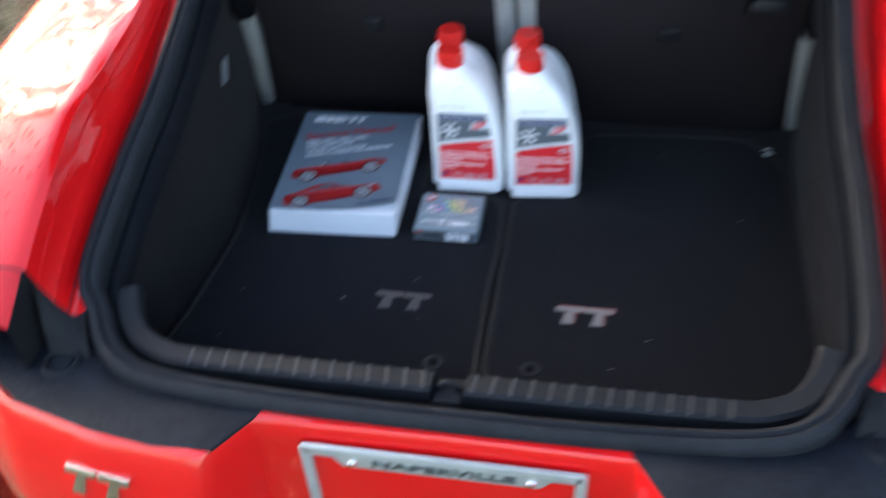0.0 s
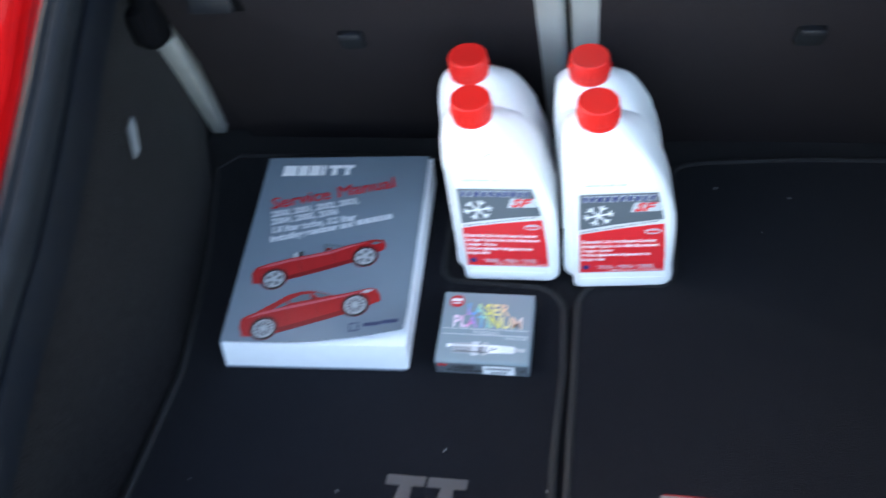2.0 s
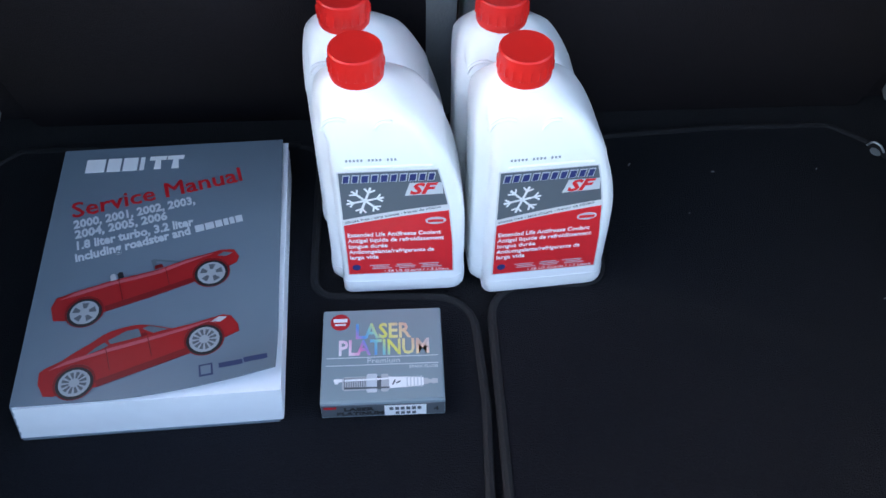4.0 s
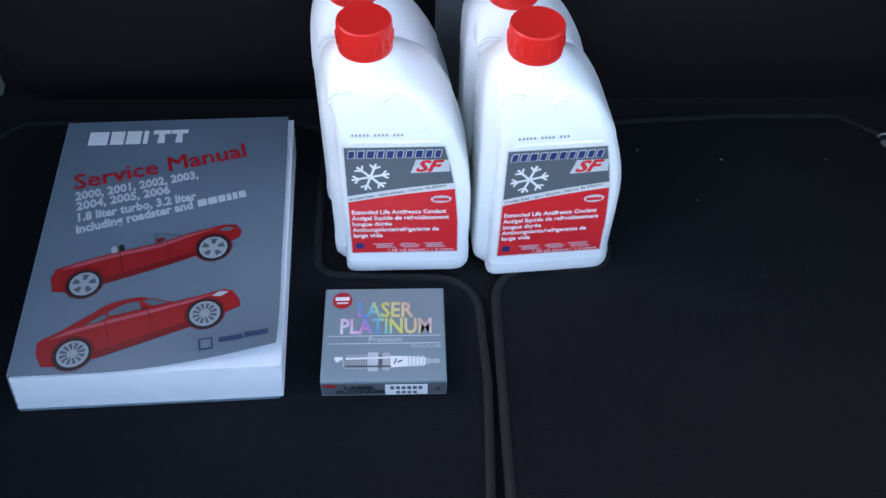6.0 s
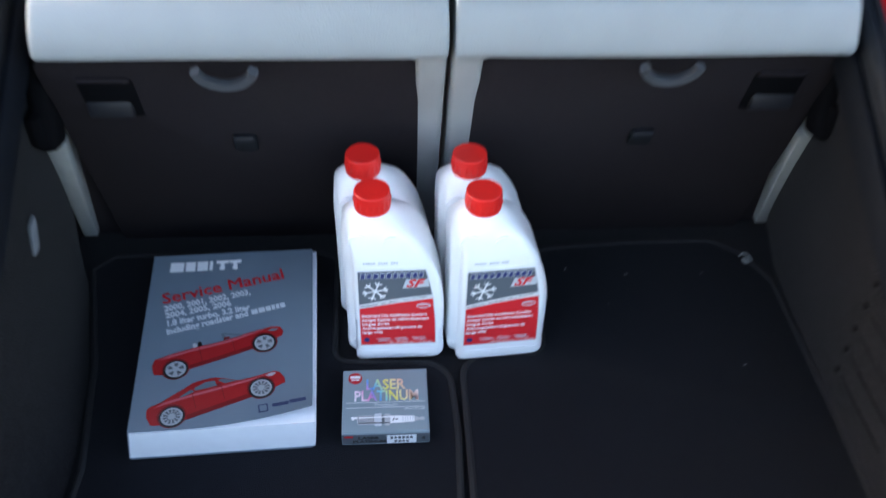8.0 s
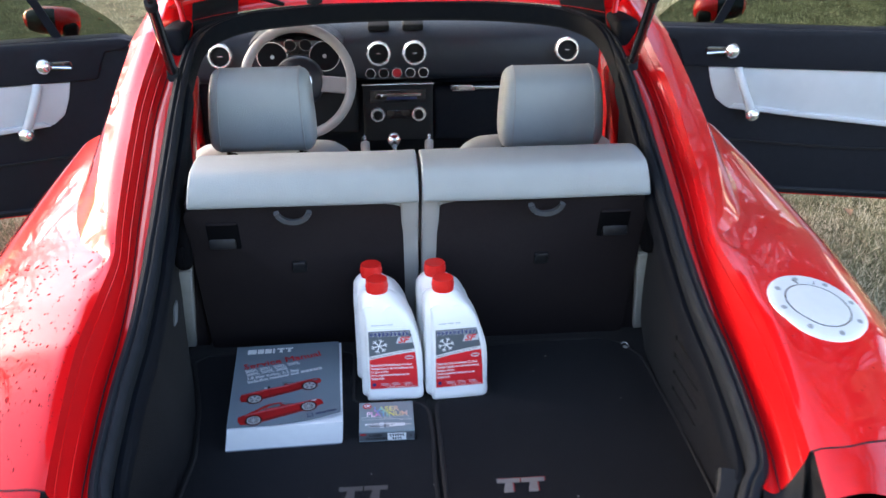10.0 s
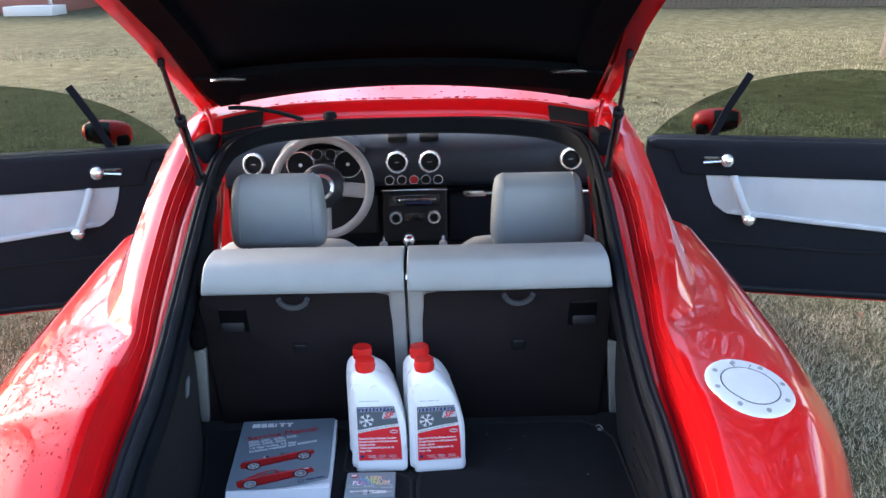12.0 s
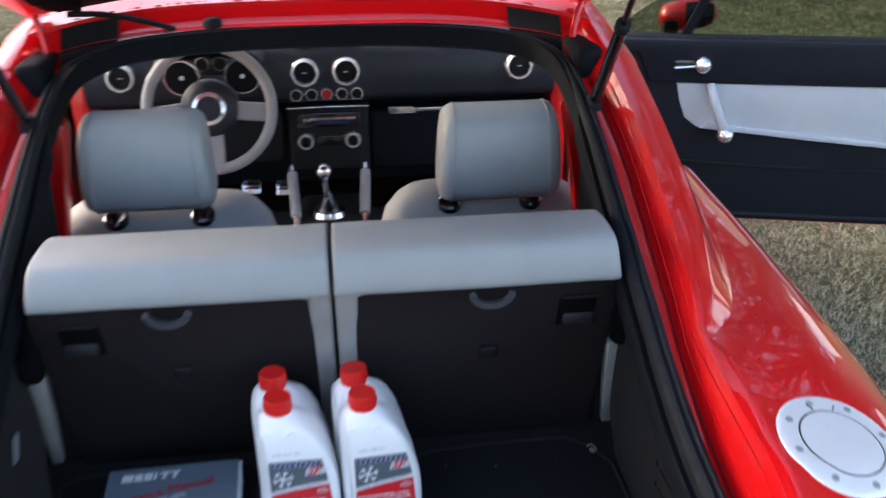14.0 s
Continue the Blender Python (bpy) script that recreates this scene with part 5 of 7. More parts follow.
    g = put("window_glass", prism([(x, y) for x, y in arc], 0.004, Matrix.Translation((0, 0, -0.052))), TINT, d, "tinted frameless door window", 30)
    g.visible_shadow = False
    put("window_bar", sweep([(0.235, 0.975, -0.040), (0.285, 1.09, -0.040), (0.350, 1.205, -0.040)], [(-0.013, -0.006), (0.013, -0.006), (0.013, 0.006), (-0.013, 0.006)], up=(0, 0, 1)), TRIM_BLACK, d, "black window post")
    rows = []
    for s, k in ((-1.0, 0.35), (-0.92, 0.66), (-0.7, 0.9), (-0.3, 1.0), (0.2, 1.0), (0.6, 0.9), (0.88, 0.68), (1.0, 0.35)):
        rows.append([(0.255 + 0.088 * s, 1.014 + 0.047 * k * math.sin(a) + 0.008 * s, -0.17 + 0.055 * k * math.cos(a)) for a in np.linspace(0, 2 * math.pi, 21)[:-1]])
    bm = grid(rows, ring=True, caps=True)
    bmesh.ops.recalc_face_normals(bm, faces=bm.faces)
    mir = put("mirror_housing", bm, PAINT, d, "red door mirror", 60)
    # plain dark pane: what the mirror would reflect is put into its colour
    rows = [[(0.255 + 0.088 * s, 1.014 + 0.047 * 0.98 * k * math.sin(a) + 0.008 * s, -0.17 + 0.058 * k * math.cos(a) + 0.001) for a in np.linspace(-1.15, 1.15, 11)] for s, k in ((-0.15, 1.0), (0.2, 1.0), (0.6, 0.9), (0.85, 0.71))]
    put("mirror_glass", thick(grid(rows), 0.003), DARK_GLASS, mir, "mirror glass, its dark reflection put into the colour", 60)
    put("mirror_foot", rbox((0.20, 0.985, -0.14), (0.05, 0.05, 0.06), 0.015, 2), BLACK_PLASTIC, mir)


for side in (1, -1):
    door(side)

# ---- loose things in the boot ----
COVER = material("cover_grey", (0.150, 0.198, 0.242), 0.30, vary=0.2, scale=30, stain=0.25, stain_scale=8, second=(0.128, 0.172, 0.212))
PAPER = material("paper", (0.80, 0.83, 0.87), 0.75, vary=0.25, scale=60, stain=0.2, stain_scale=10, second=(0.70, 0.735, 0.78))
BOTTLE = material("white_plastic", (0.93, 0.94, 0.945), 0.30, vary=0.15, scale=15, stain=0.15, stain_scale=5, second=(0.86, 0.875, 0.885))
CAP = material("red_cap", (0.74, 0.020, 0.016), 0.36, vary=0.2, scale=40, second=(0.64, 0.014, 0.012))
BOX_GREY = material("box_grey", (0.225, 0.292, 0.322), 0.38, vary=0.2, scale=30, stain=0.2, stain_scale=10, second=(0.190, 0.250, 0.280))


def ink(name, color, rough=0.4):
    return material(name, color, rough, vary=0.2, scale=90, second=tuple(c * 0.82 for c in color))


INK_WHITE, INK_RED, INK_NAVY = ink("ink_white", (0.86, 0.87, 0.88)), ink("ink_red", (0.52, 0.012, 0.020)), ink("ink_navy", (0.025, 0.04, 0.16))
INK_BLACK, INK_GREY, INK_CAR = ink("ink_black", (0.015, 0.015, 0.017)), ink("ink_grey", (0.10, 0.115, 0.13)), ink("ink_car_red", (0.36, 0.012, 0.014))
INK_SILVER, INK_LIGHT, INK_DKRED = ink("ink_silver", (0.45, 0.47, 0.49)), ink("ink_light", (0.58, 0.62, 0.66)), ink("ink_dark_red", (0.20, 0.008, 0.010))
INK_GLASS = ink("ink_glass", (0.10, 0.135, 0.16))
INK_RIM = ink("ink_rim", (0.34, 0.37, 0.39))
INK_DIM_NAVY = ink("ink_dim_navy", (0.03, 0.045, 0.11))
STITCH = material("mat_emblem", (0.22, 0.21, 0.21), 0.85, vary=0.5, scale=300, second=(0.14, 0.13, 0.135), bump=0.6, bump_scale=900)
STITCH_DIM = material("mat_emblem_dim", (0.075, 0.071, 0.072), 0.85, vary=0.5, scale=300, second=(0.07, 0.066, 0.068), bump=0.6, bump_scale=900)
PIPING = material("mat_piping", (0.0125, 0.0125, 0.0138), 0.85, vary=0.5, scale=300, second=(0.0085, 0.0085, 0.0095), bump=0.5, bump_scale=600)
MAT = material("mat_carpet", (0.0050, 0.0055, 0.0082), 0.95, spec=0.06, vary=0.6, scale=400, stain=0.5, stain_scale=4, second=(0.0088, 0.0095, 0.0132), bump=1.0, bump_scale=800, sheen=0.06)
LINT = material("lint", (0.4, 0.4, 0.38), 0.9)


def boot_mat(name_x, outline, emblem_x, eye, stitch, red):
    m = empty("boot_mat", (name_x, 0.3, FLOOR - 0.006), "black carpet boot mat with piped edge and stitched emblem", "mat", "boot mats")
    body = prism(outline, 0.006, Matrix.Translation((0, 0, FLOOR - 0.006)), 0.002)
    part("carpet", body, MAT, m, "", 60)
    part("piping", tube([(x, y, FLOOR - 0.0015) for x, y in outline], 0.0042, 8, closed=True), PIPING, m, "dark grey edge piping")
    part("emblem", merged(*[prism(o, 0.0012, Matrix.Translation((emblem_x, 0.1705, FLOOR - 0.0002))) for o in double_letter(0.082, 0.034, 0.10)]), stitch, m, "grey stitched emblem")
    if red:
        part("emblem_edge", merged(*[prism(o, 0.0009, Matrix.Translation((emblem_x + 0.0022, 0.1722, FLOOR - 0.0002))) for o in double_letter(0.082, 0.034, 0.10)]), INK_DKRED, m, "red stitched outline")
    e = part("eyelet", lathe([(0.006, 0.0), (0.007, 0.0026), (0.013, 0.0022), (0.0145, 0.0)], 24, Matrix.Translation((eye[0], eye[1], FLOOR - 0.0004))), RUBBER, m, "rubber eyelet")
    part("eyelet_hole", lathe([(0.0, 0.0006), (0.006, 0.0006), (0.0062, 0.0)], 16, Matrix.Translation((eye[0], eye[1], FLOOR - 0.0002))), SLOT_BLACK, e)


def corner(cx, cy, r, a0, a1, n=6):
    return [(cx + r * math.cos(radians(a0 + (a1 - a0) * k / n)), cy + r * math.sin(radians(a0 + (a1 - a0) * k / n))) for k in range(n + 1)]


right = corner(0.055, 0.045, 0.030, 180, 270) + [(0.2, 0.012)] + corner(0.435, 0.035, 0.022, 270, 360) + [(0.460, 0.30), (0.458, 0.53), (0.43, 0.585), (0.395, 0.612), (0.28, 0.612), (0.165, 0.604)] + corner(0.150, 0.580, 0.02, 90, 180, 4) + corner(0.110, 0.435, 0.02, 0, -90, 4) + corner(0.060, 0.382, 0.034, 90, 180)
left = [(0.014, 0.30), (0.010, 0.20), (0.012, 0.07)] + corner(-0.012, 0.030, 0.026, 0, -90) + [(-0.2, -0.002)] + corner(-0.395, 0.030, 0.028, 270, 180) + [(-0.412, 0.10), (-0.400, 0.27), (-0.418, 0.42), (-0.455, 0.58)] + [(-0.43, 0.605), (-0.30, 0.608), (-0.15, 0.604)] + corner(-0.150, 0.580, 0.02, 90, 0, 4) + corner(-0.11, 0.43, 0.02, 180, 270, 4) + corner(-0.025, 0.370, 0.036, 90, 0)
boot_mat(0.24, right, 0.1105, (0.0845, 0.0475), STITCH, True)
boot_mat(-0.2, left[::-1], -0.1495, (-0.0445, 0.0435), STITCH_DIM, False)
random.seed(5)
for k in range(26):
    x, y = random.uniform(-0.36, 0.42), random.uniform(0.03, 0.58)
    if -0.37 < x < 0.13 and 0.27 < y:
        continue
    thing("lint_fleck", rbox((x, y, FLOOR + 0.0006), (random.uniform(0.0008, 0.004), 0.0007, 0.0006), 0, 1, Euler((0, 0, random.uniform(0, 3))).to_matrix()), LINT, "tiny pale fleck of lint on the mat", "lint", "lint on the mats", smooth=0)

# repair manual
BK = frame_of((-0.3585, 0.5525, FLOOR), (0.2055, 0.008, 0), (-0.008, 0.2055, 0))   # spine's top corner; x along the head, y away
book = empty("service_manual", (-0.255, 0.42, FLOOR), "thick grey paperback repair manual lying on the mat", "book")
BW, BL, BT = 0.2045, 0.271, 0.048


def left_edge(v, f):
    """The spine's face: v along the book, f up its thickness; it leans in towards the foot."""
    return (-0.0015 + 0.006 * v) * f - (0.002 + 0.001 * v) * (1 - f)


pages = []
for k in range(13):
    z = 0.002 + (BT - 0.004) * k / 12
    j = 0.0007 * math.sin(k * 2.3)
    skew = 0.010 * (k / 12)                       # the block leans a little
    pages.append([(left_edge(0, k / 12) + 0.0008 + 0.3 * abs(j), -0.002, z), (skew * 0.2 + BW - 0.003 + j, -0.002, z), (skew * 0.35 + BW - 0.004 - j, -BL + j, z), (left_edge(1, k / 12) + 0.0008 + 0.3 * abs(j), -BL - j, z)])
bm = grid(pages, ring=True, caps=True)
bmesh.ops.recalc_face_normals(bm, faces=bm.faces)
part("page_block", moved(bm, BK), PAPER, book, "white page block", 20)
part("back_cover", moved(rbox((BW / 2 - 0.004, -BL / 2, 0.001), (BW - 0.006, BL + 0.002, 0.0016)), BK), COVER, book)
rows = []
for v in np.linspace(0, 1, 24):
    row = []
    for u in np.linspace(0, 1, 20):
        lift = 0.010 * max(0.0, (u - 0.45) / 0.55) ** 2 * max(0.0, (v - 0.80) / 0.20) ** 1.5
        short = 0.013 * max(0.0, (u - 0.35) / 0.65) ** 1.3 * max(0.0, (v - 0.7) / 0.3)
        x = u * (BW - 0.004 - 0.004 * v) + 0.006 * v - 0.0015
        row.append((x, -v * BL + short * v + 0.0, BT + 0.0005 + lift))
    rows.append(row)
cover = part("front_cover", moved(thick(grid(rows, flip=True), 0.0006), BK), COVER, book, "glossy grey cover, its lower corner curling", 60)
lean = [[(left_edge(v, f), -v * BL, 0.001 + (BT - 0.0005) * f) for v in (0.0, 0.5, 1.0)] for f in np.linspace(0, 1, 5)]
part("spine", moved(thick(grid(lean), 0.0012), BK), COVER, book)
TOPZ = BT + 0.0018


def on_cover(x, y, deg=0.0, lift=0.0):
    return BK @ Matrix.Translation((x, y, TOPZ + lift)) @ Euler((0, 0, radians(deg))).to_matrix().to_4x4()


# maker's name as plain shapes, then the readable lines
def blocks(widths, h, gap):
    out, x = [], 0.0
    for w in widths:
        out.append(rbox((x + w / 2, h / 2, 0), (w, h, 0.0004)))
        x += w + gap
    return merged(*out)


part("title_shape", moved(blocks((0.017, 0.012, 0.013, 0.004), 0.0165, 0.0022), on_cover(0.021, -0.031)), INK_WHITE, cover, "white title shapes", 0)
part("title_shape", moved(merged(*[prism(o, 0.0004) for o in double_letter(0.032, 0.0165, 0.0)]), on_cover(0.078, -0.0145)), INK_WHITE, cover, "white title shapes", 0)
for dx, dz in ((0.0, 0.0), (0.0007, -0.0001)):
    part("title", words("Service Manual", 0.0255, on_cover(0.0185 + dx, -0.0855, 13.2, dz), 0.0002, width=0.148), INK_RED, cover, "red title lettering", 0)
for text, x, y, deg, w in (("2000, 2001, 2002, 2003,", 0.0225, -0.098, 12.0, 0.104), ("2004, 2005, 2006", 0.0255, -0.1095, 12.0, 0.078), ("1.8 liter turbo, 3.2 liter", 0.0275, -0.1225, 12.0, 0.098), ("including roadster and", 0.0300, -0.1355, 14.2, 0.096)):
    part("subtitle", words(text, 0.0128, on_cover(x, y, deg), 0.0002, width=w, bold=0.00045), INK_LIGHT, cover, "", 0)
part("subtitle", moved(blocks((0.0075, 0.0075, 0.006, 0.004, 0.004, 0.006), 0.0075, 0.0012), on_cover(0.1275, -0.1105, 14.2)), INK_LIGHT, cover, "", 0)


def car_picture(cx, cy, deg, roof):
    """A flat printed picture of a low red car in profile, its rear wheel at the origin."""
    m = on_cover(cx, cy, deg)

    def shape(name, pts, mat, lift, label=""):
        part(name, prism(pts[::-1], 0.0003, m @ Matrix.Translation((0, 0, lift))), mat, cover, label, 0)

    if roof:
        w, radius = 0.0995, 0.0142
        body = [(-0.017, -0.005), (-0.0235, -0.002), (-0.0255, 0.010), (-0.023, 0.020), (-0.0185, 0.022), (-0.002, 0.0248), (0.03, 0.0235), (0.055, 0.0215), (0.0785, 0.0207), (0.0934, 0.0192), (0.119, 0.0183), (0.1248, 0.0147), (0.1276, 0.0045), (0.1266, -0.002), (0.1157, -0.0036), (0.0852, -0.0074), (0.036, -0.0088), (0.0144, -0.0094), (0.0, -0.006)]
        top = spline([(-0.006, 0.0240), (0.004, 0.0276), (0.0162, 0.0313), (0.032, 0.0365), (0.0488, 0.0359), (0.0611, 0.0321), (0.0787, 0.0207)], 4)
        shape("printed_roof", top, INK_CAR, 0.0001)
        shape("printed_window", [(0.0127, 0.0218), (0.020, 0.0254), (0.0276, 0.0278), (0.0300, 0.0240), (0.0240, 0.0225)], INK_GLASS, 0.0008)
        shape("printed_window", [(0.0315, 0.0245), (0.0305, 0.0285), (0.0448, 0.0319), (0.0545, 0.0304), (0.0550, 0.0225), (0.0420, 0.0235)], INK_GLASS, 0.0008)
        shape("printed_screen", [(0.0575, 0.0295), (0.0625, 0.0300), (0.0760, 0.0212), (0.0640, 0.0220)], INK_GLASS, 0.0008)
        shape("printed_mirror", [(0.0535, 0.0215), (0.0535, 0.0252), (0.0590, 0.0250), (0.0600, 0.0218)], INK_DKRED, 0.0006)
        low = [(0.0144, -0.0094), (0.0145, -0.0035), (0.036, -0.0030), (0.0852, -0.0015), (0.0852, -0.0074), (0.036, -0.0088)]
        shine = [(-0.016, 0.0190), (-0.002, 0.0222), (0.03, 0.0212), (0.055, 0.0195), (0.0934, 0.0172), (0.112, 0.0165), (0.0934, 0.0150), (0.055, 0.0165), (0.03, 0.0182), (-0.002, 0.0192)]
        lamp = [(0.1085, 0.0150), (0.1155, 0.0172), (0.1215, 0.0145), (0.1150, 0.0122)]
        seams = ((0.026, 0.0225), (0.058, 0.0205))
    else:
        w, radius = 0.103, 0.0138
        body = [(-0.0123, -0.003), (-0.0243, 0.0019), (-0.0240, 0.0152), (-0.0187, 0.0233), (-0.0034, 0.0245), (0.0239, 0.0245), (0.0643, 0.0212), (0.0875, 0.0230), (0.1169, 0.0218), (0.1268, 0.0180), (0.1287, 0.0095), (0.1255, 0.0039), (0.1161, 0.0022), (0.0880, -0.0028), (0.0513, -0.0045), (0.0156, -0.0048)]
        shape("printed_screen", [(0.0599, 0.0215), (0.0600, 0.0330), (0.0625, 0.0335), (0.0828, 0.0226), (0.0800, 0.0222), (0.0635, 0.0310), (0.0640, 0.0215)], INK_GLASS, 0.0002)
        shape("printed_mirror", [(0.0610, 0.0220), (0.0615, 0.0258), (0.0675, 0.0255), (0.0680, 0.0222)], INK_DKRED, 0.0006)
        for x, mat in ((0.0275, INK_SILVER), (0.0335, INK_BLACK)):
            shape("printed_hoop", [(x - 0.0022, 0.0240), (x - 0.0022, 0.0290), (x, 0.0310), (x + 0.0024, 0.0295), (x + 0.0022, 0.0240)], mat, 0.0002)
        low = [(0.0156, -0.0048), (0.0156, 0.0005), (0.0513, 0.0010), (0.0880, 0.0020), (0.0880, -0.0028), (0.0513, -0.0045)]
        shine = [(-0.016, 0.0205), (-0.003, 0.0228), (0.024, 0.0226), (0.064, 0.0196), (0.0875, 0.0212), (0.110, 0.0203), (0.0875, 0.0188), (0.064, 0.0166), (0.024, 0.0196), (-0.003, 0.0198)]
        lamp = [(0.1120, 0.0165), (0.1180, 0.0185), (0.1245, 0.0150), (0.1190, 0.0135)]
        seams = ((0.030, 0.0240), (0.068, 0.0205))
    shape("printed_body", body, INK_CAR, 0.0, "printed red car body")
    shape("printed_sill", low, INK_DKRED, 0.00025)
    shape("printed_highlight", shine, ink("ink_pink", (0.50, 0.09, 0.11)), 0.0005)
    shape("printed_lamp", lamp, INK_SILVER if roof else INK_GLASS, 0.0005)
    for x, h in seams:
        shape("printed_door", [(x, 0.001), (x + 0.001, h), (x + 0.0018, h), (x + 0.0008, 0.001)], INK_DKRED, 0.0006)
    for x in (0.0, w):
        part("printed_arch", lathe([(0.0, 0.0002), (radius + 0.0014, 0.0002), (radius + 0.0016, 0.0)], 28, m @ Matrix.Translation((x, 0.0012, 0.0005))), INK_DKRED, cover, "", 0)
        wm = m @ Matrix.Translation((x, 0.0, 0.0006))
        part("printed_tyre", lathe([(0.0, 0.0004), (radius - 0.0002, 0.0004), (radius, 0.0)], 28, wm), INK_BLACK, cover, "", 0)
        part("printed_rim", lathe([(0.0, 0.0006), (radius - 0.0026, 0.0006), (radius - 0.0024, 0.0)], 28, wm @ Matrix.Translation((0, 0, 0.0001))), INK_RIM, cover, "", 0)
        gaps = []
        n = 12 if roof else 5
        for k in range(n):
            a = 2 * math.pi * k / n
            r0, r1, half = 0.004, 0.0094, (0.15 if roof else 0.30)
            gaps.append(prism([(r0 * math.cos(a - half), r0 * math.sin(a - half)), (r1 * math.cos(a - half), r1 * math.sin(a - half)), (r1 * math.cos(a + half), r1 * math.sin(a + half)), (r0 * math.cos(a + half), r0 * math.sin(a + half))], 0.0002, wm @ Matrix.Translation((0, 0, 0.0007))))
        part("printed_spokes", merged(*gaps), INK_GREY, cover, "", 0)


car_picture(0.0465, -0.1895, 18.3, False)
car_picture(0.0495, -0.2550, 18.6, True)
part("publisher_mark", moved(merged(rbox((0.005, 0.005, 0), (0.0105, 0.0105, 0.0004)), rbox((0.024, 0.0060, 0.0010), (0.018, 0.0042, 0.0004)), rbox((0.043, 0.0060, 0.0026), (0.018, 0.0042, 0.0004))), on_cover(0.143, -0.2575, 8, 0.0018)), INK_DIM_NAVY, cover, "navy publisher's mark", 0)
part("publisher_mark", moved(rbox((0.005, 0.005, 0), (0.0075, 0.0075, 0.0004)), on_cover(0.143, -0.2575, 8, 0.0021)), COVER, cover, "", 0)

# spark plug carton
BX = frame_of((-0.1175, 0.2895, FLOOR), (1, 0.0, 0), (0, 1, 0))
box = empty("spark_plug_box", (-0.07, 0.335, FLOOR), "small grey carton of spark plugs lying on the mat", "box")
XW, XL, XH = 0.098, 0.0885, 0.0215
carton = part("carton", moved(rbox((XW / 2, XL / 2, XH / 2 + 0.0005), (XW, XL, XH), 0.0008, 2), BX), BOX_GREY, box, "", 40)
part("lid_flap", moved(rbox((XW / 2, XL / 2 + 0.001, XH + 0.0006), (XW - 0.0015, XL - 0.002, 0.0008), 0.0003, 1), BX), BOX_GREY, box, "", 40)
BZ = XH + 0.0012


def on_box(x, y):
    return BX @ Matrix.Translation((x, y, BZ))


def rainbow():
    mat = bpy.data.materials.new("foil_rainbow")
    mat.use_nodes = True
    nt = mat.node_tree
    n, link = nt.nodes, nt.links.new
    b = n["Principled BSDF"]
    b.inputs["Roughness"].default_value, b.inputs["Metallic"].default_value = 0.3, 0.3
    tc, sep = n.new("ShaderNodeTexCoord"), n.new("ShaderNodeSeparateXYZ")
    link(tc.outputs["Object"], sep.inputs["Vector"])
    mx = n.new("ShaderNodeMath")
    mx.operation = "MULTIPLY_ADD"
    mx.inputs[1].default_value, mx.inputs[2].default_value = 0.55, 0.0
    link(sep.outputs["Y"], mx.inputs[0])
    add = n.new("ShaderNodeMath")
    link(sep.outputs["X"], add.inputs[0])
    link(mx.outputs[0], add.inputs[1])
    mr = n.new("ShaderNodeMapRange")
    mr.inputs["From Min"].default_value, mr.inputs["From Max"].default_value = 0.078, 0.164
    link(add.outputs[0], mr.inputs["Value"])
    ramp = n.new("ShaderNodeValToRGB")
    stops = [(0.0, (0.88, 0.86, 0.90)), (0.14, (0.90, 0.70, 0.82)), (0.26, (0.80, 0.25, 0.55)), (0.36, (0.12, 0.35, 0.75)), (0.46, (0.25, 0.65, 0.65)), (0.56, (0.80, 0.80, 0.15)), (0.70, (0.85, 0.78, 0.40)), (0.82, (0.80, 0.55, 0.40)), (1.0, (0.75, 0.74, 0.78))]
    el = ramp.color_ramp.elements
    el[0].position, el[0].color = stops[0][0], (*stops[0][1], 1)
    el[1].position, el[1].color = stops[-1][0], (*stops[-1][1], 1)
    for pos, col in stops[1:-1]:
        el.new(pos).color = (*col, 1)
    link(mr.outputs["Result"], ramp.inputs["Fac"])
    link(ramp.outputs["Color"], b.inputs["Base Color"])
    return mat


FOIL = rainbow()
part("foil_title", words("LASER", 0.0205, on_box(0.0265, 0.0600), 0.00015, width=0.0455, bold=0.0005), FOIL, carton, "rainbow foil lettering", 0)
part("foil_title", words("PLATINUM", 0.0205, on_box(0.0130, 0.0440), 0.00015, width=0.0735, bold=0.0005), FOIL, carton, "rainbow foil lettering", 0)
for y in (0.0415, 0.0343):
    part("rule", moved(rbox((0.049, 0, 0), (0.090, 0.0007, 0.0003)), on_box(0, y)), INK_LIGHT, carton, "", 0)
part("subtitle", words("Premium", 0.0068, on_box(0.0365, 0.0358), 0.0001, width=0.026), INK_LIGHT, carton, "", 0)
part("subtitle", words("SPARK PLUGS", 0.0042, on_box(0.0705, 0.0300), 0.0001, width=0.023), INK_LIGHT, carton, "", 0)
part("round_logo", lathe([(0.0, 0.0003), (0.0080, 0.0003), (0.0081, 0.0)], 28, on_box(0.0145, 0.0765)), INK_RED, carton, "red round maker's mark", 0)
part("logo_bar", moved(merged(rbox((0, 0.0015, 0), (0.0115, 0.0034, 0.0003)), rbox((0, -0.0028, 0), (0.009, 0.0014, 0.0003))), on_box(0.0145, 0.0765) @ Matrix.Translation((0, 0, 0.0005))), INK_WHITE, carton, "", 0)
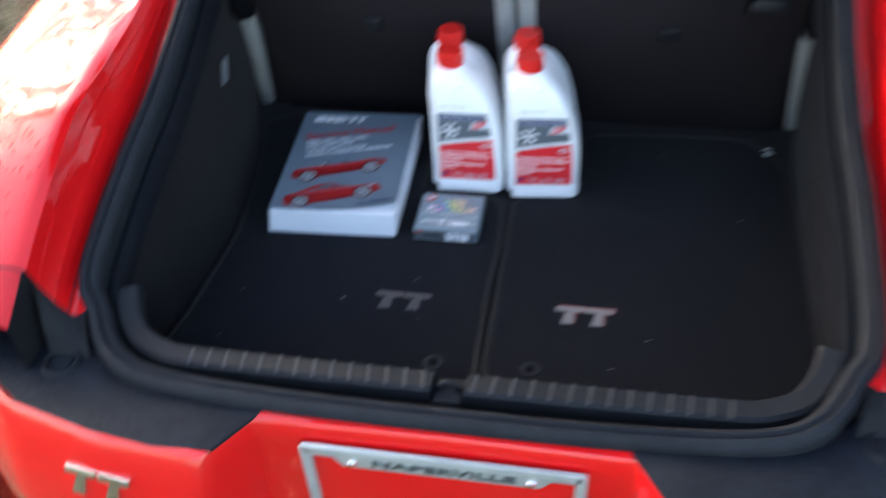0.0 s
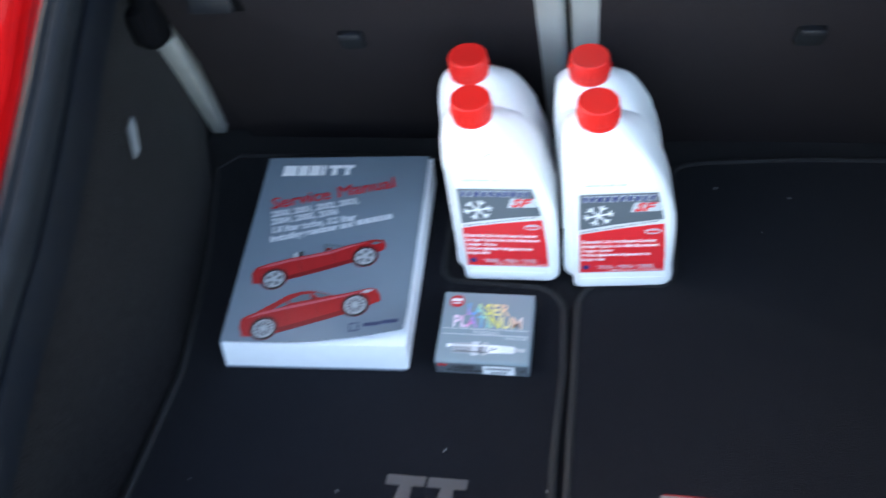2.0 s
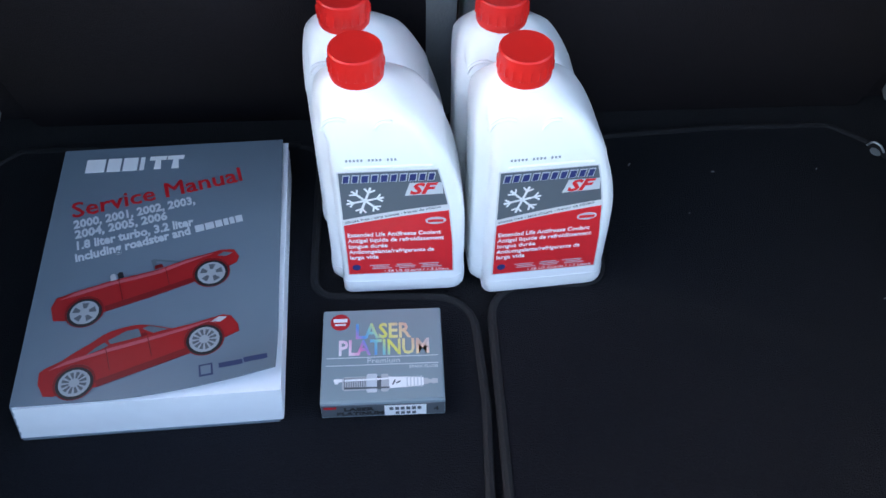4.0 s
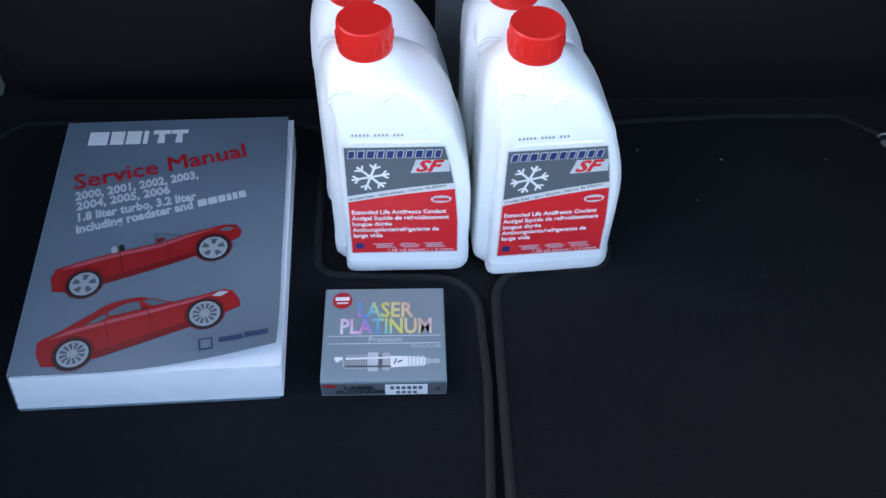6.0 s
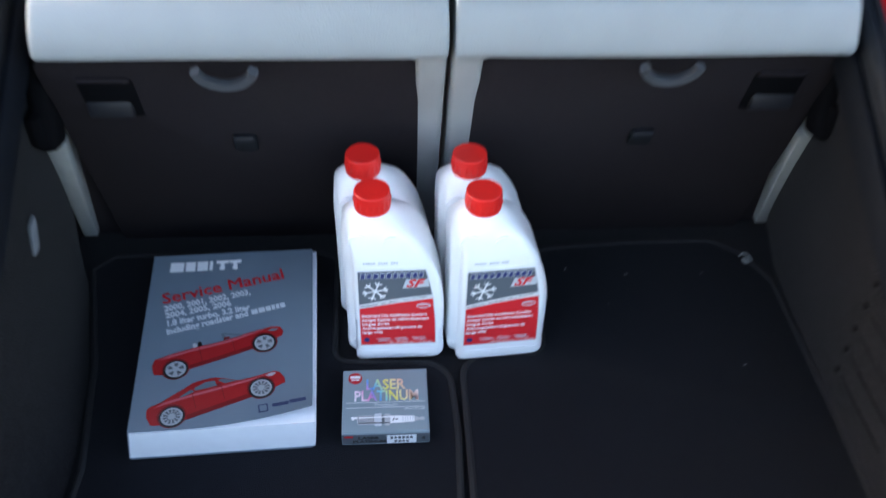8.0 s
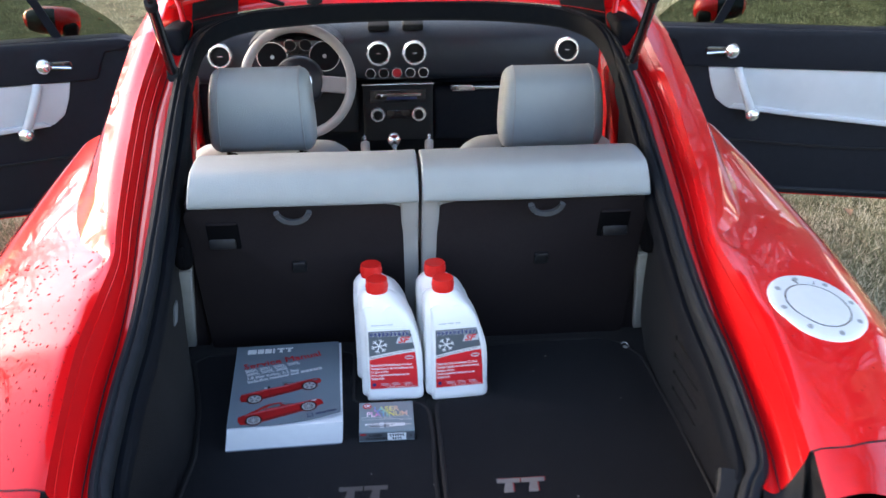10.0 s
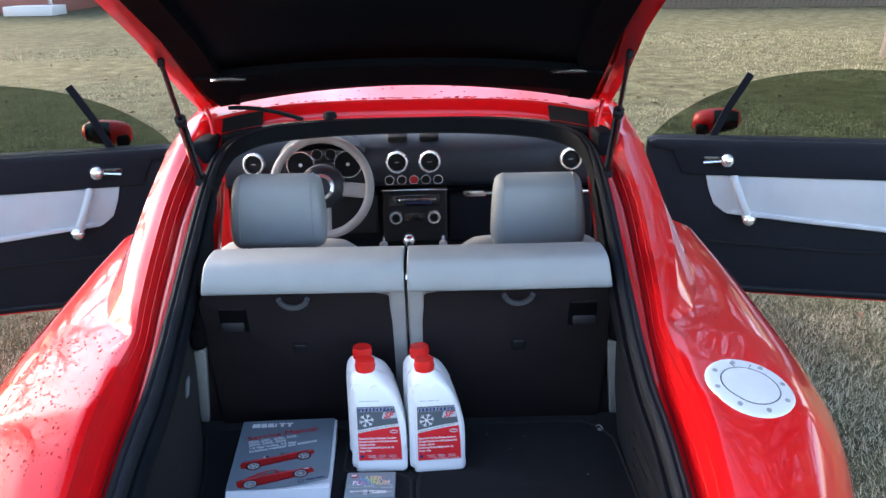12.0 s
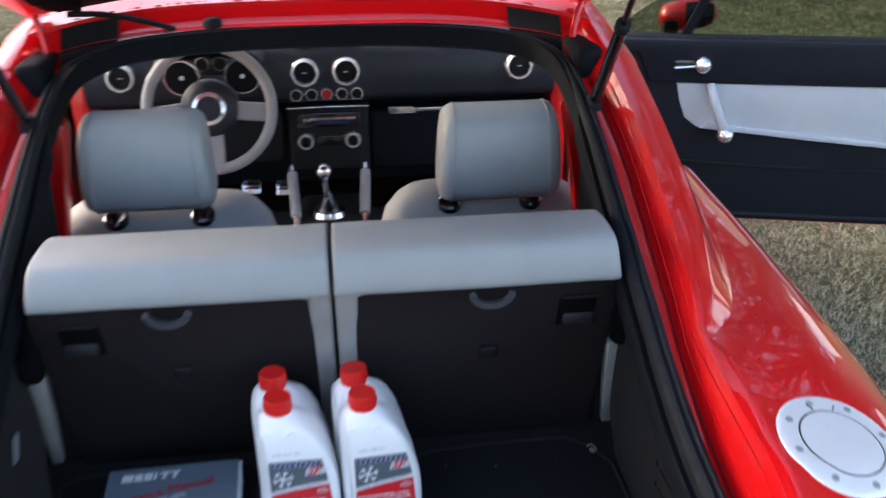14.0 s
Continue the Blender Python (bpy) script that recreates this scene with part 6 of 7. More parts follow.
# the printed plug
PY = 0.0172
for name, outline, mat in (
        ("printed_tip", [(0.0100, 0.0040), (0.0112, 0.0046), (0.0185, 0.0046), (0.0185, 0.0020), (0.0140, 0.0015), (0.0140, 0.0), (0.0115, 0.0)], INK_WHITE),
        ("printed_thread", [(0.0170, 0.0045), (0.0190, 0.0062), (0.0368, 0.0062)], INK_SILVER),
        ("printed_seat", [(0.0364, 0.0068), (0.0372, 0.0085), (0.0440, 0.0085), (0.0448, 0.0074)], INK_LIGHT),
        ("printed_collar", [(0.0446, 0.0058), (0.0480, 0.0058)], INK_GREY),
        ("printed_hex", [(0.0478, 0.0070), (0.0488, 0.0080), (0.0532, 0.0080), (0.0542, 0.0060)], INK_SILVER),
        ("printed_neck", [(0.0540, 0.0052), (0.0690, 0.0046)], INK_WHITE),
        ("printed_insulator", [(0.0690, 0.0044), (0.0815, 0.0038)], INK_WHITE),
        ("printed_cap", [(0.0815, 0.0030), (0.0850, 0.0027), (0.0858, 0.0016), (0.0880, 0.0016), (0.0888, 0.0024), (0.0928, 0.0020)], INK_SILVER)):
    loop = [(x, PY - h) for x, h in outline] + [(x, PY + h) for x, h in outline[::-1]]
    if name == "printed_tip":
        loop = [(x, PY + h) for x, h in outline]
    part(name, prism(loop, 0.0003, on_box(0, 0)), mat, carton, "", 0)
part("printed_glint", prism([(0.019, PY + 0.0018), (0.0545, PY + 0.0026), (0.0545, PY + 0.0042), (0.019, PY + 0.0034)], 0.0002, on_box(0, 0) @ Matrix.Translation((0, 0, 0.0006))), INK_WHITE, carton, "", 0)
part("printed_shade", prism([(0.019, PY - 0.0052), (0.0545, PY - 0.0055), (0.0545, PY - 0.0040), (0.019, PY - 0.0036)], 0.0002, on_box(0, 0) @ Matrix.Translation((0, 0, 0.0006))), INK_GREY, carton, "", 0)
part("printed_threads", moved(merged(*[rbox((0.019 + 0.0018 * k, PY, 0.0003), (0.0006, 0.0110, 0.0003)) for k in range(10)]), on_box(0, 0)), INK_GREY, carton, "", 0)
part("printed_ribs", moved(merged(*[rbox((0.0685 + 0.0028 * k, PY, 0.0003), (0.0010, 0.0100, 0.0003)) for k in range(5)]), on_box(0, 0)), INK_LIGHT, carton, "", 0)
part("printed_script", moved(merged(rbox((0.058, PY, 0.0003), (0.0012, 0.005, 0.0003), 0, 1, Euler((0, 0, -0.4)).to_matrix()), rbox((0.0615, PY, 0.0003), (0.004, 0.0012, 0.0003), 0, 1, Euler((0, 0, 0.5)).to_matrix())), on_box(0, 0)), INK_GREY, carton, "", 0)
# front edge
FX = frame_of((-0.1175, 0.2893, FLOOR), (1, 0, 0), (0, 0, 1))
part("edge_band", moved(rbox((XW / 2, XH / 2 + 0.0005, 0.0002), (XW - 0.001, XH - 0.005, 0.0003)), FX), INK_GREY, carton, "", 0)
part("edge_print", words("LASER", 0.0062, FX @ Matrix.Translation((0.018, 0.0118, 0.0006)), 0.0001, width=0.024, bold=0.0003), INK_BLACK, carton, "", 0)
part("edge_print", words("PLATINUM", 0.0062, FX @ Matrix.Translation((0.012, 0.0052, 0.0006)), 0.0001, width=0.037, bold=0.0003), INK_BLACK, carton, "", 0)
part("edge_mark", moved(rbox((0.0075, 0.0165, 0.0006), (0.010, 0.003, 0.0003)), FX), INK_RED, carton, "", 0)
part("edge_label", moved(rbox((0.0665, 0.0105, 0.0006), (0.033, 0.0145, 0.0004)), FX), INK_WHITE, carton, "", 0)
part("edge_code", moved(merged(*[rbox((0.0555 + 0.0044 * k, 0.0138, 0.001), (0.0030, 0.0042, 0.0003)) for k in range(6)], *[rbox((0.0600 + 0.0044 * k, 0.0070, 0.001), (0.0030, 0.0036, 0.0003)) for k in range(4)]), FX), INK_GREY, carton, "", 0)
part("edge_count", words("4", 0.0075, FX @ Matrix.Translation((0.0890, 0.0085, 0.0006)), 0.0001, bold=0.0003), INK_BLACK, carton, "", 0)

# coolant bottles
JUG = [  # height, left, right, front, back
    (0.0000, -0.0500, 0.0500, 0.008, 0.066), (0.0020, -0.0545, 0.0545, 0.003, 0.071), (0.0070, -0.0575, 0.0580, 0.0, 0.074),
    (0.0200, -0.0580, 0.0585, 0.0, 0.074), (0.0240, -0.0572, 0.0577, 0.0012, 0.0728), (0.0900, -0.0575, 0.0570, 0.0012, 0.0728),
    (0.1250, -0.0577, 0.0520, 0.0012, 0.0728), (0.1560, -0.0578, 0.0426, 0.0012, 0.0728), (0.1600, -0.0582, 0.0418, 0.0, 0.074),
    (0.1750, -0.0580, 0.0345, 0.001, 0.0735), (0.1900, -0.0575, 0.0255, 0.0035, 0.072), (0.2030, -0.0560, 0.0155, 0.0070, 0.068),
    (0.2120, -0.0530, 0.0070, 0.0110, 0.062), (0.2185, -0.0480, 0.0005, 0.0150, 0.056), (0.2225, -0.0420, -0.0055, 0.0190, 0.050), (0.2250, -0.0405, -0.0075, 0.0200, 0.048), (0.2350, -0.0405, -0.0075, 0.0200, 0.048)]


def jug():
    """A blow-moulded jug: its front panel stands proud of a body that steps out on the handle side."""
    angles = np.linspace(0, 2 * math.pi, 97)[:-1]
    rows = []
    for z, xl, xr, yf, yb in spline(JUG, 3):
        cx, cy, a, b = (xl + xr) / 2, (yf + yb) / 2, (xr - xl) / 2, (yb - yf) / 2
        step = 0.0105 * min(1.0, max(0.0, (0.214 - z) / 0.035)) * min(1.0, z / 0.006 + 0.3)
        r = min(0.011, a * 0.9, b * 0.9)
        loop = []
        for px, py, a0, rr in ((xr, yb, 0, r), (xl, yb, 90, r)):
            ox, oy = px - math.copysign(rr, px - cx), py - rr
            loop += [(ox + rr * math.cos(radians(a0 + 90 * k / 6)), oy + rr * math.sin(radians(a0 + 90 * k / 6))) for k in range(7)]
        f = 0.007
        loop += [(xl, yf + 0.026), (xl + 0.0010, yf + 0.022), (xl + step * 0.55, yf + 0.0175), (xl + step, yf + 0.0155)]
        loop += [(xl + step + f - f * math.cos(radians(90 * k / 6)), yf + f - f * math.sin(radians(90 * k / 6))) for k in range(7)]
        loop += [(xr - r + r * math.sin(radians(90 * k / 6)), yf + r - r * math.cos(radians(90 * k / 6))) for k in range(7)]
        loop = [(p[0] + (q[0] - p[0]) * k / 12, p[1] + (q[1] - p[1]) * k / 12) for p, q in zip(loop, loop[1:] + loop[:1]) for k in range(12)]
        at = np.array([math.atan2((y - cy) / b, (x - cx) / a) % (2 * math.pi) for x, y in loop])
        rad = np.array([math.hypot((x - cx) / a, (y - cy) / b) for x, y in loop])
        order = np.argsort(at)
        poly = np.interp(angles, at[order], rad[order], period=2 * math.pi)
        k = min(1.0, max(0.0, (z - 0.196) / 0.020))
        rows.append([(cx + a * ((1 - k) * p + k) * math.cos(t), cy + b * ((1 - k) * p + k) * math.sin(t), z) for t, p in zip(angles, poly)])
    bm = grid(rows, ring=True, caps=True)
    bmesh.ops.recalc_face_normals(bm, faces=bm.faces)
    return bm


def label_edge(z):
    return float(np.interp(z, [0.028, 0.07, 0.11, 0.135, 0.156], [0.0485, 0.0475, 0.0440, 0.0395, 0.0345]))


def label_shape(z0, z1, inset=0.0, low=None, high=None):
    """An outline in xz on the front face; low(x) and high(x) slope its lower and upper edges."""
    left = -0.0425 + inset
    zs = np.linspace(0, 1, 9)
    hi = high or (lambda x: z1)
    lo = low or (lambda x: z0)
    r_lo, r_hi = label_edge(lo(0.045)) - inset, label_edge(hi(0.04)) - inset
    pts = [(x, lo(x)) for x in np.linspace(left, r_lo, 9)]
    pts += [(label_edge(lo(0.045) + (hi(0.04) - lo(0.045)) * f) - inset, lo(0.045) + (hi(0.04) - lo(0.045)) * f) for f in zs[1:-1]]
    pts += [(x, hi(x)) for x in np.linspace(r_hi, left, 9)]
    return pts


LABEL_WHITE = ink("label_white", (0.74, 0.75, 0.76))
LABEL_RED = ink("label_red", (0.78, 0.028, 0.036), 0.33)
LABEL_GREY = ink("label_grey", (0.115, 0.135, 0.155), 0.33)


def wave(x):
    """The white sweep between the label's two fields."""
    u = (x + 0.0425) / 0.09
    return 0.098 + 0.018 * u - 0.006 * (u - 0.2) ** 2


def bottle():
    b = empty("coolant_bottle", (0, 0, 0), "white plastic jug of antifreeze coolant with red cap", "bottle", "coolant bottles in the boot")
    part("jug", jug(), BOTTLE, b, "translucent white plastic jug", 42)
    part("thumb_dent", tube(spline([(-0.044 + 0.012 * math.cos(radians(a)) + 0.006, 0.0050 + 0.00022 * (a - 60) * 0.1, 0.191 + 0.012 * math.sin(radians(a))) for a in range(60, 181, 20)], 2), 0.0014, 6), BOTTLE, b, "", 60)
    part("thumb_dent", tube(spline([(-0.002 + 0.010 * math.cos(radians(a)), 0.0046, 0.190 + 0.010 * math.sin(radians(a))) for a in range(70, 231, 20)], 2), 0.0014, 6), BOTTLE, b, "", 60)
    part("date_code", merged(*[rbox((-0.034 + 0.0028 * k, -0.0002, 0.1665), (0.0015, 0.0006, 0.0019)) for k in range(14) if k not in (5, 10)]), INK_RIM, b, "", 0)
    part("shoulder_ridge", tube(spline([(-0.036, 0.0010, 0.1588), (-0.015, 0.0007, 0.1591), (0.012, 0.0007, 0.1591), (0.030, 0.0010, 0.1588)], 3), 0.0017, 6), BOTTLE, b, "", 60)
    # cap
    cm = Matrix.Translation((-0.0225, 0.034, 0.2215))
    n = 40
    rows = []
    for r, z, rib in ((0.0196, 0.0, 0), (0.0199, 0.0040, 0), (0.0197, 0.0048, 0), (0.0197, 0.0060, 0), (0.0197, 0.0066, 1), (0.0197, 0.0135, 1), (0.0196, 0.0150, 0), (0.0197, 0.0200, 0), (0.0194, 0.0220, 0), (0.0184, 0.0230, 0), (0.0172, 0.0228, 0), (0.0100, 0.0224, 0), (0.0015, 0.0224, 0)):
        rows.append([((r + rib * 0.0011 * (k % 4 == 0)) * math.cos(math.pi * k / n), (r + rib * 0.0011 * (k % 4 == 0)) * math.sin(math.pi * k / n), z) for k in range(2 * n)])
    bm = grid(rows, ring=True, caps=True)
    bmesh.ops.recalc_face_normals(bm, faces=bm.faces)
    part("cap", moved(bm, cm), CAP, b, "ribbed red screw cap", 35)
    # label on the front face
    def face(dy):
        return frame_of((0, 0.0008 - dy, 0), (1, 0, 0), (0, 0, 1))
    lab = part("label", prism(label_shape(0.029, 0.1545), 0.0004, face(0.0)), LABEL_WHITE, b, "printed paper label in red, grey and white", 0)
    part("red_field", prism(label_shape(0.0305, 0.15, 0.0012, None, lambda x: wave(x) - 0.0045), 0.0002, face(0.0005)), LABEL_RED, lab, "", 0)
    part("grey_field", prism(label_shape(0.09, 0.1535, 0.0012, lambda x: wave(x) + 0.0028), 0.0002, face(0.0005)), LABEL_GREY, lab, "", 0)
    # brand as plain blocks
    widths = (0.0056, 0.0056, 0.0064, 0.0056, 0.0062, 0.0056, 0.0058, 0.0062, 0.0056, 0.0054)
    x = -0.0392
    for w in widths:
        part("brand_block", prism([(x, 0.1427), (x + w, 0.1427), (x + w + 0.0012, 0.1512), (x + 0.0012, 0.1512)], 0.0002, face(0.0008)), INK_LIGHT, lab, "", 0)
        part("brand_fill", prism([(x + 0.0007, 0.1434), (x + w - 0.0007, 0.1434), (x + w + 0.0004, 0.1505), (x + 0.0017, 0.1505)], 0.0002, face(0.0011)), INK_NAVY, lab, "", 0)
        x += w + 0.0014
    part("grade_panel", prism([(0.0085, 0.1265), (0.0385, 0.1275), (0.0375, 0.1400), (0.0125, 0.1405)], 0.0002, face(0.0008)), INK_LIGHT, lab, "", 0)
    part("grade", words("SF", 0.0165, face(0.0011) @ Matrix.Translation((0.0120, 0.1283, 0)), 0.0001, width=0.022, shear=0.35, bold=0.0006), LABEL_RED, lab, "", 0)
    arms = []
    for k in range(6):
        a = radians(60 * k + 12)
        rot = Matrix.Translation((-0.0225, 0.1225, 0)) @ Euler((0, 0, a)).to_matrix().to_4x4()
        arms.append(moved(rbox((0.0075, 0, 0), (0.0150, 0.0019, 0.0003)), rot))
        for s in (1, -1):
            arms.append(moved(rbox((0.0113, s * 0.0021, 0), (0.0056, 0.0015, 0.0003), 0, 1, Euler((0, 0, s * radians(48))).to_matrix()), rot))
    part("snowflake", moved(merged(*arms), face(0.0009)), INK_WHITE, lab, "white snowflake", 0)
    part("small_line", words("silicate free - sans silicate - franco de silicato", 0.0040, face(0.0008) @ Matrix.Translation((-0.0400, wave(-0.04) - 0.0022, 0)) @ Euler((0, 0, radians(11.0))).to_matrix().to_4x4(), 0.0001, width=0.078), INK_GREY, lab, "", 0)
    part("round_seal", moved(lathe([(0.0, 0.0003), (0.0072, 0.0003), (0.0073, 0.0)], 28), face(0.0007) @ Matrix.Translation((0.0325, 0.0960, 0)) @ Matrix.Diagonal((1.15, 0.58, 1, 1))), INK_LIGHT, lab, "", 0)
    part("seal_bar", moved(rbox((0.0325, 0.0960, 0), (0.0125, 0.0030, 0.0003)), face(0.0012)), LABEL_RED, lab, "", 0)
    for k, (text, w) in enumerate((("Extended Life Antifreeze Coolant", 0.076), ("Antigel liquide de refroidissement", 0.079), ("longue durée", 0.032), ("Anticongelante/refrigerante de", 0.071), ("larga vida", 0.024))):
        part("label_line", words(text, 0.0066, face(0.0008) @ Matrix.Translation((-0.0395, 0.0795 - 0.0072 * k, 0)), 0.0001, width=w, bold=0.00015), INK_WHITE, lab, "", 0)
    part("round_mark", lathe([(0.0, 0.0003), (0.0036, 0.0003), (0.0037, 0.0)], 20, face(0.0007) @ Matrix.Translation((-0.0345, 0.0395, 0))), INK_NAVY, lab, "", 0)
    small = [rbox((-0.015 + 0.021 * c + (0.001 * r), 0.0415 - 0.0022 * r, 0), (0.017 - 0.004 * ((r + c) % 2), 0.0007, 0.0003)) for c in range(3) for r in range(3)]
    part("small_print", moved(merged(*small), face(0.0008)), INK_LIGHT, lab, "", 0)
    part("volume_line", words("1.58 US Quarts / 1.5 Liters", 0.0042, face(0.0008) @ Matrix.Translation((-0.012, 0.0318, 0)), 0.0001, width=0.055), INK_WHITE, lab, "", 0)
    return b


BOTTLES = [(-0.0545, 0.4110, 0.8), (0.0680, 0.4085, 4.5), (-0.0650, 0.4740, 0.5), (0.0560, 0.4720, 2.0)]
first = bottle()
x, y, deg = BOTTLES[0]
first.matrix_basis = pose(x, y, FLOOR, 0, 0, deg)
for x, y, deg in BOTTLES[1:]:
    copy_thing(first, pose(x, y, FLOOR, 0, 0, deg))

# ---- round the car: fence, house, trees, grass ----
def fence():
    f = empty("board_fence", (20, 26.5, 0), "weathered brown board fence at the lawn's far edge", "fence")
    first = None
    x, y = 6.5, 27.2
    while x < 34:
        h = 1.75
        if first is None:
            first = part("board", rbox((0, 0, h / 2), (0.136, 0.02, h), 0.004, 1), WOOD, f)
            ob = first
        else:
            ob = first.copy()
            scene.collection.objects.link(ob)
        ob.location = (x, y, 0.02 * noise.noise(Vector((x * 3, 0, 0))))
        x += 0.15
        y -= 0.02
    for z in (0.4, 1.4):
        part("rail", tube([(6.5, 27.24, z), (34, 23.55, z)], 0.04, 4), WOOD, f)


fence()


def house():
    h = empty("house", (-17, 31, 0), "pale sided house with a brick base behind the lawn", "house")
    part("wall", rbox((-17.5, 33, 2.2), (9.5, 5.0, 3.6), 0.01), SIDING, h)
    part("base", rbox((-17.5, 32.98, 0.25), (9.6, 5.1, 0.5), 0.01), BRICKRED, h)
    for k in range(20):
        part("board", rbox((-17.5, 30.485, 0.55 + 0.17 * k), (9.5, 0.025, 0.155), 0.004, 1), SIDING, h)
    part("corner_board", rbox((-12.72, 30.46, 2.1), (0.14, 0.06, 3.6), 0.01), WHITE, h)
    w = part("window", rbox((-15.0, 30.46, 1.9), (1.1, 0.05, 1.3), 0.01), DARK_GLASS, h)
    for dx, dz, sx, sz in ((-0.58, 0, 0.08, 1.46), (0.58, 0, 0.08, 1.46), (0, -0.69, 1.24, 0.08), (0, 0.69, 1.24, 0.08), (0, 0, 1.1, 0.05)):
        part("frame", rbox((-15.0 + dx, 30.43, 1.9 + dz), (sx, 0.05, sz), 0.005, 1), WHITE, w)
    part("step", rbox((-12.9, 29.6, 0.15), (1.6, 1.2, 0.3), 0.02), WHITE, h)
    rows = [[(-22.6, 30.0, 4.0), (-12.3, 30.0, 4.0)], [(-22.6, 33, 5.8), (-12.3, 33, 5.8)], [(-22.6, 36, 4.0), (-12.3, 36, 4.0)]]
    roof = part("roof", thick(grid(rows), 0.12), BLACK_PLASTIC, h)


house()

BARK = material("bark", (0.075, 0.062, 0.052), 0.9, vary=0.6, scale=10, stain=0.4, stain_scale=2, second=(0.045, 0.037, 0.032), bump=0.8, bump_scale=25)


def bare_tree(seed, height):
    """A leafless tree at the origin: a trunk mesh and a crown of forking boughs and twigs."""
    rnd = random.Random(seed)
    t = empty("tree", (0, 0, 0), "bare leafless winter tree on the lawn's edge", "tree", "bare trees")
    trunk_top = height * 0.28
    trunk = [(0.02 * rnd.uniform(-4, 4) * f, 0.02 * rnd.uniform(-4, 4) * f, trunk_top * f) for f in (0, 0.2, 0.5, 1.0)]
    pts = spline(trunk, 4)
    rows = []
    for i, p in enumerate(pts):
        f = i / (len(pts) - 1)
        r = height * (0.026 - 0.008 * f) + (0.10 * max(0, 0.15 - f))
        rows.append([(p[0] + r * math.cos(a), p[1] + r * math.sin(a), p[2]) for a in np.linspace(0, 2 * math.pi, 13)[:-1]])
    part("trunk", grid(rows, ring=True), BARK, t, "", 60)
    verts, faces = [], []

    def limb(p, d, length, r, depth):
        steps = 4 if depth < 3 else 2
        ring = None
        for k in range(steps + 1):
            side = d.orthogonal().normalized()
            other = d.cross(side).normalized()
            rr = r * (1 - 0.45 * k / steps)
            n = 5 if depth < 2 else 3
            base = len(verts)
            for a in range(n):
                q = p + (side * math.cos(2 * math.pi * a / n) + other * math.sin(2 * math.pi * a / n)) * rr
                verts.append(tuple(q))
            if ring is not None:
                for a in range(n):
                    faces.append((ring + a, ring + (a + 1) % n, base + (a + 1) % n, base + a))
            ring = base
            if k < steps:
                d = (d + Vector((rnd.uniform(-1, 1), rnd.uniform(-1, 1), rnd.uniform(-0.5, 0.9))) * 0.16).normalized()
                p = p + d * (length / steps)
                if depth < 4 and k >= (1 if depth < 2 else 0):
                    for _ in range(1 if depth != 1 else 2):
                        out = (d + Vector((rnd.uniform(-1, 1), rnd.uniform(-1, 1), rnd.uniform(-0.3, 0.8))) * 0.95).normalized()
                        limb(p, out, length * rnd.uniform(0.5, 0.75), rr * rnd.uniform(0.5, 0.7), depth + 1)

    for k in range(6):
        a = 2 * math.pi * k / 6 + rnd.uniform(-0.4, 0.4)
        d = Vector((math.cos(a) * 0.7, math.sin(a) * 0.7, rnd.uniform(0.55, 1.1))).normalized()
        limb(Vector((0, 0, trunk_top * rnd.uniform(0.72, 1.0))), d, height * rnd.uniform(0.26, 0.36), height * 0.014, 0)
    limb(Vector((0, 0, trunk_top * 0.97)), Vector((0, 0, 1)), height * 0.36, height * 0.017, 0)
    me = bpy.data.meshes.new("crown")
    me.from_pydata(verts, [], faces)
    me.materials.append(BARK)
    ob = new("crown", me)
    ob.parent = t
    return t


first_tree = bare_tree(3, 13.0)
first_tree.matrix_basis = pose(9.0, 10.5, 0, 0, 0, 20)
for x, y, turn in ((11.5, 6.0, 130), (8.5, 31.0, 250), (17.0, 19.0, 60), (-3.0, 33.0, 310), (-9.5, 4.5, 170), (-13.0, 6.5, 230), (-16.0, 24.0, 100), (-12.5, 13.5, 60), (-26.0, 34.0, 90), (24.0, 2.0, 200), (-17.0, -6.0, 40), (5.0, -22.0, 280), (-9.0, -20.0, 15), (7.5, 13.0, 190), (13.5, 9.5, 325), (12.5, 14.0, 100)):
    copy_thing(first_tree, pose(x, y, 0, 0, 0, turn))
# the rows from y = 36 on are added to dim the roof's reflected sky
for x, y, turn, size in ((8.5, 4.5, 75, 1.5), (10.5, 8.0, 140, 1.7), (6.8, 1.0, 300, 1.35), (-2.0, 38.0, 35, 1.3), (3.5, 36.0, 145, 1.2), (7.0, 38.0, 215, 1.4), (12.5, 33.0, 80, 1.2), (-7.5, 37.0, 265, 1.25), (-12.0, 36.0, 20, 1.3), (16.0, 27.0, 170, 1.3), (-16.0, 46.0, 70, 1.4), (-10.0, 48.0, 200, 1.5), (-5.0, 45.0, 330, 1.45), (0.5, 47.0, 120, 1.5), (5.0, 44.0, 250, 1.4), (9.5, 46.0, 10, 1.5), (14.5, 43.0, 160, 1.45), (19.5, 40.0, 290, 1.4), (-2.5, 54.0, 45, 1.7), (3.0, 55.0, 180, 1.7), (8.0, 54.0, 95, 1.7)):
    copy_thing(first_tree, pose(x, y, 0, 0, 0, turn) @ Matrix.Scale(size, 4))

# made-up far wood, added to even out streaks in the roof's reflection
rnd = random.Random(21)
for k in range(34):
    copy_thing(first_tree, pose(-34 + 2.1 * k + rnd.uniform(-1, 1), rnd.uniform(60, 82), 0, 0, 0, rnd.uniform(0, 360)) @ Matrix.Scale(rnd.uniform(1.2, 1.7), 4))


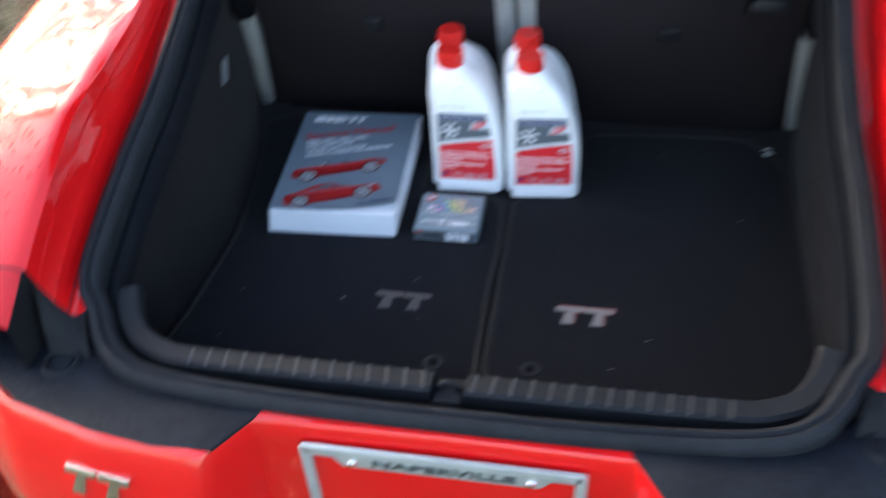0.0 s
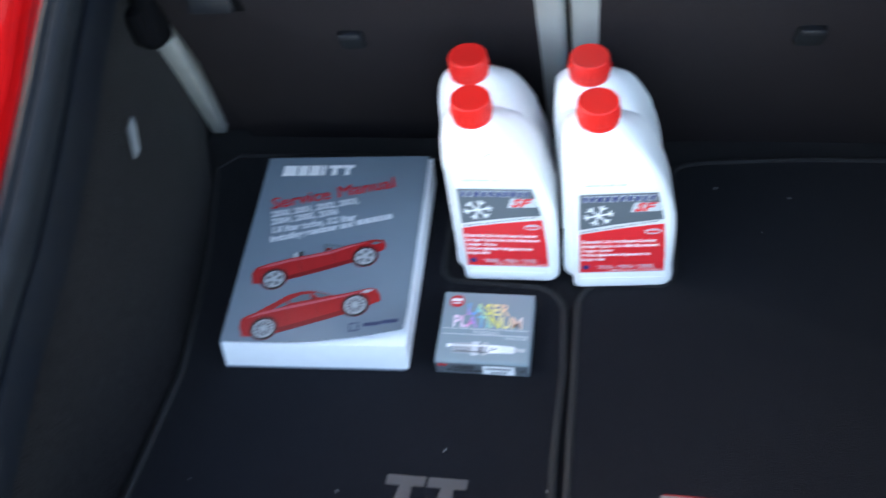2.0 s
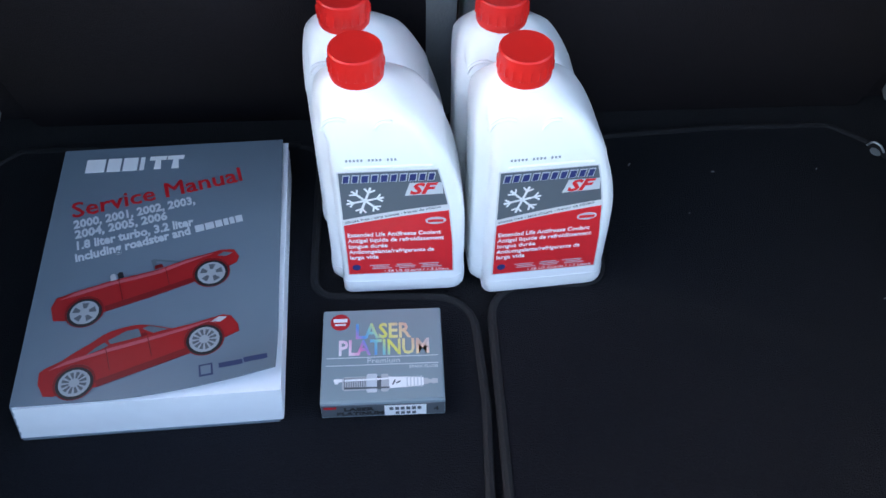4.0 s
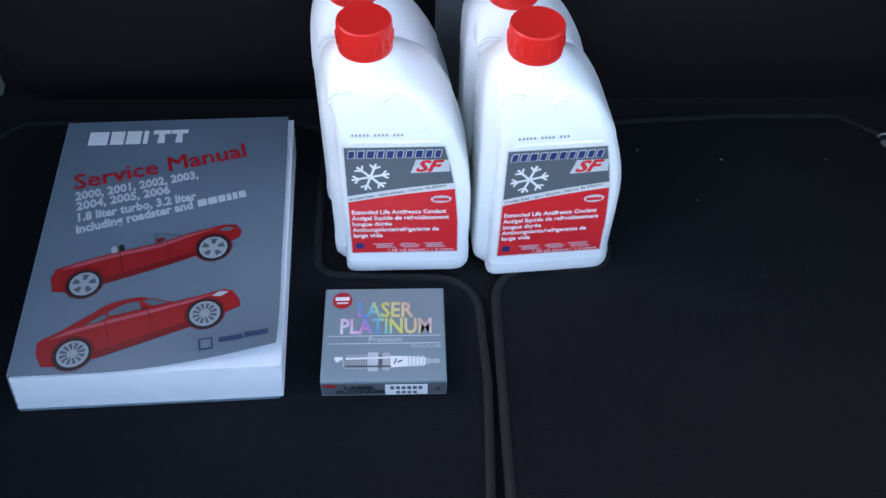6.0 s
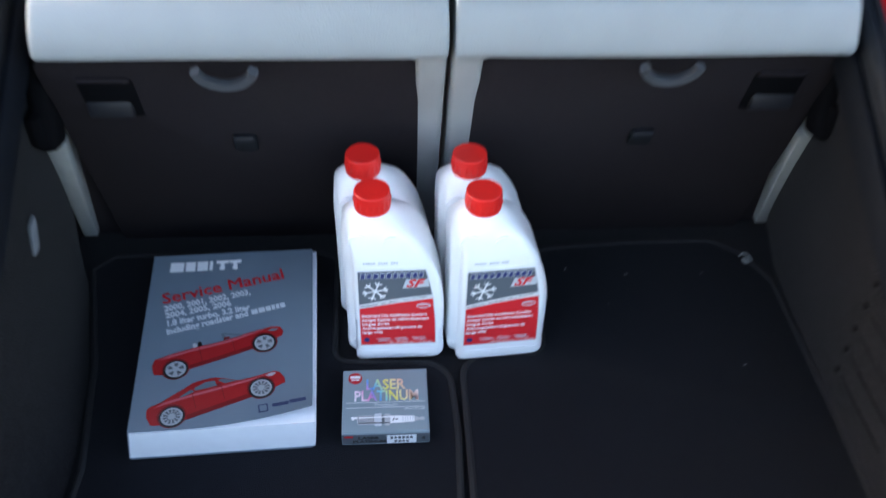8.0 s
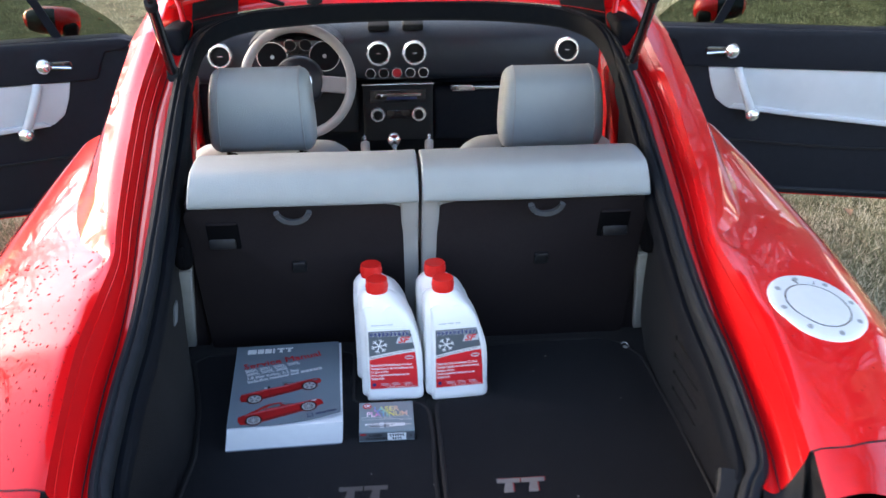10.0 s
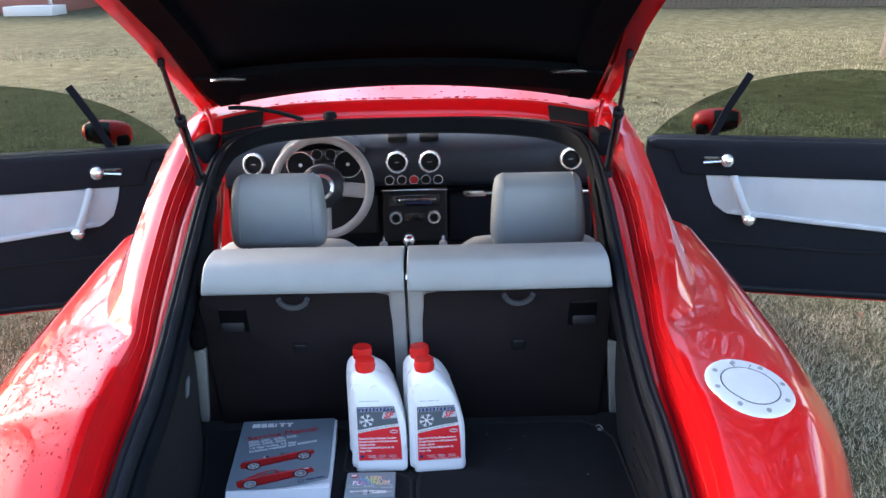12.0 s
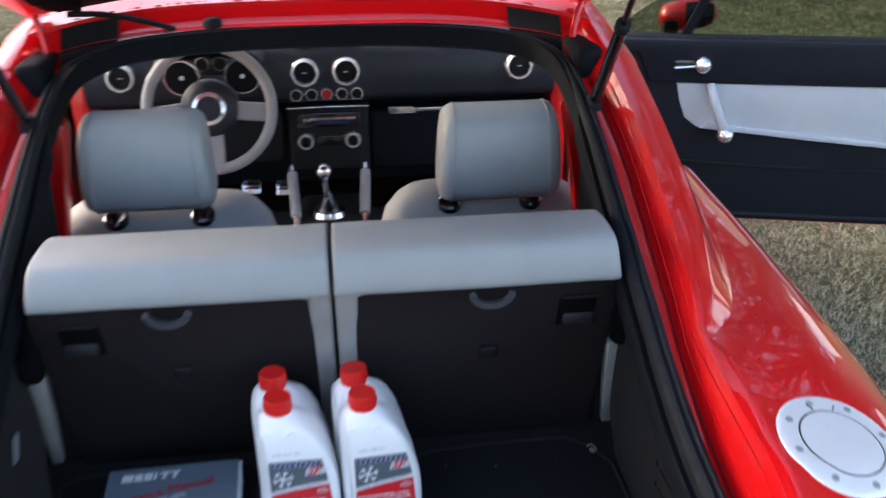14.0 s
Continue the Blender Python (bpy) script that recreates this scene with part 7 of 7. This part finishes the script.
def grass(seed=4):
    """Dry grass blades on the lawn near the car, one joined mesh."""
    rng = np.random.default_rng(seed)
    spots = []
    for x0, x1, y0, y1, count in ((0.95, 2.7, -0.3, 3.6, 95000), (-2.7, -0.95, -0.3, 3.6, 95000), (2.7, 4.2, 0.0, 6.0, 30000), (-4.2, -2.7, 0.0, 6.0, 30000), (0.95, 2.7, 3.6, 6.0, 15000), (-2.7, -0.95, 3.6, 6.0, 15000), (-4.2, 4.2, 6.0, 9.0, 36000), (-7.0, -4.2, 1.0, 11.0, 26000), (4.2, 7.0, 1.0, 11.0, 26000), (-9.0, 9.0, 9.0, 18.0, 50000)):
        spots.append(np.stack([rng.uniform(x0, x1, count), rng.uniform(y0, y1, count)], 1))
    p = np.concatenate(spots)
    p = p + rng.normal(0, 0.4, p.shape)      # no hard border between the beds
    n = len(p)
    a = rng.uniform(0, 2 * np.pi, n)
    lean = rng.uniform(0.2, 1.0, n)
    h = rng.uniform(0.012, 0.040, n)
    w = rng.uniform(0.0013, 0.0030, n) * (1 + 0.12 * np.maximum(p[:, 1] - 2, 0))
    d = np.stack([np.cos(a), np.sin(a)], 1)
    s = np.stack([-np.sin(a), np.cos(a)], 1)
    base = np.zeros((n, 3))
    base[:, :2] = p
    base[:, 2] = -0.004
    left, right, tip = base.copy(), base.copy(), base.copy()
    left[:, :2] -= s * w[:, None]
    right[:, :2] += s * w[:, None]
    tip[:, :2] += d * (h * lean * 1.3)[:, None]
    tip[:, 2] += h * (1.15 - 0.6 * lean)
    v = np.stack([left, right, tip], 1).reshape(-1, 3)
    f = np.arange(3 * n).reshape(-1, 3)
    me = bpy.data.meshes.new("grass")
    me.from_pydata(v.tolist(), [], f.tolist())
    mat = bpy.data.materials.new("grass_blades")
    mat.use_nodes = True
    nt = mat.node_tree
    g = nt.nodes.new("ShaderNodeNewGeometry")
    ramp = nt.nodes.new("ShaderNodeValToRGB")
    el = ramp.color_ramp.elements
    el[0].position, el[0].color = 0.0, (0.085, 0.105, 0.042, 1)
    el[1].position, el[1].color = 1.0, (0.50, 0.46, 0.33, 1)
    el.new(0.45).color = (0.29, 0.275, 0.175, 1)
    tc = nt.nodes.new("ShaderNodeTexCoord")
    patch = nt.nodes.new("ShaderNodeTexNoise")
    patch.inputs["Scale"].default_value, patch.inputs["Detail"].default_value = 2.2, 6
    nt.links.new(tc.outputs["Object"], patch.inputs["Vector"])
    spread = nt.nodes.new("ShaderNodeMapRange")
    spread.inputs["From Min"].default_value, spread.inputs["From Max"].default_value = 0.35, 0.65
    spread.inputs["To Min"].default_value, spread.inputs["To Max"].default_value = -0.28, 0.28
    nt.links.new(patch.outputs["Fac"], spread.inputs["Value"])
    add = nt.nodes.new("ShaderNodeMath")
    add.use_clamp = True
    nt.links.new(g.outputs["Random Per Island"], add.inputs[0])
    nt.links.new(spread.outputs["Result"], add.inputs[1])
    nt.links.new(add.outputs[0], ramp.inputs["Fac"])
    b = nt.nodes["Principled BSDF"]
    nt.links.new(ramp.outputs["Color"], b.inputs["Base Color"])
    b.inputs["Roughness"].default_value = 0.8
    me.materials.append(mat)
    tagged(new("grass", me), "short dry straw-coloured grass with some green", "grass", kind="stuff")


grass()


def leaves(seed=9, count=800):
    """Small brown fallen leaves, curled, strewn over the lawn."""
    rnd = random.Random(seed)
    verts, faces = [], []
    while len(verts) < count * 5:
        x, y = rnd.uniform(-9, 9), rnd.uniform(-1, 17)
        if abs(x) < 1.0 and y < 3.9:
            continue
        a, r = rnd.uniform(0, 6.28), rnd.uniform(0.02, 0.045)
        c, q = math.cos(a) * r, math.sin(a) * r
        z, k = rnd.uniform(0.02, 0.035), len(verts)
        verts += [(x - c, y - q, z), (x - q * 0.5, y + c * 0.5, z + rnd.uniform(0.006, 0.02)), (x + c, y + q, z + 0.004), (x + q * 0.5, y - c * 0.5, z + rnd.uniform(0.006, 0.02)), (x, y, z - 0.002)]
        faces += [(k, k + 4, k + 1), (k + 4, k + 2, k + 1), (k, k + 3, k + 4), (k + 3, k + 2, k + 4)]
    me = bpy.data.meshes.new("fallen_leaves")
    me.from_pydata(verts, [], faces)
    me.materials.append(material("dry_leaf", (0.17, 0.105, 0.065), 0.8, vary=0.5, scale=20, stain=0.6, stain_scale=0.8, second=(0.09, 0.055, 0.035)))
    tagged(new("fallen_leaves", me), "curled brown leaves strewn over the lawn", "leaves", kind="stuff")


leaves()
